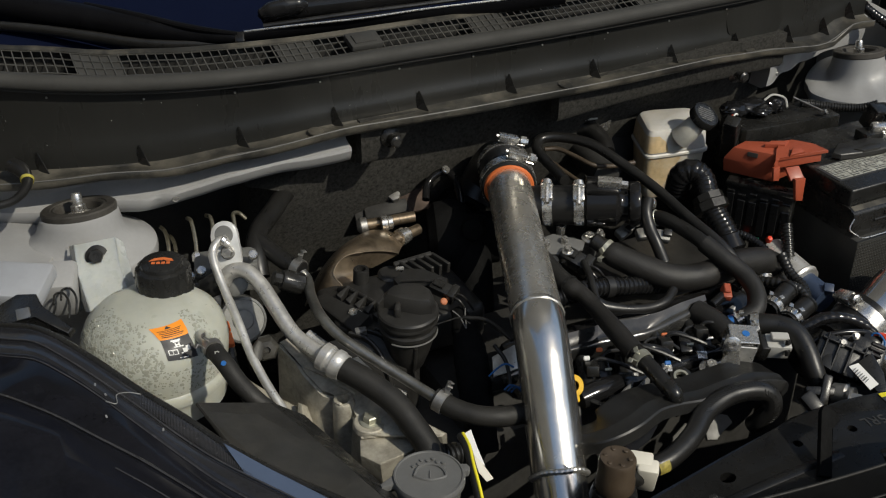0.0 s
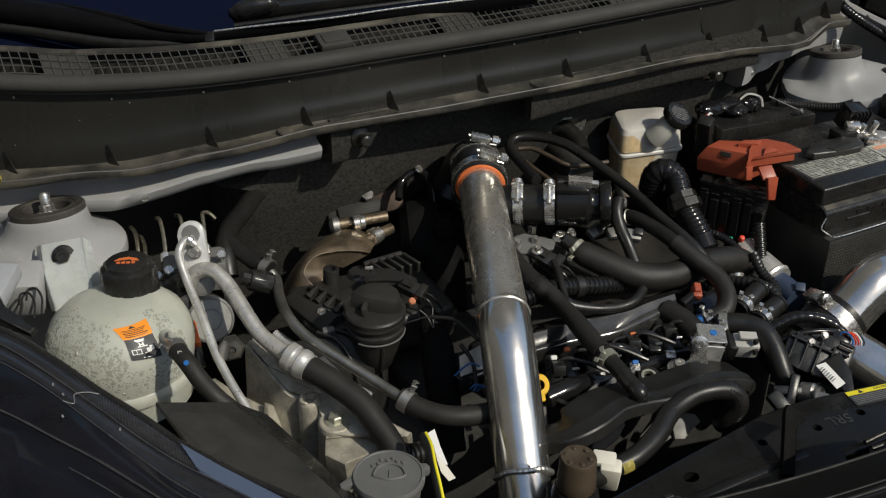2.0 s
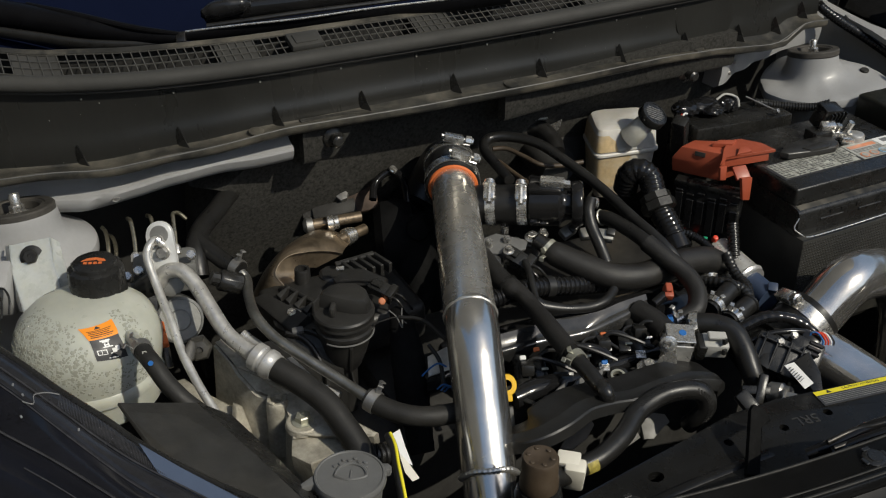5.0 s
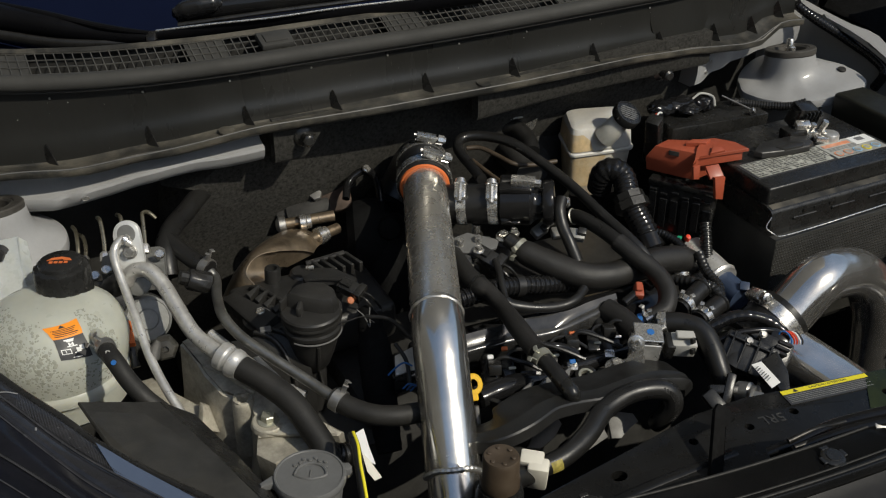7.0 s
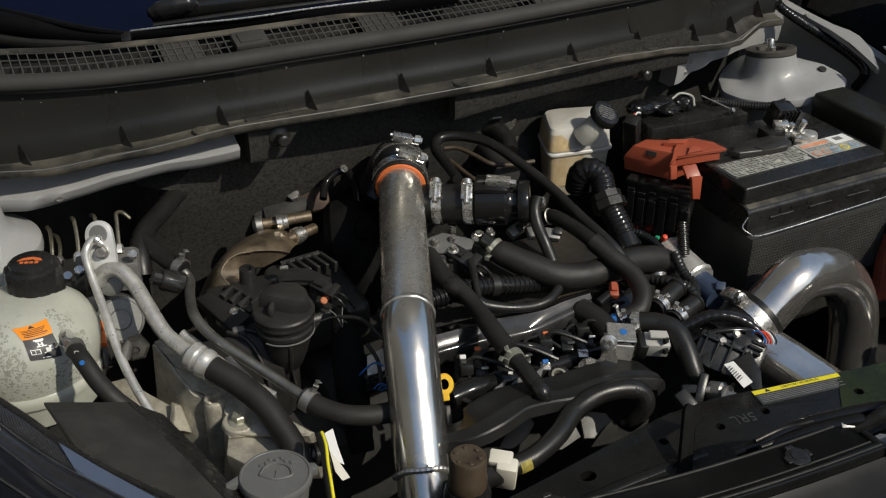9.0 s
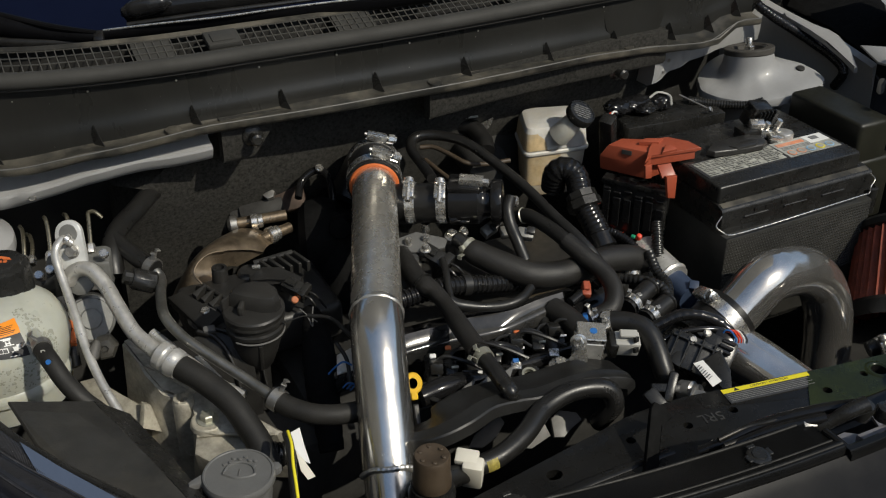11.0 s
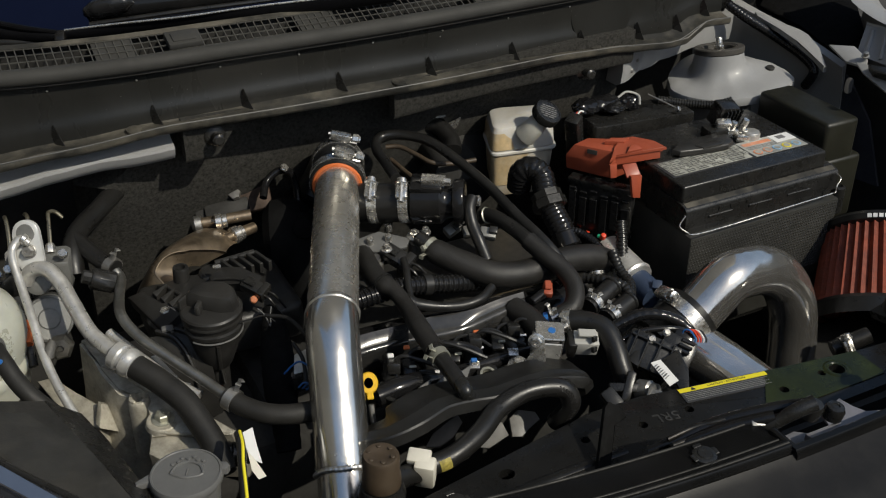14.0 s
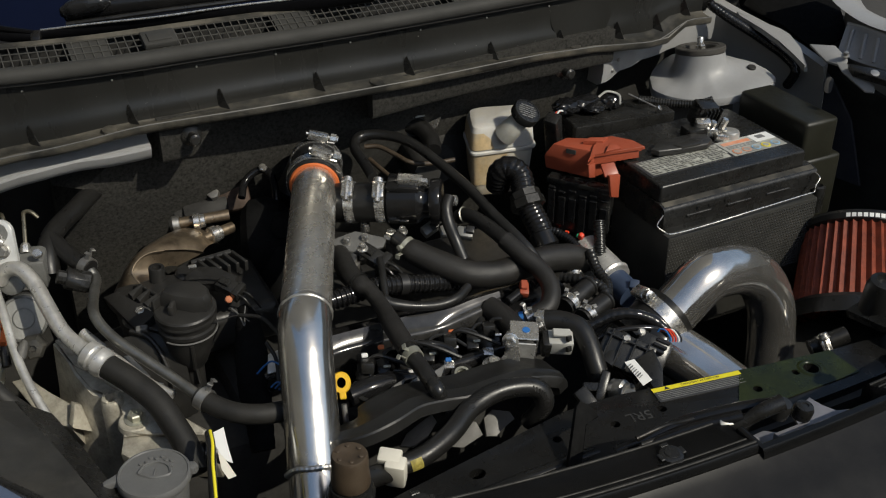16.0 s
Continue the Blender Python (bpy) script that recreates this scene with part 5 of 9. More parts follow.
# comb of fins along the cover's outer edge
part("edge_bar", sheet([(0.316, 0.985, 0.829), (0.333, 0.980, 0.836), (0.362, 0.916, 0.834), (0.336, 0.902, 0.827)], 0.02, 0.003, up=(0, 0, 1)), ENGINE_PLASTIC, eng)
for k in range(5):
    q = Vector((0.343, 0.972, 0.834)).lerp(Vector((0.366, 0.919, 0.832)), k / 4)
    part("fin", sheet([q, q + Vector((0.018, 0.007, 0.004)), q + Vector((0.019, 0.005, 0.0035)), q + Vector((0.003, -0.007, -0.002))], 0.012, 0.0008, up=(0, 0, 1)), ENGINE_PLASTIC, eng)
# raised pad with the breather stub
part("pad", sheet([(0.352, 0.994, 0.829), (0.386, 0.996, 0.833), (0.419, 0.984, 0.834), (0.412, 0.960, 0.833), (0.384, 0.926, 0.829), (0.366, 0.960, 0.829)], 0.03, 0.003, up=(0, 0, 1)), ENGINE_PLASTIC, eng)
part("pad_rib", sweep([(0.384, 0.928, 0.830), (0.372, 0.955, 0.832), (0.360, 0.985, 0.832)], 0.0022, seg=8), ENGINE_PLASTIC, eng)
part("pad_lobe", lathe(at((0.417, 0.985, 0.828), (0.05, -0.1, 1)), [(0.016, -0.01), (0.016, 0.006), (0.013, 0.009), (0, 0.010)], 24), ENGINE_PLASTIC, eng)
part("breather_stub", lathe(at((0.3815, 0.990, 0.831), (0.03, -0.02, 1)), [(0.0105, -0.006), (0.0098, 0.0), (0.0095, 0.016), (0.0088, 0.0175), (0.0058, 0.0175), (0.0052, 0.008), (0, 0.008)], 14), ENGINE_PLASTIC, eng)
bolt((0.348, 0.933, 0.826), (-0.1, -0.2, 1), 0.0058, 0.007, STEEL, eng, washer=2.0)
part("bolt_seat", lathe(at((0.348, 0.933, 0.8255), (-0.1, -0.2, 1)), [(0.022, -0.02), (0.0215, -0.002), (0.019, 0.0), (0, 0.0)], 28), ENGINE_PLASTIC, eng)
# vent slats behind the coil
part("slat_rail", sweep([(0.422, 0.985, 0.846), (0.470, 0.984, 0.849)], 0.0030, seg=8), ENGINE_PLASTIC, eng)
for k in range(5):
    q = Vector((0.427, 0.985, 0.849)) + Vector((0.0105 * k, -0.0005 * k, 0.0004 * k))
    part("vent_slat", sheet([q, q + Vector((0.004, 0.001, 0.0)), q + Vector((0.014, -0.026, -0.003)), q + Vector((0.010, -0.027, -0.003))], 0.014, 0.0008, up=(0, 0, 1)), ENGINE_PLASTIC, eng)
# filler tower under the oil cap
OC = Vector((0.385, 0.864, 0.864))
part("filler_tower", lathe(at(OC), [(0.0300, -0.002), (0.0325, -0.006), (0.0325, -0.010), (0.0290, -0.012), (0.0290, -0.017), (0.0315, -0.0185), (0.0315, -0.0225), (0.0290, -0.025), (0.0275, -0.034), (0.0225, -0.052), (0.0165, -0.068), (0.0120, -0.074), (0.0110, -0.13)], 40), ENGINE_PLASTIC, eng)
part("snap_ring", sweep([OC + Vector((0.0312 * math.cos(a), 0.0312 * math.sin(a), -0.0255)) for a in frange(-2.6, 0.5, 16)], 0.0011, seg=8, res=2), PLASTIC_GREY, eng)
part("snap_tab", box(at(OC + Vector((0.029, 0.012, -0.0245)), (0, -0.3, 1)), (0.006, 0.004, 0.003), 0.0008, 1), PLASTIC_GREY, eng)
part("tower_edge", sweep([OC + Vector((-0.004, -0.0275, -0.030)), OC + Vector((-0.003, -0.0225, -0.052)), OC + Vector((-0.002, -0.0165, -0.068))], 0.0026, seg=8), ENGINE_PLASTIC, eng)
# timing cover with three bowed ribs
part("timing_cover", loft([[(0.300, 0.915, 0.815), (0.335, 0.895, 0.826), (0.365, 0.885, 0.828)], [(0.308, 0.895, 0.806), (0.345, 0.875, 0.818), (0.372, 0.865, 0.822)], [(0.318, 0.875, 0.78), (0.352, 0.858, 0.79), (0.375, 0.848, 0.80)], [(0.32, 0.86, 0.72), (0.355, 0.85, 0.73), (0.378, 0.842, 0.74)]]), ENGINE_PLASTIC, eng)
for o, w in (((0.0, 0.0, 0.0), 0.0030), ((0.016, -0.002, 0.001), 0.0026), ((0.028, -0.006, 0.001), 0.0022)):
    part("case_rib", sweep([Vector(p) + Vector(o) for p in ((0.330, 0.899, 0.829), (0.343, 0.886, 0.827), (0.351, 0.872, 0.818), (0.356, 0.860, 0.800), (0.358, 0.853, 0.775))], w, seg=10, flat=1.6), ENGINE_PLASTIC, eng)
part("rib_lug", box(at((0.341, 0.893, 0.833), (-0.1, -0.2, 1), (0.9, -0.2, 0)), (0.013, 0.008, 0.006), 0.0015), PLASTIC_GREY, eng)
# thin leads tied down in front of the coil
part("thin_lead", sweep([(0.396, 0.846, 0.850), (0.417, 0.842, 0.853), (0.436, 0.842, 0.853), (0.446, 0.836, 0.846)], 0.0008, seg=8), RUBBER, eng)
part("cable_tie", sweep([(0.432, 0.851, 0.858), (0.437, 0.843, 0.853), (0.439, 0.832, 0.845), (0.443, 0.842, 0.852), (0.447, 0.850, 0.857)], 0.0007, seg=6), PLASTIC_GREY, eng)

cap = thing("oil_filler_cap", OC, "black plastic oil filler cap with a moulded grip", "cap")
om = at(OC, (-0.02, -0.05, 1), (0.78, -0.63, 0))
part("disc", lathe(om, [(0, -0.006), (0.029, -0.006), (0.0330, -0.004), (0.0335, 0.001), (0.0320, 0.0030), (0.0300, 0.0036), (0, 0.0045)], 48), ENGINE_PLASTIC, cap)
bm = loft([[om @ Vector((x * k + 0.002 * (1 - k), y * k + o, z)) for x, y in ((-0.027, -0.004), (-0.028, 0.004), (-0.023, 0.016), (-0.010, 0.025), (0.008, 0.027), (0.022, 0.019), (0.029, 0.006), (0.027, -0.004), (0.014, -0.009), (-0.010, -0.008))] for z, k, o in ((0.003, 1.04, 0), (0.010, 1.00, 0), (0.016, 0.94, 0.001), (0.0195, 0.84, 0.002), (0.0205, 0.70, 0.003))], closed=True, cap=True)
part("crown", bm, ENGINE_PLASTIC, cap)
part("grip", box(om @ pose(-0.008, -0.012, 0.0085, 0, 0, 8), (0.006, 0.016, 0.013), 0.002), ENGINE_PLASTIC, cap)
part("grip", box(om @ pose(-0.0275, -0.006, 0.0090, 0, 0, -12), (0.0035, 0.018, 0.014), 0.0012), ENGINE_PLASTIC, cap)


def coil_plug(name, p, zdir, xdir, s, label):
    """A two-part electrical plug with a locking tab and two sealed leads."""
    t = thing(name, p, label, "connector", "plugs on the engine")
    m = at(p, zdir, xdir)
    bm = box(m, (0.020 * s, 0.030 * s, 0.014 * s), 0.0015 * s)
    box(m @ pose(0, 0.004 * s, 0.0085 * s), (0.010 * s, 0.016 * s, 0.004 * s), 0.0008 * s, 1, bm)
    part("shell", bm, PLASTIC, t)
    part("collar", box(m @ pose(0, -0.019 * s, 0), (0.024 * s, 0.010 * s, 0.018 * s), 0.001 * s), PLASTIC_GREY if s > 1.2 else PLASTIC, t)
    for k in (-1, 1):
        part("lead", sweep([m @ Vector((k * 0.004 * s, -0.022 * s, 0)), m @ Vector((k * 0.005 * s, -0.034 * s, -0.002)), m @ Vector((k * 0.007 * s, -0.050 * s, -0.018))], 0.0018 * s, seg=8), RUBBER, t)
    return t


coil_plug("coil_plug", (0.441, 0.897, 0.857), (-0.1, -0.3, 0.9), (0.8, 0.6, 0), 0.80, "black ignition coil plug on the valve cover")
part("ignition_coil", sheet([(0.404, 0.946, 0.853), (0.424, 0.957, 0.856), (0.442, 0.946, 0.857), (0.458, 0.914, 0.857), (0.447, 0.900, 0.855), (0.427, 0.917, 0.855), (0.404, 0.930, 0.852)], 0.012, 0.002, up=(0, 0, 1)), ENGINE_PLASTIC, eng)
part("coil_ridge", sweep([(0.408, 0.933, 0.856), (0.428, 0.921, 0.858), (0.446, 0.904, 0.858)], 0.0014, seg=8), ENGINE_PLASTIC, eng)
part("coil_insert", box(at((0.417, 0.957, 0.857), (-0.2, -0.4, 0.9), (0.9, -0.3, 0)), (0.010, 0.005, 0.004), 0.001, 1), STEEL, eng)
part("copper_seal", lathe(at((0.437, 0.882, 0.850), (-0.3, -0.75, 0.5)), [(0, 0.002), (0.003, 0.0015), (0.0042, 0), (0.0042, -0.004), (0, -0.004)], 14), mat("copper_seal", (0.55, 0.20, 0.10), 0.4, var=0.2), eng)
coil_plug("coil_plug", (0.616, 0.899, 0.849), (-0.1, -0.4, 0.9), (0.8, 0.55, 0), 1.0, "grey-black ignition coil plug beside the charge pipe")
part("ignition_coil", box(at((0.609, 0.934, 0.846), (-0.05, -0.2, 1), (0.85, -0.5, 0)), (0.062, 0.036, 0.016), 0.005), PLASTIC, eng)
for p in (((0.595, 0.907, 0.845)), ((0.659, 0.928, 0.847))):
    m = at(p, (-0.05, -0.15, 1))
    part("stud", lathe(m, [(0.010, -0.02), (0.010, -0.004), (0.0065, -0.003), (0.0065, 0.004), (0.0055, 0.0055), (0, 0.0055)], 12), STEEL_DULL, eng)

# metal top plate of the coil beside the charge pipe
part("coil_plate", sheet([(0.582, 0.939, 0.859), (0.614, 0.941, 0.862), (0.646, 0.918, 0.856), (0.636, 0.907, 0.852), (0.606, 0.909, 0.852), (0.584, 0.923, 0.852)], 0.003, 0.0008), PLASTIC_GREY, eng, "dull metal coil plate")
for p in (((0.598, 0.928, 0.859)), ((0.620, 0.924, 0.860))):
    part("plate_stud", lathe(at(p, (-0.1, -0.2, 1)), [(0.0045, -0.004), (0.0045, 0.003), (0.0035, 0.0045), (0, 0.0045)], 12), STEEL, eng)

for q, r in ((((0.652, 0.919, 0.857)), 0.0062), (((0.667, 0.919, 0.858)), 0.0045), (((0.603, 0.891, 0.866)), 0.0045)):
    bolt(q, (-0.1, -0.2, 1), r, 0.006, STEEL, eng, "cover_bolt", washer=1.5)
for q, d in ((((0.721, 0.902, 0.854)), (0.9, -0.3, 0.1)), (((0.737, 0.888, 0.854)), (0.7, -0.6, 0.1)), (((0.705, 0.922, 0.851)), (0.9, 0.3, 0))):
    part("sensor_block", box(at(q, (-0.2, -0.5, 0.8), d), (0.020, 0.014, 0.012), 0.002), GREY_CAST, eng)
    part("sensor_cap", box(at(Vector(q) + Vector((0.004, -0.006, 0.007)), (-0.2, -0.5, 0.8), d), (0.010, 0.009, 0.006), 0.001), PLASTIC, eng)

# loom in black tape down the middle
tp = [(0.453, 0.881, 0.836), (0.448, 0.852, 0.828), (0.441, 0.825, 0.811), (0.434, 0.798, 0.785), (0.430, 0.779, 0.762), (0.424, 0.752, 0.737)]
loom = hose("taped_loom", "wiring loom wrapped in black cloth tape", tp, [0.008, 0.015, 0.019, 0.019, 0.016, 0.014], TAPE_SHADE, "wiring", rib=0.0005, pitch=0.013, flat=0.5, side=(0.8, -0.5, 0.2))
for k, (x, y) in enumerate(((716, 696), (724, 690), (732, 700))):
    p0 = Vector((0.437, 0.745, 0.824)) + Vector((0.004 * k, -0.002, -0.003 * k))
    part("blue_lead", sweep([p0, p0 + Vector((0.007, 0.0, 0.004)), p0 + Vector((0.014, -0.004, 0.001)), p0 + Vector((0.019, -0.006, -0.008))], 0.0009, seg=8), BLUE_SMALL, loom)
hose("thin_blue_lead", "thin bright blue lead", [(0.429, 0.761, 0.832), (0.436, 0.757, 0.842), (0.443, 0.752, 0.849), (0.450, 0.747, 0.846)], 0.0010, BLUE_SMALL, "cable")
for a in ([(0.434, 0.829, 0.862), (0.453, 0.809, 0.864), (0.463, 0.774, 0.858)], [(0.449, 0.787, 0.848), (0.452, 0.766, 0.838), (0.446, 0.744, 0.819)]):
    hose("black_lead", "thin black lead near the loom", a, 0.0022, RUBBER, "cable", "thin black leads")

# ---- exhaust side: heat shield, oil fittings, turbo ----
shield = thing("heat_shield", (0.390, 1.050, 0.808), "bronze heat-tinted steel exhaust heat shield", "heat shield")
hs_out = finer([(0.328, 1.048, 0.778), (0.335, 1.053, 0.786), (0.345, 1.059, 0.798), (0.360, 1.067, 0.812), (0.384, 1.077, 0.826), (0.414, 1.087, 0.833), (0.440, 1.089, 0.836), (0.467, 1.087, 0.825), (0.477, 1.079, 0.810)])
hs_in = finer([(0.365, 1.001, 0.817), (0.362, 1.006, 0.823), (0.358, 1.014, 0.828), (0.359, 1.021, 0.834), (0.370, 1.028, 0.842), (0.386, 1.030, 0.846), (0.407, 1.029, 0.844), (0.431, 1.027, 0.839), (0.446, 1.025, 0.833)])
TOCAM = Vector((-0.30, -0.72, 0.62))
rows = [[p + TOCAM * -0.02 for p in hs_out], hs_out]
rows += [[p.lerp(q, f) + TOCAM * 0.014 * math.sin(math.pi * f) for p, q in zip(hs_out, hs_in)] for f in (0.15, 0.3, 0.5, 0.7, 0.85)]
rows += [hs_in, [p + TOCAM * -0.010 for p in hs_in]]
part("hood", loft(rows), HEATSHIELD, shield)
cen = Vector((0.402, 1.028, 0.819))
rows = [[p + TOCAM * -0.006 for p in hs_in], [p.lerp(cen, 0.4) + TOCAM * -0.008 for p in hs_in], [p.lerp(cen, 0.8) + TOCAM * -0.009 for p in hs_in]]
part("face_plate", loft(rows), HEATSHIELD, shield)
part("weld_edge", sweep(hs_in[2:26:3], 0.0012, seg=8), HEATSHIELD, shield)
ofit = thing("oil_feed_fitting", (0.474, 1.090, 0.835), "steel oil feed line with a hose nut", "fitting")
part("tube", sweep([(0.433, 1.110, 0.833), (0.501, 1.097, 0.836)], 0.0072, seg=18), HEATSHIELD, ofit)
part("nut", lathe(at((0.461, 1.096, 0.837), Vector((0.501, 1.097, 0.836)) - Vector((0.433, 1.110, 0.833))), [(0.0072, -0.008), (0.0108, -0.007), (0.0108, 0.0), (0.009, 0.002), (0.009, 0.007), (0.0072, 0.008)], 12), STEEL, ofit)
part("end_cap", lathe(at((0.435, 1.109, 0.833), Vector((0.433, 1.110, 0.833)) - Vector((0.501, 1.097, 0.836))), [(0.0085, -0.004), (0.011, -0.003), (0.011, 0.005), (0.006, 0.009), (0, 0.009)], 14), STEEL_DULL, ofit)
ofit2 = thing("oil_return_fitting", (0.470, 1.072, 0.825), "steel oil fitting with a dark blue nut", "fitting")
a, b = Vector((0.432, 1.060, 0.826)), Vector((0.500, 1.083, 0.825))
part("tube", sweep([a, b], 0.0072, seg=16), HEATSHIELD, ofit2)
part("nut", lathe(at(a.lerp(b, 0.62), b - a), [(0.0072, -0.008), (0.0112, -0.007), (0.0112, 0.002), (0.0095, 0.004), (0.0095, 0.008), (0.0072, 0.008)], 12), STEEL, ofit2)
part("blue_nut", lathe(at(a, b - a), [(0, -0.006), (0.008, -0.006), (0.0105, -0.004), (0.0105, 0.016), (0.0085, 0.018)], 6), SILICONE_BLUE, ofit2)
turbo = thing("turbocharger", (0.544, 1.112, 0.803), "turbocharger housing with the shade put into its black colour", "turbocharger")
# near-black colour here stands for the shade round the turbo
part("housing", lathe(at((0.573, 1.096, 0.819), (-0.3, -0.8, 0.2)), [(0, -0.06), (0.030, -0.06), (0.033, -0.03), (0.030, 0.0), (0.023, 0.008), (0.020, 0.004), (0.012, -0.01), (0, -0.01)], 36), TAPE_SHADE, turbo)
part("exhaust_housing", lathe(at((0.515, 1.085, 0.800), (0.9, -0.35, 0.05)), [(0, 0), (0.040, 0), (0.052, 0.010), (0.055, 0.030), (0.050, 0.050), (0.036, 0.060), (0.034, 0.090), (0, 0.090)], 36), TAPE_SHADE, turbo)
part("down_pipe", sweep([(0.560, 1.070, 0.83), (0.552, 1.045, 0.80), (0.545, 1.02, 0.74), (0.545, 1.01, 0.62)], 0.030, seg=24), TAPE_SHADE, turbo)
part("flange", box(at((0.523, 1.153, 0.829), (-0.2, -0.6, 0.6), (0.9, -0.3, 0.2)), (0.045, 0.040, 0.02), 0.005), SOOT, turbo, "rust-brown cast flange")
part("flange", box(at((0.485, 1.154, 0.821), (-0.2, -0.6, 0.6), (0.9, -0.3, 0.2)), (0.06, 0.02, 0.02), 0.004), DARK, turbo)
part("bracket", box(at((0.461, 1.165, 0.821), (-0.2, -0.8, 0.4), (0.9, -0.3, 0.2)), (0.035, 0.034, 0.014), 0.002), DARK, turbo)
part("nut", lathe(at((0.498, 1.153, 0.839), (-0.3, -0.5, 0.7)), [(0, 0), (0.008, 0), (0.008, 0.008), (0, 0.009)], 6), STEEL_DULL, turbo)
part("actuator", lathe(at((0.547, 1.021, 0.844), (-0.5, -0.7, 0.3)), [(0, -0.03), (0.014, -0.03), (0.016, -0.004), (0.013, 0.004), (0, 0.006)], 28), TAPE_SHADE, turbo)
vl = hose("vacuum_loop", "thin black vacuum hose looped at the bulkhead", [(0.523, 1.109, 0.850), (0.533, 1.125, 0.862), (0.547, 1.130, 0.871), (0.560, 1.126, 0.875), (0.567, 1.113, 0.870), (0.564, 1.091, 0.855), (0.557, 1.070, 0.837)], 0.0050, PLASTIC_GLOSS)
part("steel_tip", cyl(at((0.559, 1.124, 0.878), (0.2, -0.5, 0.8)), 0.0058, 0.004, 0.001, 16), STEEL, vl)

# ---- polished charge pipe ----
A0, A1 = Vector((0.586, 1.000, 0.8985)), Vector((0.488, 0.768, 0.884))
B1 = Vector((0.447, 0.648, 0.783))
pipe = thing("charge_pipe", A1, "polished aluminium charge pipe with a welded mitre joint", "pipe")
part("upper_tube", sweep([A0 + (A0 - A1) * 0.12, A0, A1, A1 + (A1 - A0) * 0.02], 0.0272, seg=56, raw=True), BRUSHED, pipe)
dn = (B1 - A1).normalized()
up_d = (A1 - A0).normalized()
bend = [A1 - up_d * 0.004, A1 + up_d * 0.006]
for k in range(1, 9):
    f = min(1.0, k / 7)
    bend.append(bend[-1] + (up_d * (1 - f) + dn * f).normalized() * 0.006)
part("lower_tube", sweep(bend + [bend[-1].lerp(B1, 0.35), bend[-1].lerp(B1, 0.7), B1], 0.0275, seg=56, raw=True), CHROME, pipe)
# weld bead: an uneven ring of small overlapping ripples in the mitre plane
nrm = (up_d * 0.82 + dn * 0.18).normalized()
wm = at(A1, nrm, (0.9, -0.4, 0))
WELD = mat("weld_bead", (0.66, 0.64, 0.60), 0.36, metal=0.85, var=0.2, bump=0.4)
ring = []
for k in range(97):
    a = math.tau * k / 96
    ring.append(wm @ Vector((0.0271 * math.cos(a), 0.0273 * math.sin(a), 0.0003 * math.sin(9 * a))))
bm = sweep(ring, [0.0016 + 0.0003 * (k % 2) + 0.0003 * math.sin(k * 0.7) for k in range(97)], seg=8, res=1)
part("weld_bead", bm, WELD, pipe)
part("end_bead", lathe(at(B1, dn), [(0.0271, -0.003), (0.0280, -0.0015), (0.0283, 0.0), (0.0280, 0.0015), (0.0271, 0.003)], 48), CHROME, pipe)
part("beaded_end", sweep([B1, B1 + dn * 0.03, B1 + dn * 0.10], 0.0262, seg=48), CHROME, pipe)
em = at(B1 + dn * 0.001, dn, (0.9, -0.4, 0))
ring = [em @ Vector((0.0276 * math.cos(math.tau * k / 144), 0.0276 * math.sin(math.tau * k / 144), 0.0006 * math.sin(math.tau * k / 29))) for k in range(145)]
part("end_seam", sweep(ring, [0.0025 + 0.0007 * (k % 4 in (1, 2)) for k in range(145)], seg=8, res=1), WELD, pipe, "rippled weld seam")

cp = [(0.582, 0.986, 0.898), (0.597, 1.028, 0.900), (0.613, 1.064, 0.899), (0.622, 1.098, 0.884), (0.616, 1.118, 0.852), (0.597, 1.112, 0.828)]
coup = thing("silicone_coupler", cp[1], "black silicone elbow with an orange lining", "coupler")
part("elbow", sweep([cp[1], cp[2], cp[3], cp[4], cp[5]], 0.0318, seg=40), RUBBER, coup)
pd = (A1 - A0).normalized()
part("lining", lathe(at(A0 - pd * 0.006, pd), [(0.0273, -0.010), (0.0312, -0.010), (0.0312, -0.004), (0.0298, -0.002), (0.0273, -0.002)], 48), SILICONE_ORANGE, coup, "orange silicone lining")
part("sleeve", sweep([A0 - pd * 0.010, A0 - pd * 0.036], 0.0332, seg=48), RUBBER, coup)


def t_bolt_clamp(m, r, w, screw, parent):
    """A wide polished band with a T-bolt bridge and lock nut."""
    bm = lathe(m @ pose(0, 0, -w / 2), [(r, 0), (r + 0.0014, 0), (r + 0.0014, w), (r, w), (r, 0)], 48)
    c = part("clamp_band", bm, STEEL, parent)
    a = m @ pose(0, 0, 0, 0, 0, screw) @ pose(r + 0.001, 0, 0)
    bm = box(a @ pose(0.0050, -0.004, 0), (0.010, 0.026, w * 1.05), 0.0022, 2, taper=None)
    box(a @ pose(0.0015, 0.0, 0), (0.0020, 0.036, w * 0.9), 0.0006, 1, bm)
    part("bridge", bm, STEEL, c)
    bm = lathe(a @ pose(0.0060, -0.020, 0, -90, 0, 0), [(0, 0), (0.0026, 0), (0.0026, 0.040), (0, 0.040)], 10)
    lathe(a @ pose(0.0060, 0.0105, 0, -90, 0, 0), [(0.0026, 0), (0.0064, 0.0006), (0.0064, 0.0075), (0.0040, 0.0085), (0.0040, 0.0105), (0, 0.0110)], 8, bm)
    part("screw", bm, STEEL, c)
    return c


m1 = at(A0 - pd * 0.022, -pd, (0.2, 0.1, 1))
t_bolt_clamp(m1, 0.0338, 0.013, 12, coup)
m2 = at(Vector(cp[2]), Vector(cp[2]) - Vector(cp[1]), (0.15, 0.1, 1))
t_bolt_clamp(m2, 0.0322, 0.013, 8, coup)

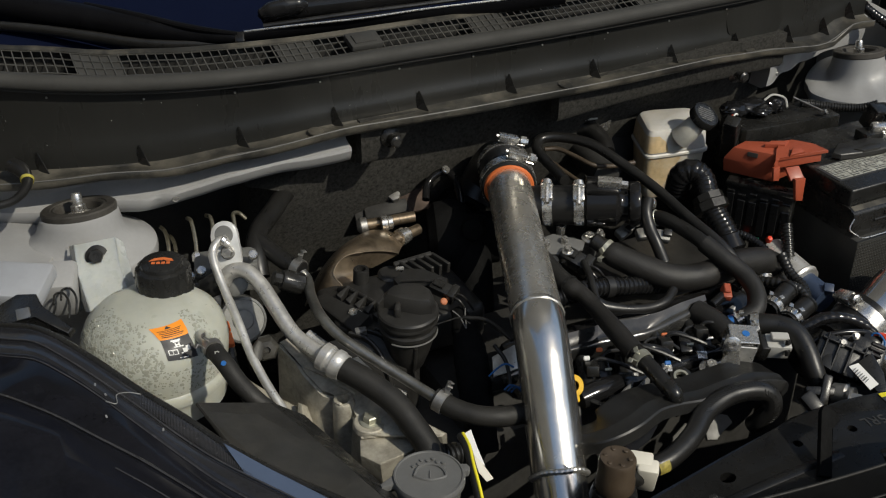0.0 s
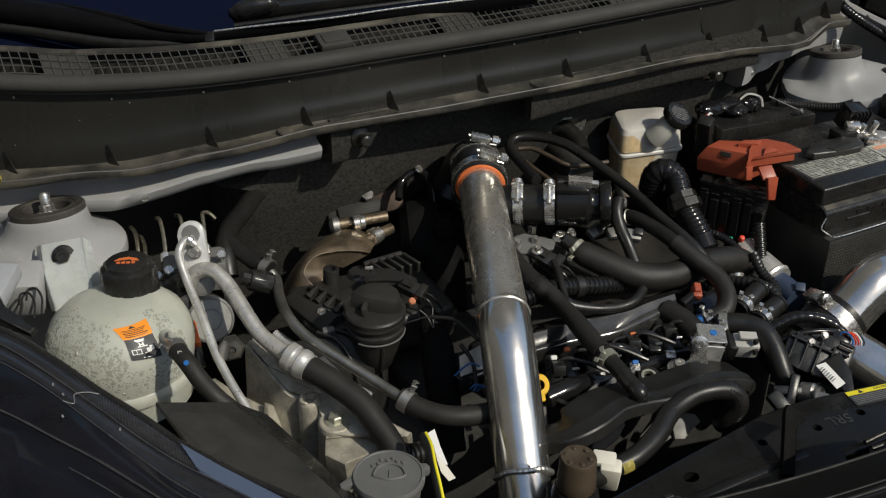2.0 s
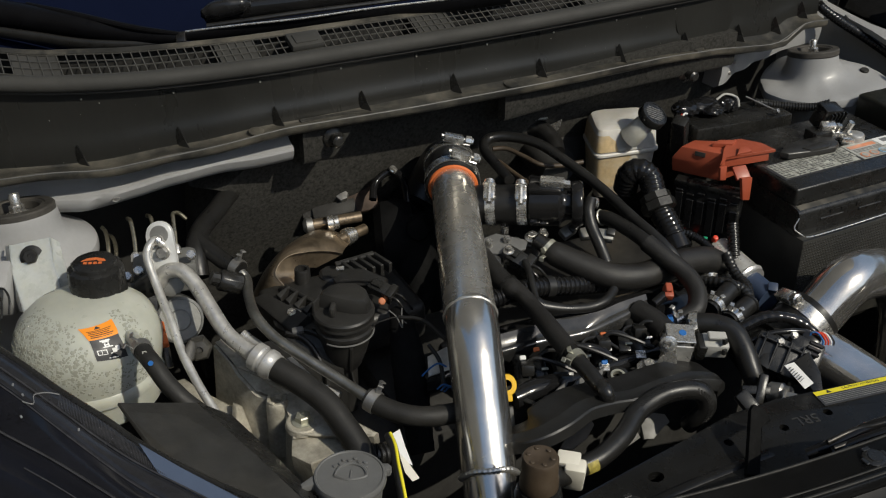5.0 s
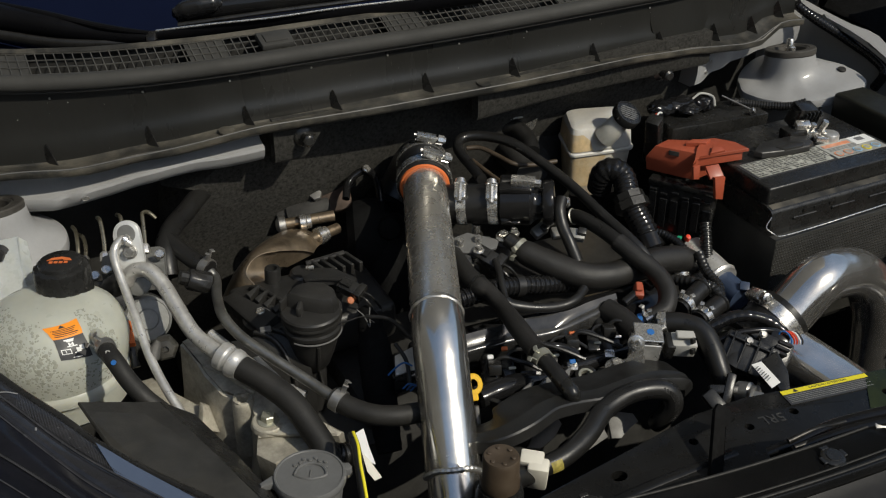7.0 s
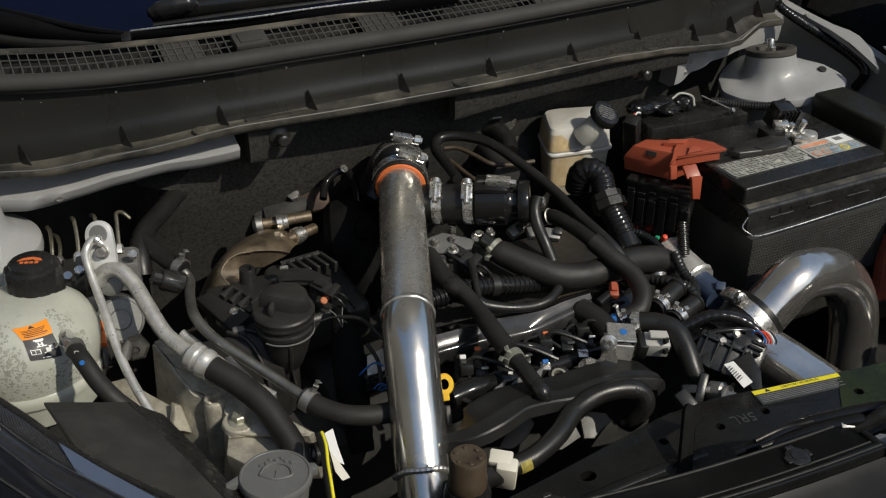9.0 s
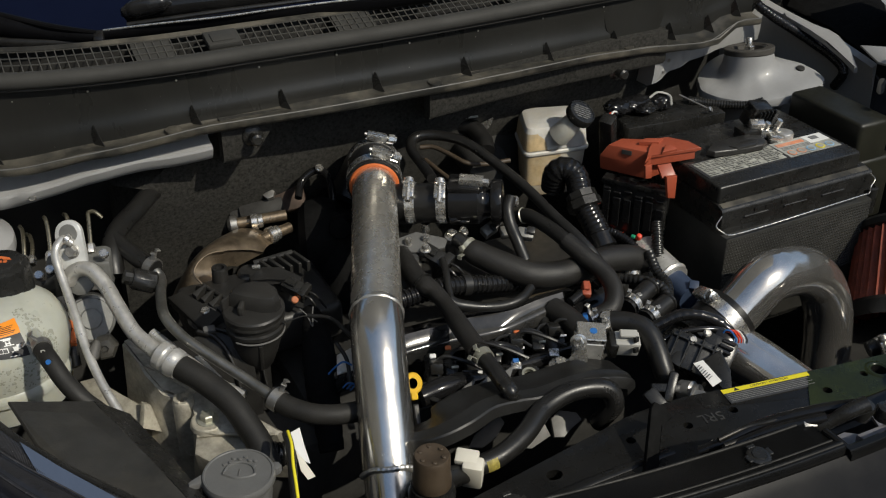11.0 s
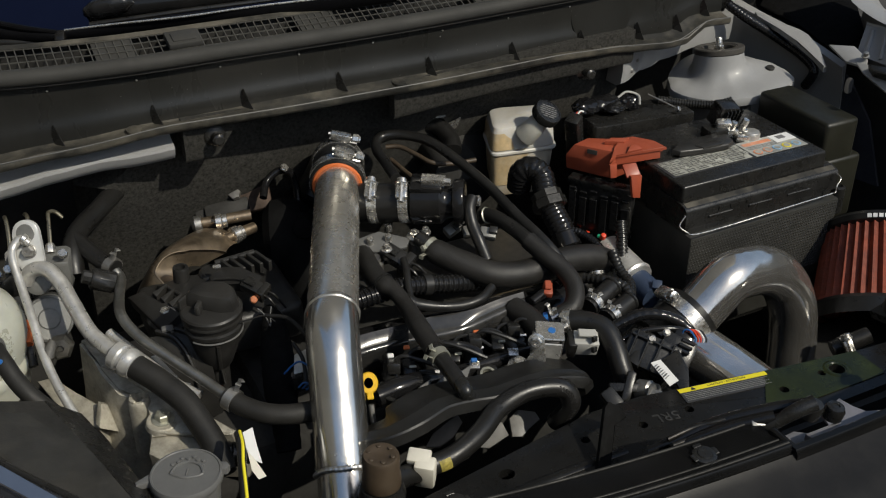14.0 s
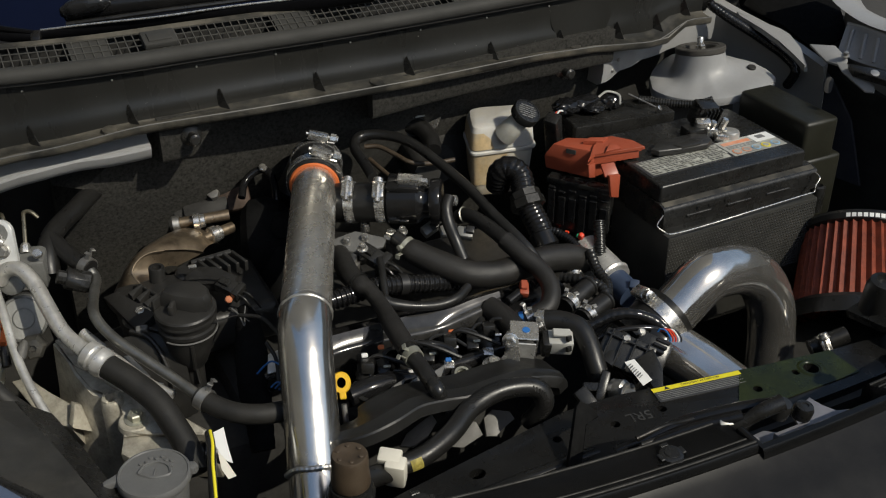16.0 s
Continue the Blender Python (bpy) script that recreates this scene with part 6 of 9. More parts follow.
# ---- branch with the bypass valve ----
V0, V1 = Vector((0.602, 0.986, 0.882)), Vector((0.720, 0.909, 0.893))
vd = (V1 - V0).normalized()
L = (V1 - V0).length
bran = thing("branch_coupler", V0.lerp(V1, 0.3), "black rubber branch coupler with two worm-drive clamps", "coupler")
part("sleeve", lathe(at(V0, vd), [(0.0235, 0.0), (0.0245, 0.012), (0.0245, L * 0.50), (0.023, L * 0.505), (0, L * 0.505)], 40), RUBBER, bran)
part("stub", lathe(at(V0, vd), [(0.0215, -0.010), (0.0215, 0.016)], 40), CHROME, bran)
for f, sc in ((0.185, 4), (0.455, 8)):
    worm_clamp(at(V0 + vd * L * f, vd, (-0.35, -0.45, 1)), 0.0247, 0.012, sc, bran)
valve = thing("bypass_valve", V0.lerp(V1, 0.7), "black bypass valve with a steel adjuster on top", "valve")
part("body", lathe(at(V0, vd), [(0, L * 0.51), (0.0245, L * 0.51), (0.0268, L * 0.525), (0.0268, L * 0.77), (0.0225, L * 0.80), (0.0200, L * 0.83), (0.0200, L * 0.87), (0.0270, L * 0.885), (0.0278, L * 0.90), (0.0278, L * 0.955), (0.0262, L * 0.975), (0.012, L * 0.985), (0, L * 0.985)], 44), PLASTIC_GLOSS, valve)
um = at(V0 + vd * L * 0.64 + Vector((0, 0, 0.024)), (0, -0.1, 1), vd)
part("top_flange", box(um, (0.040, 0.034, 0.010), 0.003), PLASTIC_GLOSS, valve)
part("yoke", box(um @ pose(0.008, -0.002, 0.0085), (0.030, 0.014, 0.010), 0.002), STEEL, valve)
part("adjuster", lathe(um @ pose(0.020, -0.004, 0.0085, 0, 90, 0), [(0, 0), (0.0052, 0), (0.0052, 0.009), (0.004, 0.010), (0, 0.010)], 6), STEEL, valve)
part("nipple", lathe(at(V1 + Vector((0.002, 0, 0.0)), vd), [(0.0045, -0.004), (0.0045, 0.004), (0.0068, 0.005), (0.0068, 0.012), (0.004, 0.014), (0, 0.014)], 14), STEEL, valve)
hose("valve_hose", "thin black hose hanging from the bypass valve", [(0.723, 0.904, 0.900), (0.714, 0.894, 0.891), (0.712, 0.882, 0.876), (0.713, 0.866, 0.861), (0.716, 0.852, 0.842)], 0.0075)
solo("drip_nut", lathe(at((0.632, 0.952, 0.863), (0, 0, -1)), [(0, 0), (0.006, 0), (0.006, 0.010), (0.004, 0.012), (0, 0.012)], 6), STEEL, "small steel nut under the branch coupler", "nut")

# ---- hoses behind and right of the valve ----
hose("long_vacuum_hose", "long black hose arching over the engine", [(0.664, 0.998, 0.897), (0.672, 1.045, 0.895), (0.675, 1.085, 0.900), (0.690, 1.101, 0.906), (0.716, 1.090, 0.908), (0.740, 1.058, 0.907), (0.756, 1.017, 0.897), (0.771, 0.955, 0.883), (0.778, 0.890, 0.869), (0.785, 0.848, 0.859), (0.792, 0.823, 0.847), (0.800, 0.808, 0.829)], 0.0068)
hose("thin_vacuum_hose", "thin olive-black hose under the long hose", [(0.694, 1.097, 0.892), (0.711, 1.089, 0.892), (0.724, 1.066, 0.888), (0.737, 1.043, 0.883), (0.765, 1.039, 0.877), (0.798, 1.035, 0.877)], 0.0032, BROWN_RUBBER)
hose("thin_vacuum_hose", "thin olive-black hose under the long hose", [(0.693, 1.078, 0.882), (0.698, 1.046, 0.878), (0.702, 1.017, 0.876)], 0.0032, BROWN_RUBBER)
bh = [(0.752, 1.165, 0.882), (0.774, 1.156, 0.886), (0.794, 1.140, 0.885), (0.801, 1.116, 0.874), (0.794, 1.094, 0.866)]
bho = hose("booster_hose", "black brake-booster hose with pale lettering", bh, 0.0125)
bars(at((0.778, 1.143, 0.899), (-0.35, -0.6, 0.7), (0.85, -0.35, 0.1)), [(-0.028, 0.026, 0.0, 0.0045)], LABEL_SILVER, bho)
part("clip", box(on_line(bh, 0.04), (0.012, 0.028, 0.006), 0.001, 1), STEEL_DULL, bho)
boo = thing("brake_booster", (0.796, 1.153, 0.858), "dull black brake booster against the bulkhead", "brake booster")
part("shell", lathe(at((0.827, 1.162, 0.816), (-0.25, -0.9, 0.25)), [(0.085, -0.04), (0.085, -0.01), (0.075, 0.0), (0.05, 0.008), (0.03, 0.03), (0, 0.03)], 44), DARK, boo)
part("bracket", sheet([(0.806, 1.140, 0.886), (0.827, 1.136, 0.894), (0.815, 1.124, 0.888), (0.807, 1.125, 0.883)], 0.002), STEEL, boo)
part("cylinder", lathe(at((0.783, 1.128, 0.849), (-0.2, -0.9, 0.1)), [(0, 0.08), (0.018, 0.08), (0.02, 0.0), (0.02, -0.04)], 20), DARK, boo)

s2 = [(0.748, 0.928, 0.854), (0.756, 0.916, 0.861), (0.765, 0.885, 0.860), (0.771, 0.850, 0.856), (0.781, 0.822, 0.846), (0.791, 0.797, 0.836), (0.790, 0.772, 0.826), (0.775, 0.753, 0.816), (0.750, 0.749, 0.810), (0.737, 0.753, 0.807)]
s2o = hose("sleeved_hose", "black coolant hose in a foam sleeve with a spring clamp", s2, 0.0092)
part("foam_sleeve", sweep(s2[3:9], 0.0112, seg=18), FOAM, s2o)
spring_clamp(on_line(s2, 0.955), 0.0096, 0.009, 40, s2o)
part("blue_collar", lathe(on_line(s2, 0.985), [(0.0094, -0.002), (0.0105, -0.002), (0.0105, 0.003), (0.0094, 0.003)], 18), BLUE_SMALL, s2o)
part("wire_tie", lathe(on_line(s2, 0.05), [(0.0095, -0.001), (0.0108, 0), (0.0095, 0.001)], 18), BRASS, s2o)
tk = [(0.659, 0.901, 0.854), (0.668, 0.885, 0.847), (0.691, 0.858, 0.838), (0.715, 0.836, 0.831), (0.748, 0.829, 0.826), (0.783, 0.832, 0.824), (0.825, 0.841, 0.819), (0.865, 0.846, 0.808), (0.887, 0.847, 0.796)]
tko = hose("thick_hose", "thick foam-covered black breather hose", tk, [0.0105, 0.0152, 0.0162, 0.0162, 0.0162, 0.0162, 0.0165, 0.0170, 0.0165], FOAM)
spring_clamp(on_line(tk, 0.035), 0.0112, 0.010, 80, tko, BRASS)
part("nozzle", cyl(at(tk[0], Vector(tk[1]) - Vector(tk[0])) @ pose(0, 0, -0.014), 0.0098, 0.02, 0.002), PLASTIC, tko)
rb = [(0.524, 0.846, 0.836), (0.561, 0.848, 0.837), (0.600, 0.850, 0.837), (0.637, 0.851, 0.830), (0.671, 0.849, 0.823), (0.717, 0.851, 0.812)]
rbo = hose("ribbed_hose", "glossy black corrugated hose", rb, 0.0118, PLASTIC_GLOSS, seg=20, rib=0.0016, pitch=0.0062)
part("cuff", lathe(on_line(rb, 0.57), [(0.0118, -0.005), (0.0132, -0.005), (0.0132, 0.005), (0.0118, 0.005)], 24), RUBBER, rbo)
f1 = [(0.584, 0.921, 0.848), (0.577, 0.870, 0.850), (0.581, 0.845, 0.848), (0.586, 0.829, 0.847), (0.588, 0.805, 0.842), (0.583, 0.758, 0.842), (0.581, 0.719, 0.840)]
f2 = [(0.581, 0.725, 0.841), (0.581, 0.703, 0.839), (0.582, 0.682, 0.836), (0.583, 0.663, 0.832)]
fo = hose("foam_hose", "black foam-wrapped vapour hose crossing the engine", f1, [0.0125, 0.0125, 0.0120, 0.0092, 0.0095, 0.0112, 0.0108], FOAM)
part("end_hose", sweep(f2, 0.0088, seg=18), RUBBER, fo)
part("elbow", sweep([(0.583, 0.666, 0.833), (0.583, 0.655, 0.832), (0.585, 0.653, 0.825), (0.592, 0.660, 0.803)], 0.0085, seg=16), PLASTIC, fo)
spring_clamp(on_line(f2, 0.32), 0.0092, 0.009, 70, fo, BRASS)
part("cable_tie", lathe(on_line(f1, 0.36), [(0.0125, -0.0015), (0.0135, -0.0015), (0.0135, 0.0015), (0.0125, 0.0015)], 18), PLASTIC, fo)
hose("small_hose", "small black hose under the foam hose", [(0.595, 0.814, 0.842), (0.604, 0.807, 0.838), (0.629, 0.798, 0.833), (0.656, 0.795, 0.829), (0.679, 0.797, 0.830), (0.701, 0.812, 0.830)], [0.0075, 0.0070, 0.0055, 0.0055, 0.0055, 0.0055])
hose("black_lead", "thin black lead near the loom", [(0.620, 0.881, 0.853), (0.615, 0.862, 0.850), (0.608, 0.844, 0.847), (0.601, 0.822, 0.839)], 0.0042, RUBBER, "cable", "thin black leads")

# ---- inlet manifold: glossy rail, injectors, duct ----
man = thing("inlet_manifold", (0.66, 0.75, 0.70), "glossy black plastic inlet manifold", "manifold")
r0, r1, r2 = Vector((0.447, 0.799, 0.806)), Vector((0.634, 0.794, 0.811)), Vector((0.734, 0.787, 0.817))
rail_back = curve_points([(0.455, 0.796, 0.823), (0.488, 0.803, 0.823), (0.536, 0.803, 0.823), (0.584, 0.801, 0.823), (0.613, 0.801, 0.823), (0.640, 0.796, 0.823), (0.667, 0.791, 0.824), (0.698, 0.793, 0.826), (0.733, 0.794, 0.826)], 6)[0]
rail_front = curve_points([(0.442, 0.777, 0.811), (0.469, 0.776, 0.811), (0.524, 0.785, 0.811), (0.562, 0.785, 0.811), (0.589, 0.783, 0.811), (0.619, 0.778, 0.811), (0.650, 0.775, 0.812), (0.690, 0.779, 0.815), (0.731, 0.783, 0.818)], 6)[0]
rows = []
for p, q in zip(rail_back, rail_front):
    s_ = q - p
    c = q + Vector((0, 0.0055, -0.0045))
    nose = [c + Vector((0, -0.0055 * math.sin(radians(a)), 0.0055 * math.cos(radians(a)))) for a in (0, 18, 36, 54, 72, 90)]
    rows.append([p - Vector((0, 0, 0.022)), p - Vector((0, 0, 0.003)), p + s_ * 0.05, p + s_ * 0.25 - Vector((0, 0, 0.0006)), p + s_ * 0.5 - Vector((0, 0, 0.0010))] + nose + [q - Vector((0, 0, 0.014)), q - s_ * 0.2 - Vector((0, 0, 0.026))])
part("rail", loft(rows, closed=True, cap=True), RAIL, man, "glossy black rail")
part("plenum", box(at(Vector((0.630, 0.786, 0.806)) + Vector((0.02, 0.03, -0.03)), (0, -0.1, 1), r2 - r0), (0.33, 0.06, 0.05), 0.012), PLASTIC_GLOSS, man)
part("rail_plate", sheet([(0.452, 0.796, 0.826), (0.492, 0.806, 0.827), (0.478, 0.778, 0.816), (0.444, 0.777, 0.815)], 0.002, 0.0006), ALU, man, "bright plate on the rail's end")
fr0, fr1 = Vector((0.511, 0.726, 0.792)), Vector((0.714, 0.738, 0.786))
part("fuel_rail", sweep([fr0, fr0.lerp(fr1, 0.3), fr0.lerp(fr1, 0.7), fr1], 0.0085, seg=18), PLASTIC_GLOSS, man)
for k in range(4):
    p = fr0.lerp(fr1, 0.12 + 0.25 * k)
    inj = part("injector", lathe(at(p, (0.25, 0.75, 0.25)), [(0, 0.05), (0.007, 0.05), (0.0075, 0.03), (0.010, 0.028), (0.010, 0.006), (0.008, 0.0), (0, 0.0)], 16), PLASTIC, man)
    part("plug", box(at(p + Vector((0.010, 0.018, 0.022)), (0.1, 0.3, 1), (0.9, -0.4, 0)), (0.014, 0.022, 0.012), 0.0015), PLASTIC, inj)
    part("clip", box(at(p + Vector((-0.002, -0.004, 0.007)), (-0.1, -0.5, 0.9), (0.9, -0.4, 0)), (0.012, 0.010, 0.003), 0.0006, 1), STEEL, inj)
    part("lead", sweep([p + Vector((0.012, 0.024, 0.022)), p + Vector((0.022, 0.02, 0.030)), p + Vector((0.040, 0.006, 0.026)), p + Vector((0.060, -0.008, 0.016))], 0.0024, seg=8), RUBBER, inj)
part("spill_pipe", sweep([(0.609, 0.752, 0.817), (0.628, 0.747, 0.813), (0.640, 0.737, 0.809), (0.641, 0.726, 0.802)], 0.0045, seg=12), PLASTIC_GLOSS, man)
part("steel_clip", box(at((0.575, 0.719, 0.810), (-0.2, -0.7, 0.6), (0.9, -0.4, 0)), (0.022, 0.010, 0.006), 0.001), PLASTIC, man)
part("port", lathe(at((0.644, 0.715, 0.791), (-0.1, -0.3, 1)), [(0.0125, -0.02), (0.0125, 0.0), (0.011, 0.001), (0.0065, 0.001), (0.006, -0.006), (0, -0.006)], 24), PLASTIC, man)
part("brass_insert", lathe(at((0.643, 0.714, 0.791), (-0.1, -0.3, 1)), [(0.0085, 0.0), (0.0085, 0.0015), (0.0058, 0.0015), (0.0055, -0.004)], 20), BRASS, man)
bolt((0.680, 0.710, 0.792), (-0.1, -0.2, 1), 0.0072, 0.0085, STEEL, man, washer=1.75)
ld = [(0.478, 0.675, 0.790), (0.494, 0.655, 0.810), (0.519, 0.654, 0.818), (0.553, 0.665, 0.817), (0.590, 0.669, 0.811), (0.621, 0.668, 0.807), (0.657, 0.669, 0.807), (0.696, 0.672, 0.801), (0.729, 0.668, 0.790), (0.740, 0.664, 0.772)]

DUCTING = mat("satin_black_duct", (0.0110, 0.0109, 0.0104), 0.38, var=0.25, bump=0.2, dust=0.08, dust_col=(0.06, 0.056, 0.05))


def ribbon(pts, widths, prof, res=6):
    """A moulded strip along the points: prof gives (across, up) pairs of its section."""
    line = curve_points(pts, res)[0]
    rows = []
    for i, p in enumerate(line):
        d = (line[min(i + 1, len(line) - 1)] - line[max(i - 1, 0)]).normalized()
        s_ = d.cross(Vector((0.0, 0.25, 1.0))).normalized()
        u = s_.cross(d)
        f = i / (len(line) - 1) * (len(widths) - 1)
        k = min(int(f), len(widths) - 2)
        w = widths[k] + (widths[k + 1] - widths[k]) * (f - k)
        rows.append([p + s_ * w * x + u * y for x, y in prof])
    return loft(rows, closed=True, cap=True)


DUCT = [(-1, -0.006), (-1, 0.004), (-0.94, 0.0046), (-0.84, 0.0046), (-0.72, 0.0040), (0.20, 0.0032), (0.30, 0.0038), (0.40, 0.0036), (0.48, 0.0020), (0.86, 0.0010), (0.95, 0.0008), (1.0, -0.0010), (1.0, -0.012), (0.4, -0.018), (-0.6, -0.016)]
part("lower_duct", ribbon([Vector(p) + Vector((0.0, 0.0, 0.006)) for p in ld], [0.016, 0.026, 0.027, 0.026, 0.026, 0.026, 0.025, 0.026, 0.022, 0.012], DUCT), DUCTING, man, "satin black ribbed duct")
for k in range(5):
    p = Vector((0.517, 0.711, 0.804)) + Vector((0.022 * k, 0.004 * k, -0.004 * k))
    part("runner_fin", box(at(p, (-0.2, -0.2, 1), (0.55, -0.8, 0)), (0.05, 0.005, 0.012), 0.001, 1), PLASTIC, man)
part("dip_tube", sweep([(0.512, 0.715, 0.805), (0.536, 0.716, 0.807), (0.560, 0.717, 0.806), (0.587, 0.714, 0.802), (0.619, 0.720, 0.795)], [0.011, 0.012, 0.0115, 0.009, 0.008], seg=18), PLASTIC_GLOSS, man)
for k in range(3):
    f = 0.2 + 0.3 * k
    q = Vector((0.508, 0.681, 0.810)).lerp(Vector((0.592, 0.693, 0.804)), f)
    part("leaf_rib", sheet([q, q + Vector((0.030, 0.012, 0.010)), q + Vector((0.046, 0.020, 0.008)), q + Vector((0.030, 0.004, -0.002)), q + Vector((0.006, -0.006, -0.008))], 0.003, 0.0008), PLASTIC_GREY, man)
for k in range(6):
    q = Vector((0.565, 0.750, 0.800)).lerp(Vector((0.703, 0.751, 0.797)), k / 5)
    w = part("sensor_plug", box(at(q, (-0.2, -0.4 + 0.1 * (k % 2), 0.9), (0.9, -0.3 - 0.1 * (k % 3), 0)), (0.014, 0.020, 0.012), 0.002), PLASTIC_GLOSS if k % 2 else PLASTIC, man)
    part("sensor_clip", box(at(q + Vector((0.002, -0.006, 0.006)), (-0.2, -0.6, 0.8), (0.9, -0.3, 0)), (0.008, 0.003, 0.002), 0.0004, 1), STEEL if k % 2 else BRASS, w)
    hose("black_lead", "thin black lead near the loom", [q + Vector((0.0, 0.008, 0.004)), q + Vector((0.012, 0.014, 0.012)), q + Vector((0.030, 0.010, 0.010)), q + Vector((0.050, -0.004, -0.004))], 0.0021, RUBBER, "cable", "thin black leads", seg=8)
for k, (mt, q) in enumerate(((SILICONE_ORANGE, (0.571, 0.769, 0.814)), (SILICONE_ORANGE, (0.655, 0.764, 0.811)), (BLUE_SMALL, (0.632, 0.726, 0.805)), (LABEL_WHITE, (0.547, 0.758, 0.818)))):
    solo("coloured_clip", box(at(q, (-0.3, -0.6, 0.7), (0.9, -0.3, 0)), (0.007, 0.005, 0.004), 0.001, 1), mt, "tiny coloured clip among the leads", "clip", "coloured clips")
dip = thing("dipstick", (0.505, 0.713, 0.827), "yellow plastic dipstick ring", "dipstick")
dm = at((0.503, 0.714, 0.827), (-0.30, -0.72, 0.62), (0.15, 0.55, 0.6))
bm = lathe(dm @ pose(0, 0, -0.0025), [(0.0055, 0), (0.0105, 0), (0.0115, 0.0025), (0.0105, 0.005), (0.0055, 0.005), (0.0055, 0)], 28, squash=0.85)
box(dm @ pose(-0.013, 0.0, 0), (0.008, 0.007, 0.005), 0.001, 1, bm)
part("ring", bm, YELLOW, dip)
part("stem", sweep([dm @ Vector((-0.022, 0, 0)), dm @ Vector((-0.06, 0.0, -0.01))], 0.003, seg=10), STEEL_DULL, dip)

# ---- radiator hose, brown cap, white block ----
rh = [(0.487, 0.595, 0.803), (0.517, 0.603, 0.798), (0.546, 0.604, 0.801), (0.580, 0.616, 0.806), (0.613, 0.636, 0.811), (0.645, 0.642, 0.815), (0.674, 0.639, 0.814), (0.692, 0.633, 0.807), (0.695, 0.628, 0.792), (0.687, 0.633, 0.774), (0.685, 0.640, 0.763)]
rho = hose("radiator_hose", "black fabric-braided radiator hose with a yellow paint mark", rh, [0.0100, 0.0100, 0.0102, 0.0104, 0.0104, 0.0104, 0.0104, 0.0104, 0.0104, 0.0100, 0.0098], RUBBER, seg=22)
part("paint_mark", lathe(on_line(rh, 0.185), [(0.0102, -0.007), (0.0105, -0.006), (0.0105, 0.004), (0.0102, 0.005)], 20, arc=0.22), mat("worn_yellow_paint", (0.34, 0.28, 0.06), 0.6, var=0.4, bump=0.3, scale=200, dust=0.5, dust_col=(0.05, 0.045, 0.03)), rho)
bm = bmesh.new()
line, us = curve_points(rh, 8)
line, us = resample(line, us, 0.0032)
for a, b in zip(line[40:], line[41:-6]):
    m = at(a, b - a)
    for s in (15, 105, 195, 285):
        box(m @ pose(0, 0, 0, 0, 0, s) @ pose(0.0103, 0, 0, 35, 0, 0), (0.0006, 0.0065, 0.0013), 0, 1, bm)
tagged(part("braid", bm, RUBBER, rho), kind="stuff")
BC = Vector((0.455, 0.571, 0.864))
rc = thing("bleed_cap", BC - Vector((0, 0, 0.045)), "dusty brown radiator bleed cap", "cap")
bm = lathe(at(BC), [(0, -0.001), (0.0095, -0.001), (0.011, 0.0), (0.0155, 0.0), (0.0168, -0.0025), (0.0168, -0.022), (0.0178, -0.024), (0.0178, -0.034), (0.016, -0.036), (0, -0.036)], 36)
part("body", bm, BROWN_RUBBER, rc)
for k in range(6):
    a = math.tau * k / 6 + 0.3
    part("nub", cyl(at(BC + Vector((0.0112 * math.cos(a), 0.0112 * math.sin(a), -0.0006))), 0.0022, 0.0016, 0.0005, 10), BROWN_RUBBER, rc)
part("collar", lathe(at(BC), [(0.020, -0.07), (0.022, -0.045), (0.0195, -0.036), (0, -0.036)], 28), PLASTIC, rc)
part("pipe_stub", sweep([BC + Vector((0.006, 0.012, -0.048)), Vector((0.502, 0.599, 0.800))], 0.0105, seg=18), RUBBER, rc)
wb = solo("white_clip_block", box(at((0.509, 0.594, 0.802), (-0.10, -0.25, 1), (0.80, -0.60, 0)), (0.0205, 0.016, 0.034), 0.003), WHITE_PLASTIC, "off-white plastic clip block on the radiator hose", "clip")
part("jaw", box(at((0.506, 0.600, 0.817), (-0.10, -0.25, 1), (0.80, -0.60, 0)), (0.0225, 0.016, 0.008), 0.002), WHITE_PLASTIC, wb)

FAN = mat("grey_fan_plastic", (0.115, 0.112, 0.105), 0.5, var=0.2, bump=0.15, dust=0.3, dust_col=(0.06, 0.056, 0.05))
radfan = thing("radiator_fan", (0.66, 0.67, 0.70), "grey plastic radiator fan blades below the hose", "fan")
part("blade", sheet([(0.553, 0.684, 0.745), (0.567, 0.695, 0.750), (0.599, 0.701, 0.760), (0.601, 0.692, 0.755), (0.587, 0.685, 0.745), (0.569, 0.682, 0.740)], 0.004, 0.001, up=(0, -0.3, 1)), FAN, radfan)
part("blade", sheet([(0.612, 0.679, 0.745), (0.629, 0.682, 0.755), (0.639, 0.673, 0.755), (0.643, 0.664, 0.742), (0.618, 0.662, 0.735), (0.603, 0.668, 0.738)], 0.004, 0.001, up=(0, -0.3, 1)), FAN, radfan)
part("blade", sheet([(0.651, 0.678, 0.752), (0.663, 0.680, 0.758), (0.682, 0.675, 0.752), (0.685, 0.668, 0.745), (0.668, 0.665, 0.742), (0.658, 0.659, 0.738), (0.646, 0.662, 0.740)], 0.004, 0.001, up=(0, -0.3, 1)), FAN, radfan)


# ---- brake fluid reservoir ----
res = thing("brake_fluid_reservoir", (0.885, 1.07, 0.79), "aged white brake fluid reservoir half full of amber fluid", "reservoir")


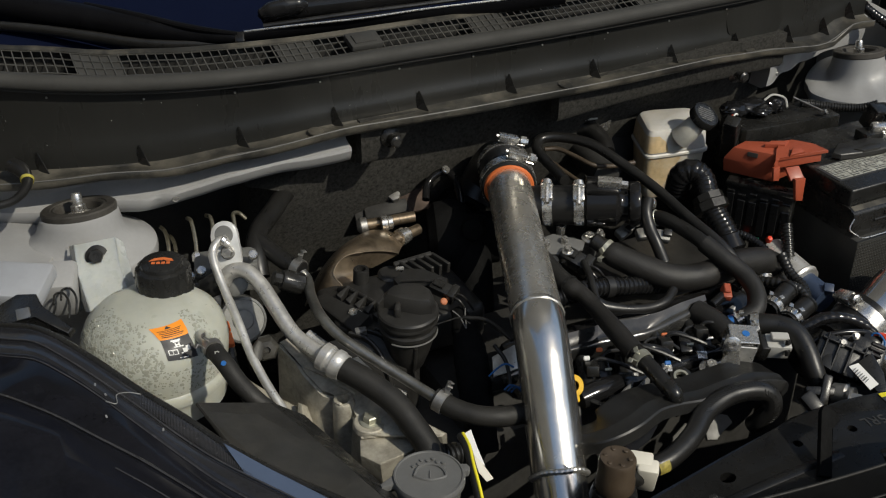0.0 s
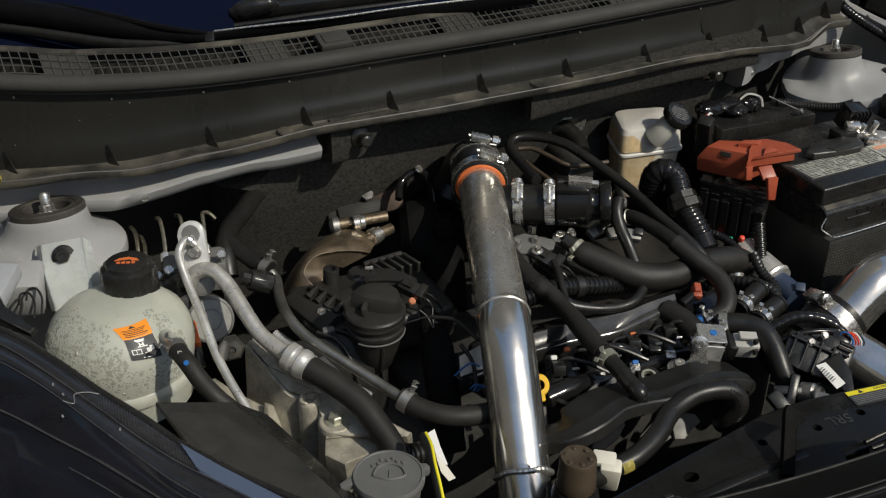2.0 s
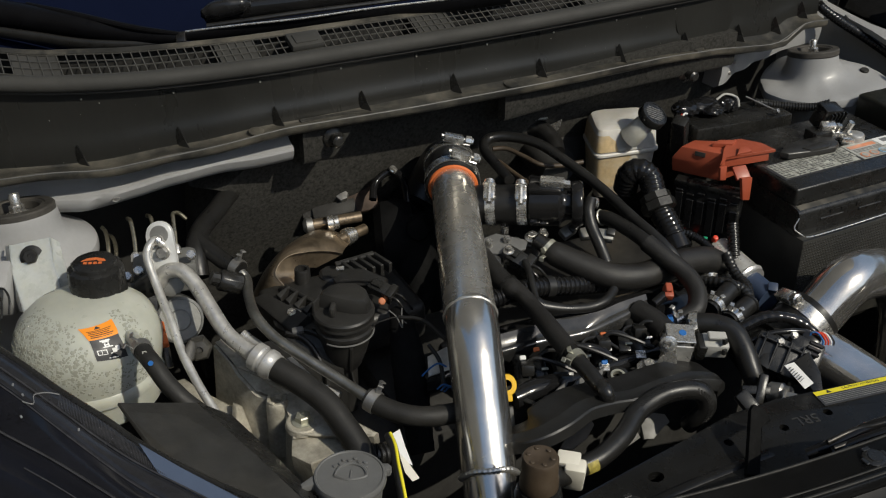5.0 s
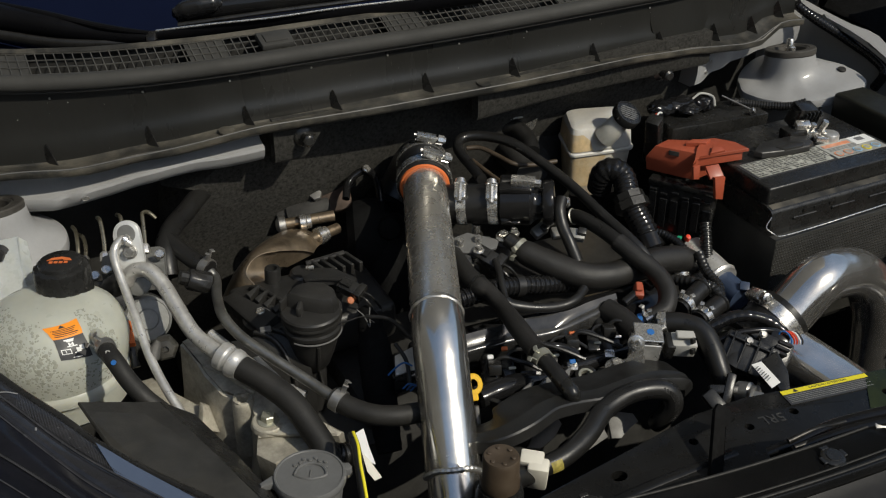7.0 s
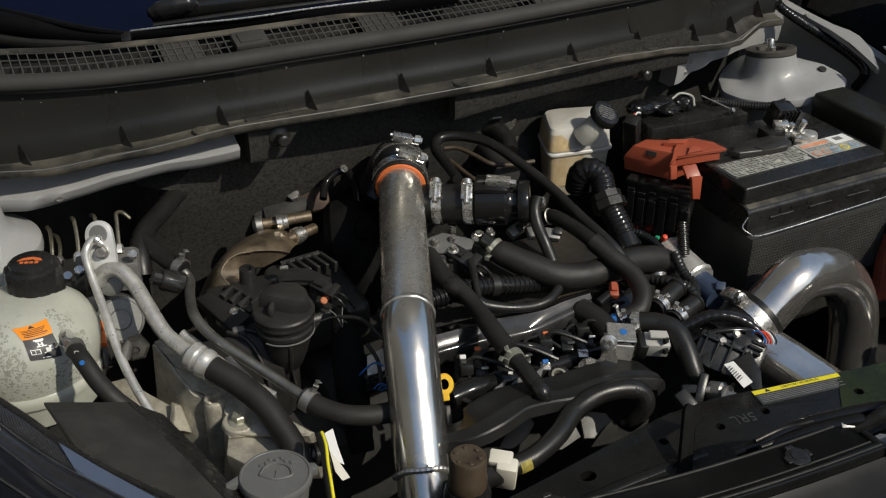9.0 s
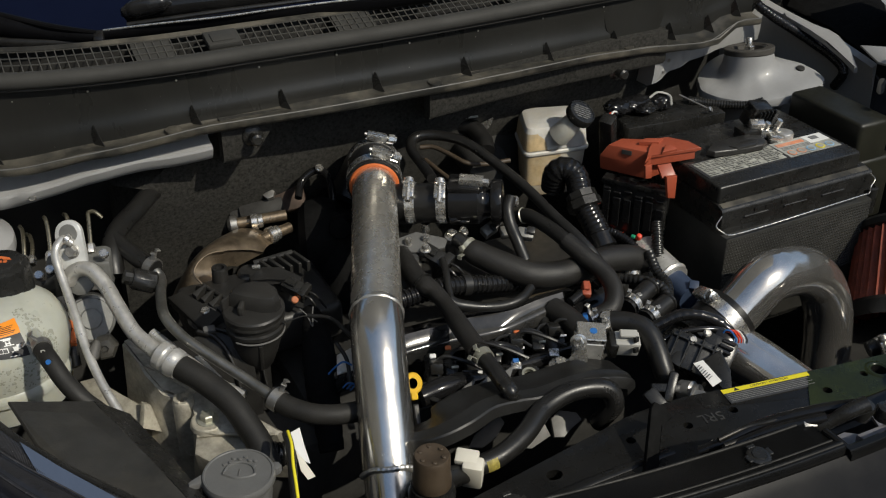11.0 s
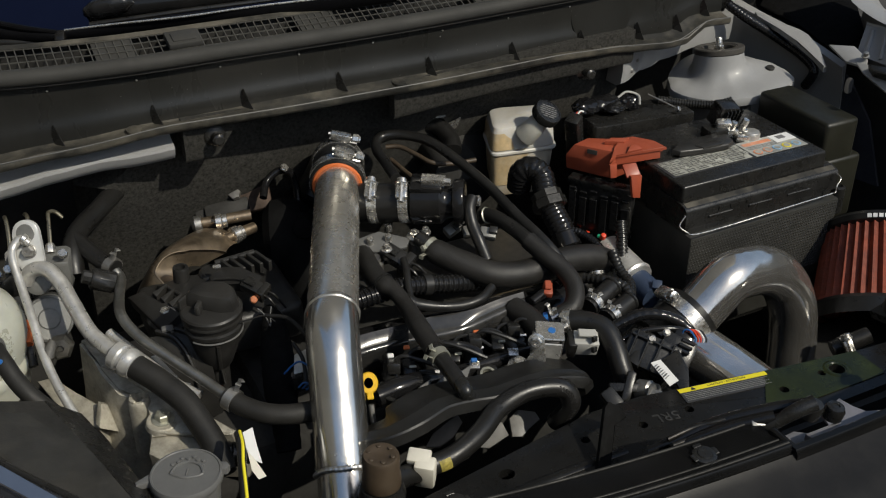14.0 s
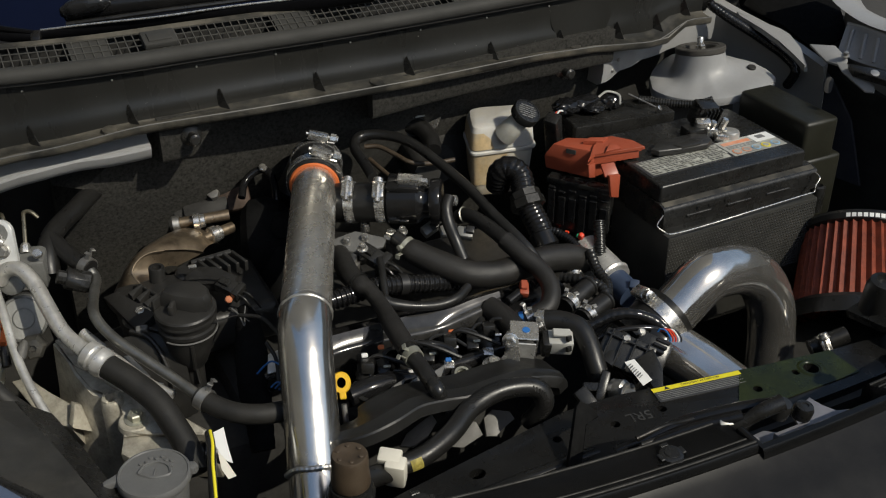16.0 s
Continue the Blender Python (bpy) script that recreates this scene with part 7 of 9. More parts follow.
def res_ring(z, g):
    z, g = z + 0.008, g + 0.002
    c = [(0.866 - g, 1.135 + g), (0.838 - g, 1.062 - g), (0.930 + g, 1.046 - g), (0.950 + g, 1.115 + g)]
    out = []
    for i in range(4):
        p, q, r = Vector(c[i - 1]), Vector(c[i]), Vector(c[(i + 1) % 4])
        a, b = (p - q).normalized(), (r - q).normalized()
        for k in (0.0, 0.25, 0.5, 0.75, 1.0):
            e = q + a * 0.014 * (1 - k) ** 2 + b * 0.014 * k ** 2
            out.append((e.x, e.y, z))
    return out


part("lower_shell", loft([res_ring(z, g) for z, g in ((0.785, -0.012), (0.80, -0.006), (0.853, -0.002))], closed=True, cap=True), RES_AMBER, res, "amber stained lower shell")
part("flange", loft([res_ring(z, g) for z, g in ((0.853, 0.000), (0.8545, 0.0012), (0.8575, 0.0012), (0.859, 0.000))], closed=True, cap=True), RES_WHITE, res)
part("upper_shell", loft([res_ring(z, g) for z, g in ((0.860, -0.001), (0.886, -0.003), (0.892, -0.006), (0.895, -0.012))], closed=True, cap=True), RES_WHITE, res, "aged white upper shell")
FLUID = mat("amber_fluid_behind_plastic", (0.46, 0.34, 0.19), 0.42, var=0.3, bump=0.05, sss=0.1, scale=26, dust=0.8, dust_col=(0.50, 0.45, 0.35))


def res_strip(z, g, i0, i1, cut):
    """Part of a ring of the shell: corners i0 to i1 and a share of the next wall."""
    r = [Vector(p) for p in res_ring(z, g)]
    return r[i0:i1 + 1] + [r[i1].lerp(r[i1 + 1], cut)]


part("fluid_window", loft([res_strip(z, g, 3, 9, c) for z, g, c in ((0.861, -0.0004, 0.30), (0.876, -0.0014, 0.22), (0.8855, -0.0022, 0.05))]), FLUID, res, "amber fluid showing through")
part("lower_fluid", loft([res_strip(z, g, 3, 9, c) for z, g, c in ((0.805, -0.0045, 0.25), (0.83, -0.0028, 0.45), (0.851, -0.0014, 0.60))]), FLUID, res)
cx = Vector((0.23, -0.55, 0.81)).normalized()
CP = Vector((0.907, 1.031, 0.928))
part("neck", sweep([(0.884, 1.052, 0.888), (0.889, 1.046, 0.897), (0.897, 1.041, 0.909), CP - cx * 0.022, CP - cx * 0.013], [0.0158, 0.0150, 0.0138, 0.0128, 0.0124], seg=28), mat("cloudy_neck_plastic", (0.38, 0.37, 0.33), 0.4, var=0.15, bump=0.08, sss=0.2, scale=20), res)
bm = lathe(at(CP - cx * 0.012, cx), [(0, 0), (0.0188, 0), (0.0198, 0.001), (0.0198, 0.011), (0.0188, 0.0125), (0.0178, 0.0125), (0.0172, 0.0115), (0, 0.0115)], 44)
rcap = part("cap", bm, PLASTIC, res, "dark grey cap with raised lettering")
cmx = at(CP, cx, (0.9, -0.4, -0.15)) @ pose(0, 0, -0.0002) @ Matrix.Scale(1.06, 4)
bars(cmx, [(-0.009, 0.009, 0.0085, 0.0022), (-0.0115, 0.0115, 0.005, 0.0022), (-0.0125, 0.0125, 0.0015, 0.0022), (-0.0125, 0.0125, -0.002, 0.0022), (-0.011, 0.011, -0.0055, 0.0022), (-0.008, 0.008, -0.009, 0.0022)], LABEL_GREY, rcap, "raised_print", 0.0006)

# elbow conduit in front of it
eb = [(0.846, 1.000, 0.842), (0.844, 0.992, 0.867), (0.854, 0.984, 0.875), (0.863, 0.972, 0.867), (0.860, 0.955, 0.851), (0.859, 0.935, 0.834), (0.860, 0.912, 0.818), (0.860, 0.895, 0.803)]
ebo = hose("conduit_elbow", "glossy black corrugated conduit elbow with a collar", eb, 0.0165, PLASTIC_GLOSS, "conduit", seg=24, rib=0.0009, pitch=0.0062)
part("collar", lathe(on_line(eb, 0.60), [(0.0165, -0.013), (0.0205, -0.012), (0.0205, -0.003), (0.0232, -0.001), (0.0232, 0.010), (0.0165, 0.012)], 8), PLASTIC, ebo)
part("end_cuff", lathe(on_line(eb, 0.985), [(0.0165, -0.012), (0.0180, -0.010), (0.0180, 0.008), (0.012, 0.012), (0, 0.012)], 24), PLASTIC_GLOSS, ebo)
hose("branch_conduit", "thin corrugated black conduit", [(0.861, 0.902, 0.821), (0.873, 0.889, 0.820), (0.884, 0.872, 0.813), (0.888, 0.850, 0.803), (0.889, 0.830, 0.792)], 0.0058, PLASTIC_GLOSS, "conduit", rib=0.0008, pitch=0.004)
hose("branch_conduit", "corrugated black conduit below the relay box", [(0.921, 0.868, 0.835), (0.914, 0.853, 0.815), (0.905, 0.836, 0.793), (0.893, 0.817, 0.765)], 0.0080, PLASTIC, "conduit", rib=0.0012, pitch=0.005)

# ---- relay box with the red terminal cover ----
rd = Vector((0.052, -0.075, 0)).normalized()
rn = Vector((-rd.y, rd.x, 0))
rb0 = Vector((0.9400, 0.9400, 0.815))
relay = thing("relay_box", (0.955, 0.955, 0.77), "black relay and fuse box with open slots", "fuse box")
part("case", box(at(rb0, (0, 0, 1), rd), (0.090, 0.014, 0.075), 0.002), PLASTIC, relay)
part("rim", box(at(rb0 + Vector((0, 0, 0.036)), (0, 0, 1), rd), (0.094, 0.019, 0.008), 0.0015), PLASTIC, relay)
for k in range(6):
    p = rb0 + rd * (-0.038 + 0.015 * k) - rn * 0.0085 + Vector((0, 0, -0.002 - 0.004 * (k % 2)))
    part("slat", box(at(p, (0, 0, 1), rd), (0.011, 0.005, 0.052 - 0.008 * (k % 3)), 0.001, 1), PLASTIC_GLOSS, relay)
    part("slot_edge", box(at(p + Vector((0, 0, 0.029)) - rn * 0.001, (0, 0, 1), rd), (0.010, 0.004, 0.003), 0.0006, 1), PLASTIC_GLOSS, relay)
for k, (mt, w) in enumerate(((RED_SMALL, 0), (RED_SMALL, 1), (GREEN_SMALL, 2))):
    p = rb0 + rd * (-0.030 + 0.018 * w) - rn * 0.012 + Vector((0, 0, -0.036))
    part("fuse", box(at(p, (0, 0, 1), rd), (0.006, 0.006, 0.004), 0.0008, 1), mt, relay)
solo("red_plug", lathe(at((0.894, 0.866, 0.822), (-0.2, -0.5, 0.8)), [(0, 0.003), (0.003, 0.002), (0.0040, 0.0), (0.0040, -0.006), (0, -0.006)], 14), RED_SMALL, "small red plug below the relay box", "plug")

red = thing("terminal_cover", (0.966, 0.962, 0.858), "orange-red plastic battery terminal cover with a raised lid", "cover")
bm = loft([[(0.915, 0.992, 0.858), (0.952, 0.936, 0.858), (1.041, 0.942, 0.866), (1.049, 0.983, 0.866), (0.982, 1.016, 0.866)], [(0.912, 0.992, 0.878), (0.950, 0.939, 0.878), (1.032, 0.936, 0.884), (1.030, 0.964, 0.884), (0.968, 1.008, 0.880)], [(0.920, 0.984, 0.896), (0.952, 0.936, 0.898), (1.009, 0.930, 0.898), (1.007, 0.951, 0.898), (0.944, 0.989, 0.898)]], closed=True, cap=True)
bmesh.ops.bevel(bm, geom=list(bm.edges), offset=0.0014, segments=2, affect="EDGES", profile=0.5)
part("hood", bm, RED_PLASTIC, red)
part("lid", sheet([(0.933, 0.919, 0.897), (0.948, 0.926, 0.899), (0.968, 0.921, 0.900), (1.017, 0.911, 0.902), (1.013, 0.934, 0.903), (0.996, 0.957, 0.903), (0.978, 0.960, 0.903), (0.957, 0.943, 0.902)], 0.004, 0.001, up=(0, -0.3, 1)), RED_PLASTIC, red)
part("lid_skirt", sheet([(0.936, 0.922, 0.889), (0.950, 0.930, 0.894), (0.970, 0.923, 0.896), (1.011, 0.916, 0.897), (1.013, 0.939, 0.897), (0.978, 0.956, 0.897)], 0.012, 0.001, up=(0, -0.3, 1)), RED_PLASTIC, red)
part("ridge", sheet([(0.961, 0.921, 0.903), (0.973, 0.931, 0.907), (0.981, 0.927, 0.907), (0.983, 0.918, 0.904)], 0.005, 0.0012, up=(0, -0.3, 1)), RED_PLASTIC, red)
part("back_ridge", sheet([(0.952, 0.960, 0.904), (0.963, 0.962, 0.906), (0.985, 0.951, 0.906), (0.973, 0.945, 0.905)], 0.006, 0.0012, up=(0, -0.3, 1)), RED_PLASTIC, red)
part("tab", sheet([(0.952, 0.917, 0.888), (0.969, 0.911, 0.890), (0.970, 0.898, 0.876), (0.950, 0.902, 0.876)], 0.004, 0.001, up=(0, -0.3, 1)), RED_PLASTIC, red)
part("tab_front", sheet([(0.953, 0.897, 0.879), (0.969, 0.895, 0.878), (0.968, 0.893, 0.846), (0.956, 0.893, 0.849)], 0.005, 0.001, up=(0, -1, 0.2)), RED_PLASTIC, red)
part("front_web", sheet([(0.935, 0.920, 0.889), (0.946, 0.920, 0.889), (0.946, 0.918, 0.869), (0.936, 0.918, 0.871)], 0.004, 0.001, up=(0, -1, 0.2)), RED_PLASTIC, red)
part("slot", box(at((0.934, 0.961, 0.891), (-0.83, -0.55, 0.12), (0.55, -0.8, 0)), (0.014, 0.006, 0.0016), 0.0003, 1), DARK, red)

# ---- battery ----
bat = thing("battery", (1.107, 0.90, 0.66), "black car battery with a worn silver label and dusty ledges", "battery")
part("lid_top", box(pose(1.1115, 0.9185, 0.8695), (0.241, 0.163, 0.025), 0.0035, 3), PLASTIC, bat)
rows = []
for x in (0.989, 1.246):
    rows.append([(x, 0.836, 0.8585), (x, 0.8275, 0.8560), (x, 0.8245, 0.8535), (x, 0.8235, 0.850), (x, 0.8225, 0.828), (x, 1.004, 0.828), (x, 1.004, 0.859)])
part("lid_ledge", loft(rows, closed=True, cap=True), PLASTIC, bat)
part("dust_strip", loft([[(x, 0.8355, 0.8592), (x, 0.8282, 0.8568), (x, 0.8275, 0.8550), (x, 0.8355, 0.8560)] for x in (0.992, 1.243)], closed=True, cap=True), PLASTIC_DUSTY, bat, "strip of dust")
part("case", box(pose(1.1155, 0.908, 0.742), (0.247, 0.172, 0.175), 0.004), PLASTIC, bat)
for k in range(3):
    x = 1.045 + 0.066 * k
    part("ledge_bar", box(pose(x, 0.8228, 0.8385), (0.040, 0.003, 0.004), 0.0008, 1), PLASTIC, bat)
bars(at((1.065, 0.8228, 0.8345), (0, -1, 0), (1, 0, 0)) @ pose(0, 0.012, 0), [(-0.024, 0.030, 0.0, 0.0075)], PLASTIC, bat, "moulded_mark", 0.0009)
# quilted insulating sleeve
sl = box(pose(1.117, 0.906, 0.745), (0.252, 0.190, 0.150), 0.003)
QUILT = mat("quilted_grey_film", (0.027, 0.0265, 0.024), 0.38, var=0.25, bump=0.2, dust=0.2, dust_col=(0.07, 0.066, 0.056))
sleeve = part("insulating_sleeve", sl, QUILT, bat)
bm = bmesh.new()
for i in range(58):
    for j in range(22):
        x, z = 0.993 + i * 0.0043, 0.722 + j * 0.0044
        if z > 0.816:
            continue
        lathe(at((x + (0.0022 if j % 2 else 0), 0.811, z), (0, -1, 0)), [(0.0017, 0), (0.0008, 0.0009), (0, 0.0011)], 4, bm)
tagged(part("quilting", bm, QUILT, sleeve), kind="stuff")
rodp = [(0.983, 0.822, 0.853), (0.967, 0.812, 0.848), (0.972, 0.804, 0.842), (0.986, 0.802, 0.836), (1.043, 0.804, 0.834), (1.116, 0.803, 0.837), (1.212, 0.808, 0.836), (1.226, 0.809, 0.836), (1.229, 0.811, 0.844), (1.237, 0.814, 0.852), (1.238, 0.824, 0.856)]
hose("battery_hold_down", "thin bent steel battery hold-down rod", [(p[0], p[1] - 0.004, p[2] - 0.001) for p in rodp], 0.0009, STEEL, "rod", seg=8, res=6)
# label
LZ = 0.8824
lm = pose(1.1095, 0.886, LZ) @ Matrix.Diagonal((1.07, 1.14, 1.0, 1.0))
lab = part("label", box(lm, (0.214, 0.040, 0.0006), 0), LABEL_BLACK, bat, "worn label in silver print")
WORN = mat("worn_silver_print", (0.34, 0.34, 0.30), 0.5, var=0.3, bump=0, dust=0.6, scale=90, dust_col=(0.10, 0.10, 0.085))
rnd = random.Random(8)
for k, (y0, h) in enumerate(((0.0135, 0.0075), (0.0048, 0.0075), (-0.0040, 0.0075), (-0.0130, 0.0085))):
    x = -0.103
    while x < 0.014:
        w = min(rnd.choice((0.010, 0.016, 0.022, 0.030)), 0.020 - x)
        cell = part("silver_cell", box(lm @ pose(x + w / 2, y0, 0.0004), (w - 0.0011, h, 0.0006), 0), WORN, lab)
        bars(lm @ pose(x + 0.001, y0, 0.0008), [(0.0, max(0.004, (w - 0.003) * rnd.uniform(0.6, 1.0)), dy * h * 0.27, h * 0.24) for dy in (-0.8, 0.8)], LABEL_BLACK, cell, "small_print", 0.0003, 5 + k)
        x += w
part("right_field", box(lm @ pose(0.063, 0, 0.0005), (0.084, 0.0385, 0.0006), 0), LABEL_SILVER, lab)
PINK = mat("faded_orange_print", (0.62, 0.24, 0.13), 0.5, var=0.15, bump=0, dust=0.5, scale=60, dust_col=(0.34, 0.30, 0.26))
part("orange_stripe", box(lm @ pose(0.047, 0.0105, 0.001), (0.044, 0.0065, 0.0005), 0), PINK, lab)
bars(lm @ pose(0.026, 0, 0.0008), [(0.0, 0.050, 0.0035, 0.0018), (0.0, 0.046, 0.0008, 0.0015), (0.0, 0.048, -0.0018, 0.0015), (0.0, 0.034, -0.0175, 0.0014)], LABEL_GREY, lab, "grey_print", 0.0004, 9)
part("white_field", box(lm @ pose(0.0885, 0.0095, 0.001), (0.032, 0.018, 0.0005), 0), LABEL_WHITE, lab)
part("code_block", box(lm @ pose(0.0870, 0.0105, 0.0014), (0.012, 0.008, 0.0005), 0), LABEL_GREY, lab)
for k, mt in enumerate((PINK, PINK, LABEL_BLUE, LABEL_YELLOW, LABEL_BLUE)):
    q = lm @ pose(0.031 + 0.0155 * k, -0.0110, 0.001)
    disc = part("pictogram", cyl(q, 0.0060, 0.0005, 0, 16), mt, lab)
    part("pictogram_core", cyl(q @ pose(0, 0, 0.0003), 0.0042, 0.0005, 0, 12), LABEL_SILVER, disc)
# second terminal, in the recess at the battery's back
TD = Vector((1.166, 0.916, 0.892)) - Vector((1.189, 0.964, 0.892))
term = thing("negative_terminal", Vector((1.188, 0.968, 0.882)) + TD, "bright steel battery terminal clamp with a black ribbed plug", "terminal")
bm = box(Matrix.Translation(TD) @ pose(1.172, 0.978, 0.889, 0, 0, -25), (0.032, 0.014, 0.012), 0.0015)
box(Matrix.Translation(TD) @ pose(1.157, 0.987, 0.897, 20, 0, -25), (0.020, 0.012, 0.020), 0.0015, 2, bm)
box(Matrix.Translation(TD) @ pose(1.172, 0.962, 0.886, 0, 10, -25), (0.018, 0.010, 0.010), 0.0015, 2, bm)
part("clamp", bm, STEEL, term)
part("post", lathe(Matrix.Translation(TD) @ pose(1.189, 0.964, 0.878), [(0.0125, 0), (0.0125, 0.012), (0.011, 0.0145), (0.008, 0.015), (0, 0.015)], 24), ALU, term)
for dx, dy, h in ((0.176, -0.028, 0.018), (0.166, -0.020, 0.012)):
    part("bolt", lathe(at(Vector((1.0 + dx, 1.0 + dy, 0.893)) + TD, (0.2, -0.3, 1)), [(0, 0), (0.005, 0), (0.005, h), (0.0042, h + 0.001), (0, h + 0.001)], 6), STEEL, term)
part("plug", box(at(Vector((1.172, 1.006, 0.906)) + TD, (0.1, -0.3, 1), (0.95, -0.1, 0)), (0.032, 0.024, 0.034), 0.003), PLASTIC, term)
for k in range(5):
    part("plug_rib", box(at(Vector((1.163 + 0.0065 * k, 0.9915, 0.903)) + TD, (0.1, -0.3, 1), (0.95, -0.1, 0)), (0.002, 0.005, 0.026), 0.0005, 1), PLASTIC, term)
part("block", box(at(Vector((1.146, 0.990, 0.886)) + TD, (0, 0, 1), (0.95, -0.1, 0)), (0.030, 0.026, 0.022), 0.003), PLASTIC, term)
tc = thing("terminal_shield", (1.081, 0.918, 0.884), "matt black moulded shield on the battery", "cover")
part("shield", sheet([(1.032, 0.917, 0.893), (1.058, 0.935, 0.893), (1.107, 0.934, 0.893), (1.129, 0.924, 0.893), (1.125, 0.905, 0.893), (1.110, 0.896, 0.893), (1.066, 0.901, 0.893), (1.038, 0.907, 0.893)], 0.008, 0.003, up=(0, 0, 1)), ENGINE_PLASTIC, tc)
part("shield_rib", sheet([(1.064, 0.911, 0.895), (1.098, 0.915, 0.895), (1.112, 0.906, 0.895), (1.099, 0.898, 0.895), (1.070, 0.900, 0.895)], 0.003, 0.0015, up=(0, 0, 1)), ENGINE_PLASTIC, tc)

# ---- fuse box behind the battery ----
fb = thing("fuse_box", (1.085, 1.075, 0.80), "black plastic fuse box with a stepped lid", "fuse box")
part("lid", box(pose(1.083, 1.071, 0.864, 0, 0, -6), (0.162, 0.066, 0.030), 0.0025, 2), PLASTIC, fb)
part("base", box(pose(1.085, 1.072, 0.825, 0, 0, -6), (0.172, 0.074, 0.05), 0.004), PLASTIC, fb)
part("seam_bar", box(pose(1.085, 1.035, 0.846, 0, 0, -6), (0.166, 0.004, 0.004), 0.001, 1), PLASTIC, fb)
part("top_strap", sweep([(1.061, 1.086, 0.899), (1.074, 1.084, 0.906), (1.088, 1.074, 0.902), (1.081, 1.059, 0.894)], 0.0016, seg=8, flat=0.6), GREY_CONN, fb)
part("top_rod", sweep([(1.107, 1.076, 0.899), (1.132, 1.036, 0.887)], 0.0013, seg=10), STEEL_DULL, fb)
part("rod_tip", lathe(at((1.132, 1.034, 0.887), (0.3, -0.6, 0.5)), [(0, 0.003), (0.004, 0.002), (0.004, -0.004), (0, -0.004)], 10), STEEL, fb)


def crumple(c, size, seed):
    """A creased lump of wrapped film."""
    bm = bmesh.new()
    bmesh.ops.create_icosphere(bm, subdivisions=4, radius=1.0)
    for v in bm.verts:
        d = v.co.normalized()
        k = 1 + 0.28 * (abs(noise.noise(d * 2.3 + Vector((seed, 0, 0)))) - 0.2) + 0.10 * abs(noise.noise(d * 6.0 + Vector((0, seed, 0))))
        v.co = Vector(c) + Vector((d.x * size[0], d.y * size[1], d.z * size[2])) * k
    return bm


for k, (w, h) in enumerate(((0.030, 0.012), (0.020, 0.012), (0.020, 0.014), (0.018, 0.007))):
    c = (((1.039, 1.094, 0.890)), ((1.007, 1.089, 0.893)), ((1.082, 1.088, 0.888)), ((1.048, 1.079, 0.889)))[k]
    part("wrapped_lump", crumple(c, (w, 0.016, h), 3.1 * k + 1), PLASTIC_GLOSS, fb)
for k, mt in enumerate((BLUE_SMALL, RED_SMALL, LABEL_WHITE)):
    p = Vector((0.943, 1.032, 0.906)) + Vector((0.003 * k, -0.002 * k, 0.002 * k))
    hose("coloured_wire", "thin coloured wire at the fuse box", [p, p + Vector((0.008, 0.002, 0.008)), p + Vector((0.018, 0.008, 0.004))], 0.0013, mt, "wire", "coloured wires", seg=6)
solo("wire_connector", box(at((0.939, 1.013, 0.893), (-0.3, -0.3, 1), (0.5, -0.8, 0)), (0.02, 0.02, 0.07), 0.003), PLASTIC, "tall black connector beside the reservoir", "connector")
hose("battery_cable", "black corrugated cable behind the battery", [(1.130, 1.081, 0.884), (1.152, 1.068, 0.881), (1.178, 1.048, 0.880), (1.201, 1.031, 0.882), (1.216, 1.016, 0.891)], 0.0065, PLASTIC, "cable", rib=0.0008, pitch=0.004)

# ---- black box beside the battery ----
bx = thing("control_box", (1.30, 0.93, 0.74), "olive-black plastic control box beside the battery", "box")
OLIVE = mat("olive_black_plastic", (0.0125, 0.0125, 0.0088), 0.40, var=0.25, dust=0.14, bump=0.2, dust_col=(0.05, 0.048, 0.032))
part("upper", box(pose(1.288, 0.938, 0.862), (0.060, 0.140, 0.080), 0.006, 3), OLIVE, bx)
part("lower", box(pose(1.297, 0.938, 0.795), (0.072, 0.146, 0.10), 0.006, 3), OLIVE, bx)
part("foot", lathe(pose(1.285, 0.852, 0.80), [(0, -0.03), (0.010, -0.03), (0.010, 0.008), (0.006, 0.01), (0.004, 0.004), (0, 0.004)], 16), PLASTIC, bx)

# ---- right wing: rail, inner panel, lamp bracket ----
rail = thing("wing_rail", (1.370, 1.038, 0.961), "white painted upper wing rail", "body panel", kind="structure")
part("top", sheet([(1.379, 1.170, 0.957), (1.384, 1.125, 0.955), (1.395, 1.085, 0.952), (1.396, 1.065, 0.949), (1.388, 1.030, 0.940), (1.376, 0.998, 0.922), (1.371, 1.000, 0.922), (1.377, 1.030, 0.930), (1.373, 1.065, 0.943), (1.369, 1.100, 0.952), (1.371, 1.155, 0.956)], 0.010, 0.002, up=(-0.3, -0.5, 0.8)), WHITE_PAINT, rail)
wing_top = [(1.340, 1.290, 0.985), (1.355, 1.235, 0.972), (1.378, 1.170, 0.953), (1.394, 1.115, 0.941), (1.403, 1.065, 0.930), (1.408, 1.030, 0.921), (1.410, 1.000, 0.914)]
rows = [[p, (p[0] + 0.006, p[1], p[2] - 0.02), (p[0] + 0.012, p[1], 0.85), (p[0] + 0.020, p[1], 0.76), (p[0] + 0.030, p[1] + 0.01, 0.76), (p[0] + 0.020, p[1] + 0.01, p[2])] for p in curve_points(wing_top, 5)[0]]
part("inner_panel", loft(rows, closed=True, cap=True), WHITE_PAINT, rail)
part("front_panel", sheet([(1.425, 1.049, 0.907), (1.440, 1.045, 0.908), (1.445, 1.005, 0.878), (1.450, 0.963, 0.831), (1.450, 0.921, 0.738), (1.440, 1.007, 0.731), (1.425, 1.041, 0.859)], 0.006, up=(-1, 0, 0)), NAVY, rail)
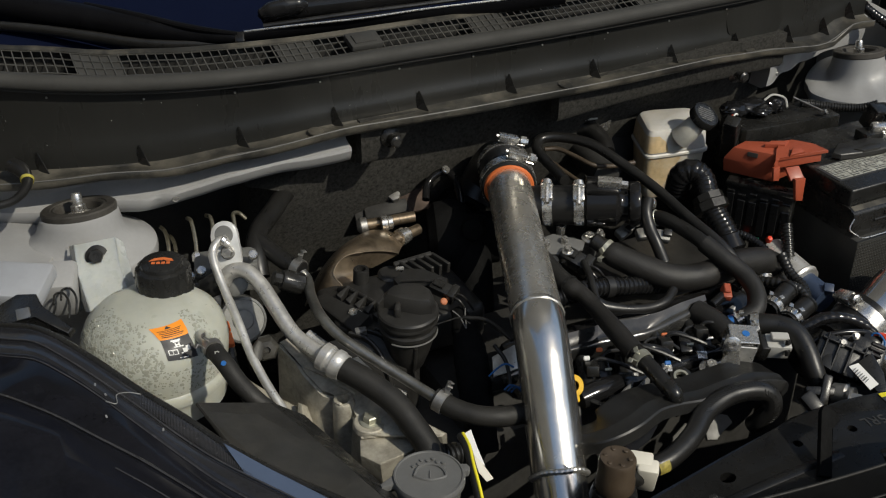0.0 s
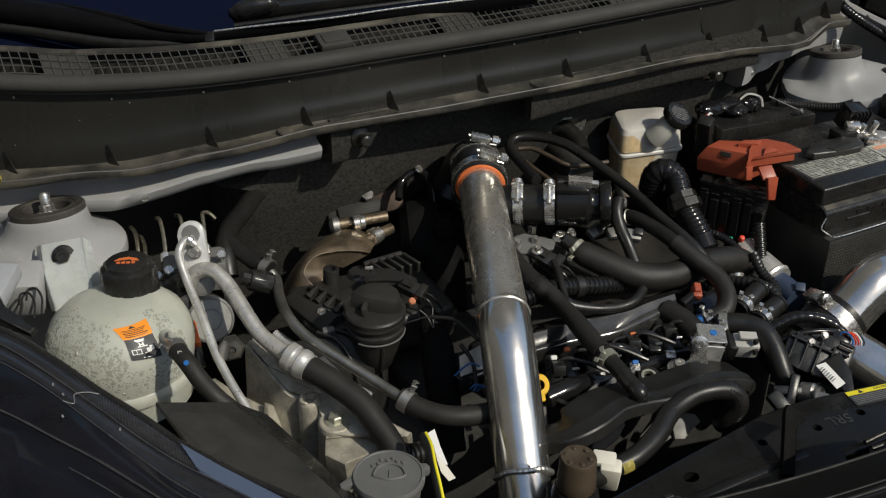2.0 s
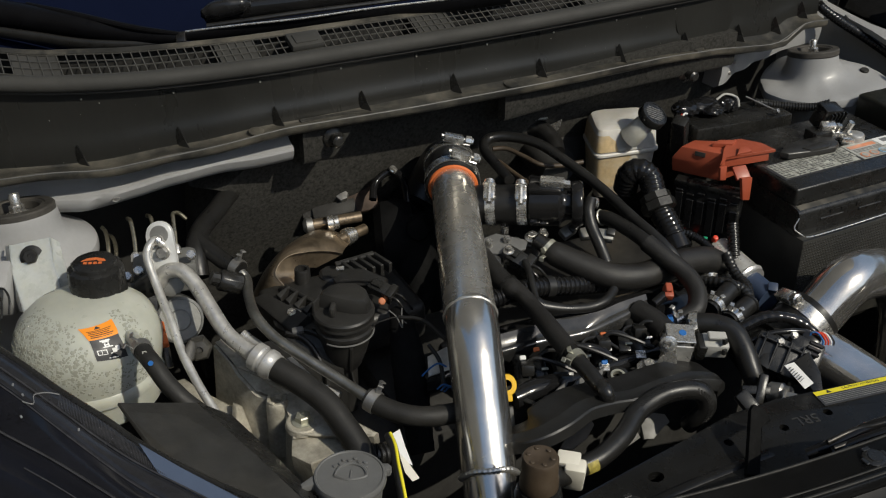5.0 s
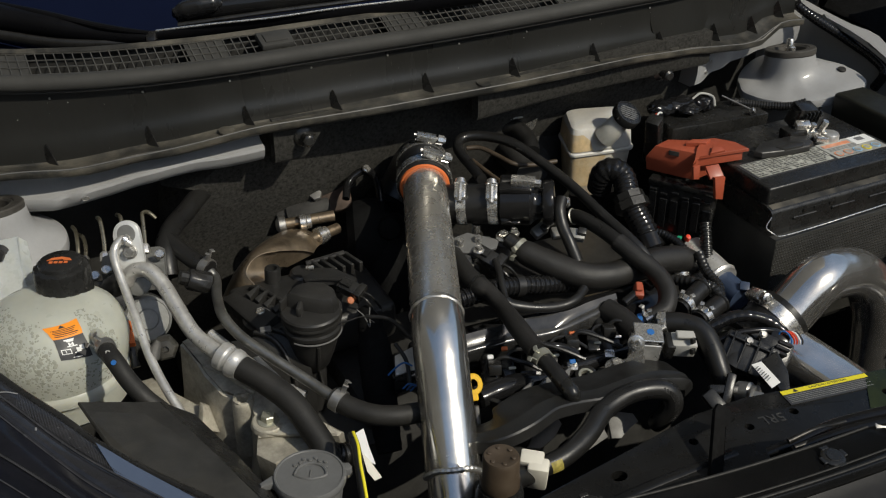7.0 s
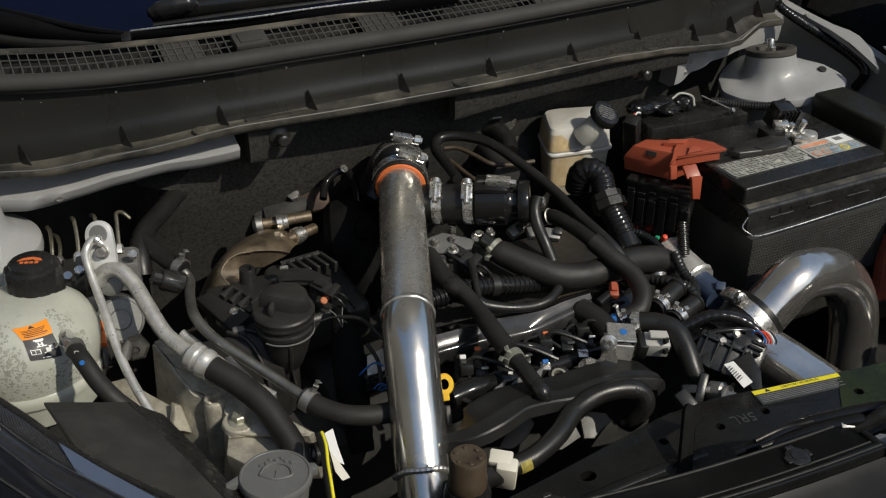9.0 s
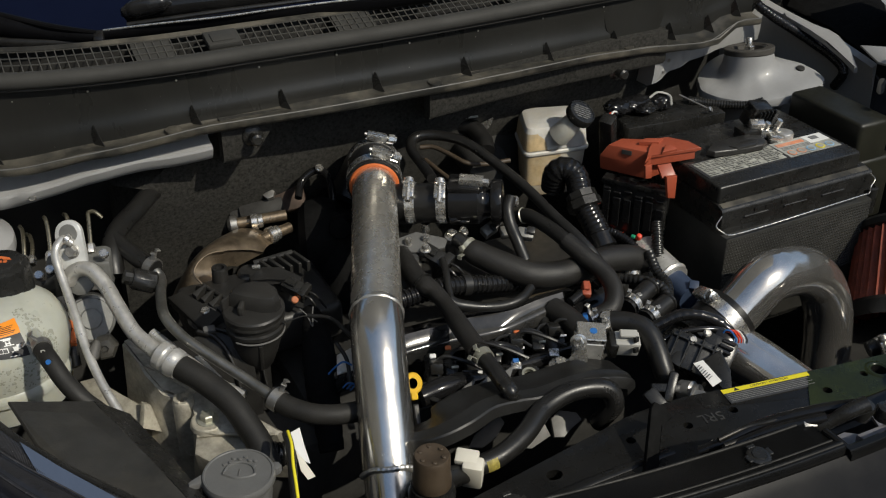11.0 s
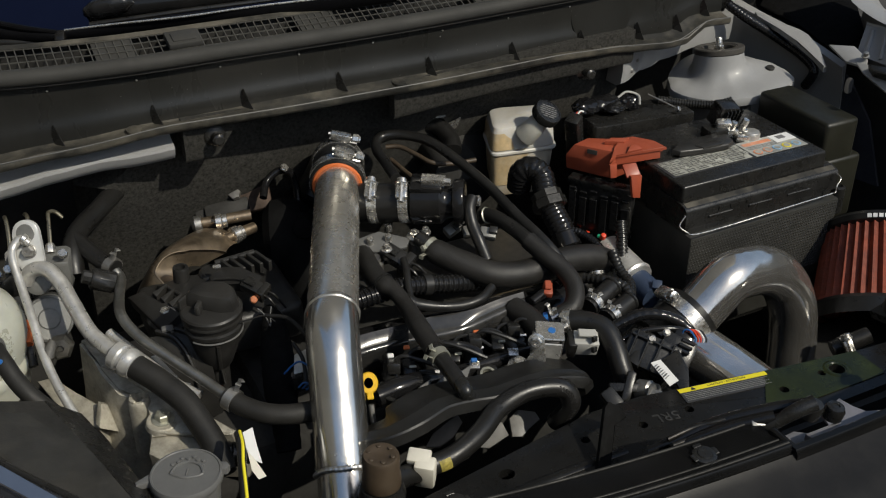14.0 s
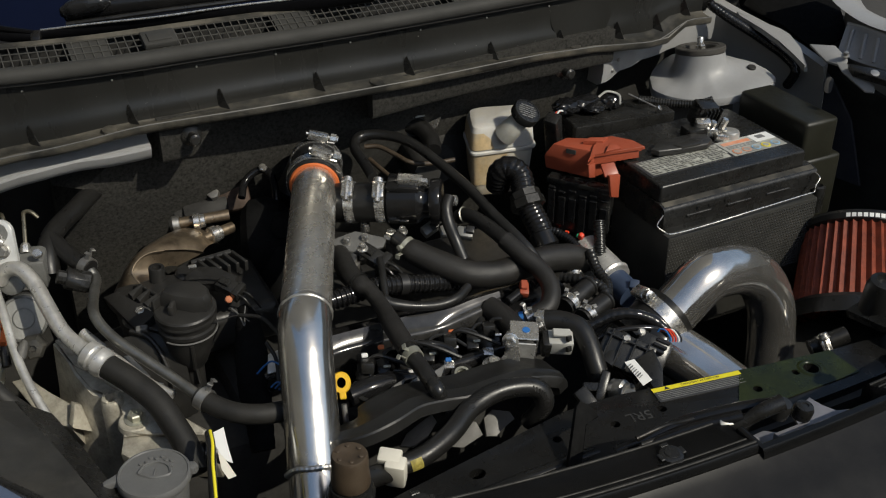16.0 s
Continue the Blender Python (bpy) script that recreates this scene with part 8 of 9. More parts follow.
part("lug", slab(at((1.334, 0.914, 0.929), (-0.55, -0.6, 0.55), (0.6, -0.75, 0)), stadium(0.011, 0.024), 0.003, 0.0006), DARK, rail)
br = thing("lamp_bracket", (1.353, 0.916, 0.960), "white painted lamp bracket with a steel stud", "bracket")
part("plate", sheet([(1.362, 0.990, 0.962), (1.380, 0.958, 0.967), (1.369, 0.921, 0.961), (1.356, 0.910, 0.955), (1.352, 0.944, 0.953)], 0.004, 0.001), WHITE_PAINT, br)
part("tongue", sheet([(1.356, 0.931, 0.956), (1.358, 0.912, 0.959), (1.351, 0.850, 0.948), (1.344, 0.844, 0.943), (1.337, 0.853, 0.942), (1.350, 0.909, 0.948)], 0.004, 0.001), WHITE_PAINT, br)
part("stud", lathe(at((1.365, 0.922, 0.965), (-0.2, -0.2, 1)), [(0.006, 0), (0.006, 0.0015), (0.0035, 0.002), (0.0035, 0.007), (0, 0.008)], 12), STEEL_DULL, br)
lt = thing("lamp_clip", (1.346, 0.858, 0.966), "black plastic lamp clip on the bracket", "clip")
part("bar", sheet([(1.352, 0.904, 0.963), (1.366, 0.850, 0.969), (1.369, 0.820, 0.966), (1.347, 0.830, 0.964), (1.344, 0.887, 0.960)], 0.010, 0.002), PLASTIC, lt)
part("screw", lathe(at((1.337, 0.842, 0.971), (-0.2, -0.4, 0.9)), [(0.006, 0), (0.006, 0.002), (0, 0.003)], 12), STEEL_DULL, lt)
fen = thing("right_fender", (1.398, 0.916, 0.995), "white front fender edge with a ribbed flange", "fender", kind="structure")
e = [(1.478, 1.099, 1.017), (1.436, 1.036, 1.008), (1.419, 0.982, 1.002), (1.409, 0.934, 1.001), (1.407, 0.891, 1.003), (1.400, 0.823, 1.012)]
o = [(1.517, 1.112, 1.027), (1.477, 1.042, 1.010), (1.460, 0.995, 1.004), (1.447, 0.950, 1.004), (1.441, 0.903, 1.007), (1.434, 0.835, 1.017)]
e2 = [(1.420, 0.980, 0.990), (1.417, 0.945, 0.994), (1.406, 0.889, 1.000), (1.399, 0.821, 1.010)]
d = [(1.388, 0.959, 0.954), (1.390, 0.918, 0.953), (1.386, 0.872, 0.959), (1.381, 0.803, 0.968)]
part("edge", loft([finer(e), [p + Vector((0.004, 0, 0.004)) for p in finer([(Vector(a) + Vector(b)) / 2 for a, b in zip(e, o)])], finer(o), [p + Vector((0.05, 0.01, -0.03)) for p in finer(o)], [p + Vector((0.06, 0.01, -0.4)) for p in finer(o)]]), WHITE_PAINT, fen)
part("flange", loft([finer(e2), [p + Vector((0, 0, -0.004)) for p in finer(e2)], finer(d), [p + Vector((0.03, 0.03, -0.01)) for p in finer(d)]]), PAINTED_GREY, fen)
for k in range(5):
    f = 0.10 + 0.17 * k
    a, b = on_line(e2, f).translation, on_line(d, f).translation
    part("flange_rib", sweep([a.lerp(b, 0.2), a.lerp(b, 0.9)], 0.003, seg=8), WHITE_PAINT, fen)
# three black surfaces whose colour stands for shade in the gaps by the wing
solo("wing_shade_sheet", sheet([(1.491, 1.308, 0.951), (1.600, 1.187, 0.968), (1.539, 1.082, 0.921), (1.443, 1.050, 0.917), (1.463, 1.151, 0.927), (1.477, 1.272, 0.925)], 0.004), TAPE_SHADE, "black sheet painted as the shade between wing rail and fender", "body panel", kind="structure")
solo("hinge_shade_wall", loft([[(x, 1.335 - 0.20 * max(0.0, x - 1.40), z) for z in (0.86, 1.30)] + [(x, 1.36 - 0.20 * max(0.0, x - 1.40), z) for z in (1.30, 0.86)] for x in frange(1.24, 1.66, 8)], closed=True, cap=True), TAPE_SHADE, "black wall painted as the shade behind the wing at the bonnet hinge", "body panel", kind="structure")
solo("hinge_shade_floor", loft([[(x, y, 0.905) for y in (1.05, 1.345)] + [(x, y, 0.895) for y in (1.345, 1.05)] for x in (1.43, 1.64)], closed=True, cap=True), TAPE_SHADE, "black floor painted as the shade in the hinge recess", "body panel", kind="structure")
wl = [(1.317, 1.170, 0.982), (1.319, 1.160, 0.976), (1.344, 1.145, 0.957), (1.374, 1.122, 0.936), (1.392, 1.100, 0.921), (1.402, 1.077, 0.910), (1.403, 1.052, 0.900), (1.401, 1.046, 0.888), (1.403, 1.060, 0.864)]
hose("wing_harness", "glossy taped wiring harness along the wing rail", wl, 0.0078, PLASTIC_GLOSS, "wiring", rib=0.0006, pitch=0.006)
solo("harness_mount", box(at((1.300, 1.180, 0.985), (-0.2, -0.4, 0.9), (0.9, -0.4, 0)), (0.035, 0.03, 0.03), 0.005), PLASTIC, "black plastic harness mount at the cowl's end", "mount")

# ---- air filter ----
FT, FB = Vector((1.302, 0.776, 0.761)), Vector((1.248, 0.707, 0.685))
fd = (FT - FB).normalized()
fh = (FT - FB).length
filt = thing("air_filter", FB, "red pleated cone air filter with a black rubber top", "filter")
rows = []
n = 84
for k, f in enumerate((0.0, 0.25, 0.5, 0.75, 1.0)):
    m = at(FB + fd * fh * f, fd)
    r = 0.090 - 0.013 * f
    rows.append([m @ Vector(((r - (0.006 if j % 2 else 0)) * math.cos(math.tau * j / n), (r - (0.006 if j % 2 else 0)) * math.sin(math.tau * j / n), 0)) for j in range(n)])
part("pleats", loft(rows, closed=True), FILTER_RED, filt, "red pleated gauze")
part("top_rim", lathe(at(FT, fd), [(0.074, -0.006), (0.0800, -0.003), (0.0805, 0.005), (0.077, 0.010), (0.060, 0.013), (0.03, 0.010), (0, 0.010)], 56), RUBBER, filt)
part("base_ring", lathe(at(FB, fd), [(0.094, -0.02), (0.095, 0.0), (0.090, 0.006), (0.08, 0.006)], 56), RUBBER, filt)
lm2 = at(FT, fd, (-0.3, -0.95, 0))
bm = bmesh.new()
for k in range(7):
    a = -54 + k * 5.2
    box(lm2 @ pose(0, 0, 0, 0, 0, a) @ pose(0.0806, 0, 0.001), (0.0008, 0.0054, 0.0056), 0, 1, bm)
part("logo_bars", bm, LABEL_WHITE, filt)
solo("filter_tray", box(at((1.224, 0.693, 0.645), (0, 0, 1), (1, 0, 0)), (0.24, 0.14, 0.02), 0.006), DARK, "black plastic tray under the air filter", "tray")
ins = thing("inlet_clamp", (1.141, 0.659, 0.708), "steel worm clamp on a black hose end", "clamp")
worm_clamp(at((1.127, 0.655, 0.710), (0.85, -0.3, 0.3), (-0.3, -0.5, 0.8)), 0.0115, 0.010, 20, ins)
part("hose_end", sweep([(1.113, 0.661, 0.704), (1.157, 0.647, 0.722)], 0.0112, seg=24), RUBBER, ins)

# ---- intake elbow, throttle and couplers ----
jp = [(0.907, 0.711, 0.782), (0.926, 0.712, 0.787), (0.970, 0.717, 0.816), (1.007, 0.723, 0.815), (1.046, 0.728, 0.803), (1.079, 0.730, 0.776), (1.099, 0.726, 0.737), (1.104, 0.720, 0.694), (1.101, 0.712, 0.650), (1.097, 0.704, 0.595)]
jpo = thing("intake_elbow", jp[4], "polished aluminium U-shaped intake pipe", "pipe")
jd = Vector(jp[2]) - Vector(jp[0])
part("tube", sweep([Vector(jp[0]) - jd * 0.45] + list(jp), 0.0308, seg=56, res=10), POLISHED, jpo)
part("straight_tube", sweep([(0.891, 0.717, 0.764), (0.913, 0.679, 0.752), (0.932, 0.635, 0.740), (0.949, 0.585, 0.726)], 0.0325, seg=48), POLISHED, jpo)
jm = at(Vector(jp[0]) + jd * 0.02, jd, (-0.45, -0.15, 0.9))
cpl = thing("throttle_coupler", jp[0], "black rubber coupler with a T-bolt clamp", "coupler")
part("sleeve", sweep([Vector(jp[0]) - jd * 0.9, Vector(jp[0]) - jd * 0.4, Vector(jp[0]) + jd * 0.24], 0.0355, seg=48), RUBBER, cpl)
t_bolt_clamp(jm, 0.0357, 0.015, -28, cpl)
thr = thing("throttle", Vector(jp[0]) - jd * 0.9, "black throttle body with an actuator housing", "throttle body")
part("body", lathe(at(Vector(jp[0]) - jd * 0.5, -jd), [(0, 0), (0.040, 0), (0.042, 0.008), (0.036, 0.012), (0.036, 0.03), (0.042, 0.034), (0.042, 0.05), (0, 0.05)], 32), PLASTIC, thr)
part("housing", box(at((0.850, 0.655, 0.788), (-0.3, -0.6, 0.7), (0.6, -0.7, -0.2)), (0.040, 0.040, 0.030), 0.005), PLASTIC, thr)
part("plug", box(at((0.862, 0.660, 0.799), (-0.3, -0.6, 0.7), (0.6, -0.7, -0.2)), (0.022, 0.022, 0.018), 0.002), PLASTIC_GLOSS, thr)
for k in range(3):
    part("plug_step", box(at(Vector((0.848, 0.641, 0.801)) + Vector((0.007 * k, 0.004 * k, 0.001 * k)), (-0.3, -0.6, 0.7), (0.6, -0.7, -0.2)), (0.016, 0.004, 0.012), 0.001, 1), PLASTIC_GLOSS, thr)
for k, mt in enumerate((BLUE_SMALL, RED_SMALL, RED_SMALL, LABEL_WHITE, LABEL_BLACK)):
    p = Vector((0.862, 0.660, 0.808)) + Vector((0.0030 * k, -0.0012 * k, -0.0004 * k))
    part("lead", sweep([p, p + Vector((0.002, -0.001, 0.006)), p + Vector((0.006, -0.006, 0.007)), p + Vector((0.009, -0.012, 0.000)), p + Vector((0.009, -0.013, -0.005))], 0.0010, seg=6), mt, thr)
stub = thing("charge_stub", (0.912, 0.839, 0.785), "bare aluminium tube ending in a blue silicone joint", "pipe")
s0, s1, s3 = Vector((0.908, 0.878, 0.790)), Vector((0.914, 0.814, 0.777)), Vector((0.915, 0.778, 0.773))
part("tube", sweep([s0, s1], 0.0235, seg=36), ALU, stub)
part("bead", lathe(at(s1.lerp(s0, 0.08), s1 - s0), [(0.0235, -0.003), (0.0255, 0), (0.0235, 0.003)], 36), ALU, stub)
part("blue_joint", sweep([s1, s3], 0.0175, seg=36), SILICONE_BLUE, stub, "dark blue silicone joint")
part("blue_tab", box(at((0.916, 0.777, 0.791), (-0.3, -0.4, 0.8), (0.7, -0.6, 0)), (0.012, 0.012, 0.009), 0.0015), SILICONE_BLUE, stub)
part("ferrule", lathe(at((0.871, 0.845, 0.791), (0.2, 0.4, 0.9)), [(0.012, -0.01), (0.013, 0.004), (0.010, 0.01), (0, 0.01)], 16), STEEL, stub)

# short outlets with clips, hoses and looms round the throttle
for a, b in ((((0.846, 0.777, 0.808)), ((0.804, 0.761, 0.801))), (((0.854, 0.751, 0.800)), ((0.815, 0.739, 0.795)))):
    a, b = Vector(a), Vector(b)
    so = hose("stub_hose", "short black coolant stub hose with a spring clip", [a, a.lerp(b, 0.5), b], 0.0115, group="stub hoses")
    spring_clamp(at(a.lerp(b, 0.8), b - a, (-0.3, -0.5, 0.8)), 0.0118, 0.009, 10, so)
    part("end_cap", cyl(at(a, a - b), 0.0125, 0.006, 0.002, 20), PLASTIC, so)
sol = thing("purge_solenoid", (0.722, 0.697, 0.80), "zinc-plated purge solenoid with a pale grey plug", "solenoid")
sm = at((0.714, 0.707, 0.817), (-0.05, -0.25, 1), (0.88, -0.48, 0))
bm = box(sm @ pose(0, 0, 0.016), (0.030, 0.026, 0.0025), 0.0006, 1)
box(sm @ pose(0.0145, 0, 0), (0.0025, 0.026, 0.034), 0.0006, 1, bm)
box(sm @ pose(-0.0145, 0, 0), (0.0025, 0.026, 0.034), 0.0006, 1, bm)
part("yoke", bm, STEEL, sol, "zinc-plated yoke")
part("coil", box(sm, (0.025, 0.030, 0.028), 0.004), PLASTIC, sol)
part("face", box(sm @ pose(0.003, -0.0155, -0.002), (0.021, 0.002, 0.030), 0.0008, 1), ALU, sol)
part("blue_dot", cyl(sm @ pose(0.002, 0.0, 0.0172), 0.0042, 0.0006, 0, 12), BLUE_SMALL, sol)
part("foot", sheet([(0.694, 0.708, 0.835), (0.703, 0.698, 0.832), (0.698, 0.686, 0.804), (0.673, 0.706, 0.786), (0.672, 0.715, 0.788), (0.691, 0.707, 0.802)], 0.002), STEEL, sol)
bolt((0.692, 0.696, 0.830), (-0.5, -0.8, 0.3), 0.0062, 0.007, STEEL, sol, washer=1.5)
bm = box(at((0.753, 0.692, 0.811), (-0.05, -0.3, 1), (0.88, -0.42, 0)), (0.028, 0.020, 0.020), 0.002)
box(at((0.753, 0.692, 0.815), (-0.05, -0.3, 1), (0.88, -0.42, 0)) @ pose(0, 0, 0.012), (0.020, 0.010, 0.004), 0.001, 1, bm)
plug = part("plug", bm, GREY_CONN, sol, "pale grey plug")
part("plug_collar", box(at((0.739, 0.698, 0.810), (-0.05, -0.3, 1), (0.88, -0.42, 0)), (0.010, 0.022, 0.022), 0.002), PLASTIC, sol)
for k in range(2):
    part("plug_port", box(at((0.755, 0.677, 0.818), (0.4, -0.9, 0.2), (0.2, 0.1, 1)) @ pose(0.006 * (2 * k - 1), 0, 0), (0.006, 0.007, 0.004), 0.0005, 1), PLASTIC, plug)
vb = [(0.746, 0.730, 0.818), (0.756, 0.721, 0.822), (0.770, 0.709, 0.823), (0.780, 0.693, 0.820), (0.781, 0.674, 0.808), (0.779, 0.658, 0.794), (0.780, 0.646, 0.777), (0.781, 0.641, 0.758)]
vbo = hose("purge_hose", "black purge hose curving down from the solenoid", vb, 0.0118, RUBBER)
spring_clamp(on_line(vb, 0.07), 0.0121, 0.009, 30, vbo)
hose("black_boot", "black rubber boot behind the solenoid", [(0.716, 0.787, 0.812), (0.722, 0.763, 0.811), (0.725, 0.739, 0.807)], 0.0135, FOAM)
oc = solo("orange_connector", box(at((0.768, 0.796, 0.816), (-0.1, -0.4, 0.9), (0.85, -0.5, 0.1)), (0.011, 0.017, 0.010), 0.0015), RED_PLASTIC, "small orange-red sensor connector", "connector")
part("tab", box(at((0.768, 0.796, 0.823), (-0.1, -0.4, 0.9), (0.85, -0.5, 0.1)), (0.008, 0.012, 0.005), 0.001, 1), RED_PLASTIC, oc)
part("shell", cyl(at((0.782, 0.799, 0.817), (0.8, 0.2, 0.2)), 0.0065, 0.022, 0.001, 14), PLASTIC, oc)
part("back_shell", cyl(at((0.764, 0.796, 0.814), (-0.8, -0.2, -0.2)), 0.0060, 0.022, 0.001, 14), PLASTIC_GLOSS, oc)
for pts in ([(0.833, 0.814, 0.804), (0.848, 0.791, 0.810), (0.863, 0.774, 0.806), (0.862, 0.758, 0.800)], [(0.887, 0.835, 0.817), (0.884, 0.813, 0.803), (0.881, 0.786, 0.798), (0.861, 0.756, 0.797)]):
    hose("taped_harness", "black taped harness by the throttle", pts, 0.0068, PLASTIC, "wiring", "taped harnesses", rib=0.0007, pitch=0.006)
hose("throttle_harness", "glossy black crinkled harness in front of the throttle", [(0.791, 0.715, 0.795), (0.816, 0.710, 0.808), (0.837, 0.705, 0.815), (0.857, 0.695, 0.815), (0.875, 0.685, 0.807), (0.884, 0.675, 0.799)], [0.0078, 0.0070, 0.0075, 0.0068, 0.0074, 0.0060], PLASTIC_GLOSS, "wiring", rib=0.0004, pitch=0.009)
hose("throttle_lead", "black lead to the throttle plug", [(0.776, 0.680, 0.799), (0.802, 0.685, 0.806), (0.821, 0.680, 0.813), (0.845, 0.672, 0.814), (0.865, 0.665, 0.810), (0.872, 0.660, 0.800)], 0.0034, PLASTIC_GLOSS, "cable")
bolt((0.844, 0.665, 0.813), (-0.3, -0.6, 0.7), 0.0034, 0.003, STEEL_DULL, thr, washer=1.4)
act = thing("coil_bracket", (0.806, 0.645, 0.794), "black bracketed module with a white barcode label", "module")
am = at((0.818, 0.657, 0.796), (-0.35, -0.55, 0.75), (0.55, -0.65, -0.2))
part("body", box(am, (0.060, 0.040, 0.018), 0.003), PLASTIC, act)
for k in range(4):
    part("web", box(am @ pose(-0.022 + 0.014 * k, 0, 0.010), (0.0025, 0.038, 0.007), 0.0006, 1), PLASTIC, act)
part("web", box(am @ pose(0, 0.012, 0.010), (0.056, 0.0025, 0.007), 0.0006, 1), PLASTIC, act)
part("frame", sheet([(0.788, 0.658, 0.799), (0.826, 0.675, 0.815), (0.830, 0.666, 0.813), (0.793, 0.646, 0.796)], 0.006, 0.001), PLASTIC, act)
bolt((0.820, 0.661, 0.814), (-0.35, -0.55, 0.75), 0.0036, 0.003, STEEL_DULL, act, washer=1.4)
lbl = part("label", sheet([(0.791, 0.623, 0.817), (0.801, 0.620, 0.820), (0.807, 0.594, 0.808), (0.796, 0.594, 0.804)], 0.0012), LABEL_WHITE, act, "white barcode label")
l0, l1 = Vector((0.793, 0.617, 0.816)), Vector((0.798, 0.602, 0.810))
for k, w in enumerate((0.0006, 0.0011, 0.0005, 0.0009, 0.0006, 0.0012, 0.0005)):
    part("code_bar", box(at(l0.lerp(l1, k / 6), (-0.35, -0.55, 0.75), l1 - l0), (w, 0.0055, 0.0008), 0), LABEL_BLACK, lbl)
part("lower_arm", sheet([(0.815, 0.635, 0.805), (0.838, 0.635, 0.813), (0.834, 0.611, 0.803), (0.822, 0.592, 0.794), (0.812, 0.597, 0.794)], 0.010, 0.002), PLASTIC, act)
bolt((0.779, 0.604, 0.789), (0.55, -0.75, 0.1), 0.0085, 0.012, STEEL_DULL, act, "knurled_bolt", washer=1.35)
part("nut_stack", lathe(at((0.786, 0.617, 0.785), (0.35, -0.75, 0.3)), [(0, -0.01), (0.012, -0.01), (0.012, 0.004), (0.009, 0.006), (0.009, 0.012), (0, 0.012)], 14), STEEL_DULL, act)
xc = solo("hose_clip", box(at((0.769, 0.627, 0.788), (-0.3, -0.6, 0.7), (0.7, -0.6, 0.2)), (0.044, 0.010, 0.008), 0.002), PLASTIC, "black cross-shaped hose clip", "clip")
part("cross", box(at((0.768, 0.627, 0.790), (-0.3, -0.6, 0.7), (0.4, 0.3, 0.6)), (0.034, 0.010, 0.008), 0.002), PLASTIC, xc)
part("stem", box(at((0.743, 0.612, 0.785), (-0.3, -0.6, 0.7), (0.3, -0.5, -0.6)), (0.04, 0.016, 0.012), 0.003), PLASTIC, xc)


# ---- front: radiator support beam ----
def cut_holes(ob, holes):
    """Cuts round holes (x, y, z, r, squash) down through a mesh, once, and keeps the result."""
    for x, y, z, r, sq in holes:
        cb = lathe(pose(x, y, z - 0.03), [(0, 0), (r, 0), (r, 0.06), (0, 0.06)], 24, squash=sq)
        bmesh.ops.recalc_face_normals(cb, faces=cb.faces)
        cme = bpy.data.meshes.new("cut")
        cb.to_mesh(cme)
        cb.free()
        cut = new("cut", cme)
        md = ob.modifiers.new("cut", "BOOLEAN")
        md.operation, md.object, md.solver = "DIFFERENCE", cut, "EXACT"
        bpy.context.view_layer.update()
        me = bpy.data.meshes.new_from_object(ob.evaluated_get(bpy.context.evaluated_depsgraph_get()))
        ob.modifiers.clear()
        ob.data = me
        bpy.data.objects.remove(cut)


beam = thing("radiator_support", (0.78, 0.55, 0.74), "black painted steel radiator support beam with holes", "beam", kind="structure")
outline = [(0.40, 0.548), (0.50, 0.566), (0.62, 0.586), (0.700, 0.601), (0.76, 0.598), (0.85, 0.583), (0.95, 0.567), (1.03, 0.556), (1.30, 0.540), (1.30, 0.505), (1.0, 0.498), (0.80, 0.497), (0.40, 0.49)]
top = part("top_plate", slab(pose(0, 0, 0.790), outline, 0.010, 0.003), PAINT_BLACK, beam)
HOLES = [(0.578, 0.558, 0.8, 0.0085, 0.8), (*(0.672, 0.566, 0.800)[:2], 0.8, 0.0048, 1), (*(0.737, 0.559, 0.800)[:2], 0.8, 0.005, 1), (*(0.794, 0.558, 0.800)[:2], 0.8, 0.005, 1),
                (*(0.903, 0.538, 0.800)[:2], 0.8, 0.0052, 1), (*(0.959, 0.542, 0.800)[:2], 0.8, 0.0045, 1), (*(0.979, 0.540, 0.800)[:2], 0.8, 0.0085, 1)]
cut_holes(top, HOLES)
part("rear_flange", loft([[(x, y, 0.797), (x, y + 0.003, 0.795), (x, y + 0.004, 0.74), (x, y, 0.74)] for x, y in outline[:9]], closed=True, cap=True), PAINT_BLACK, beam)
rr = (0.979, 0.540, 0.800)
part("hole_rim", lathe(pose(rr[0], rr[1], 0.80), [(0.0088, 0.0005), (0.0105, 0.0020), (0.0135, 0.0020), (0.0170, 0.0004)], 32), GREEN_SHEEN, beam)
part("pressed_rib", sweep([(0.50, 0.530, 0.798), (0.60, 0.535, 0.799), (0.70, 0.536, 0.799)], 0.006, seg=10, flat=0.4, side=(0, 1, 0)), PAINT_BLACK, beam)
LABEL_MUTED = mat("faded_print", (0.19, 0.19, 0.185), 0.5, var=0.2, bump=0, dust=0.3, scale=80, dust_col=(0.06, 0.06, 0.06))
LABEL_DARK = mat("dark_label_film", (0.035, 0.036, 0.038), 0.4, var=0.15, bump=0)
la, lb = Vector((0.801, 0.585, 0.800)), Vector((0.905, 0.569, 0.800))
lx = (lb - la).normalized()
ly = Vector((-lx.y, lx.x, 0))
cm = at((la + lb) / 2 + Vector((0, 0, 0.0006)) - ly * 0.0035, (0, 0, 1), lx)
cl_ = part("caution_label", box(cm @ pose(0, -0.0045, 0), ((lb - la).length, 0.022, 0.0008), 0), LABEL_DARK, beam, "dark caution label with a yellow band")
part("yellow_band", box(cm @ pose(0, 0.0035, 0.0006), ((lb - la).length, 0.0060, 0.0006), 0), LABEL_YELLOW, cl_)
words("CAUTION / ATTENTION", cm @ pose(0.004, 0.0035, 0.0009), 0.0042, LABEL_BLACK, cl_, depth=0.0002)
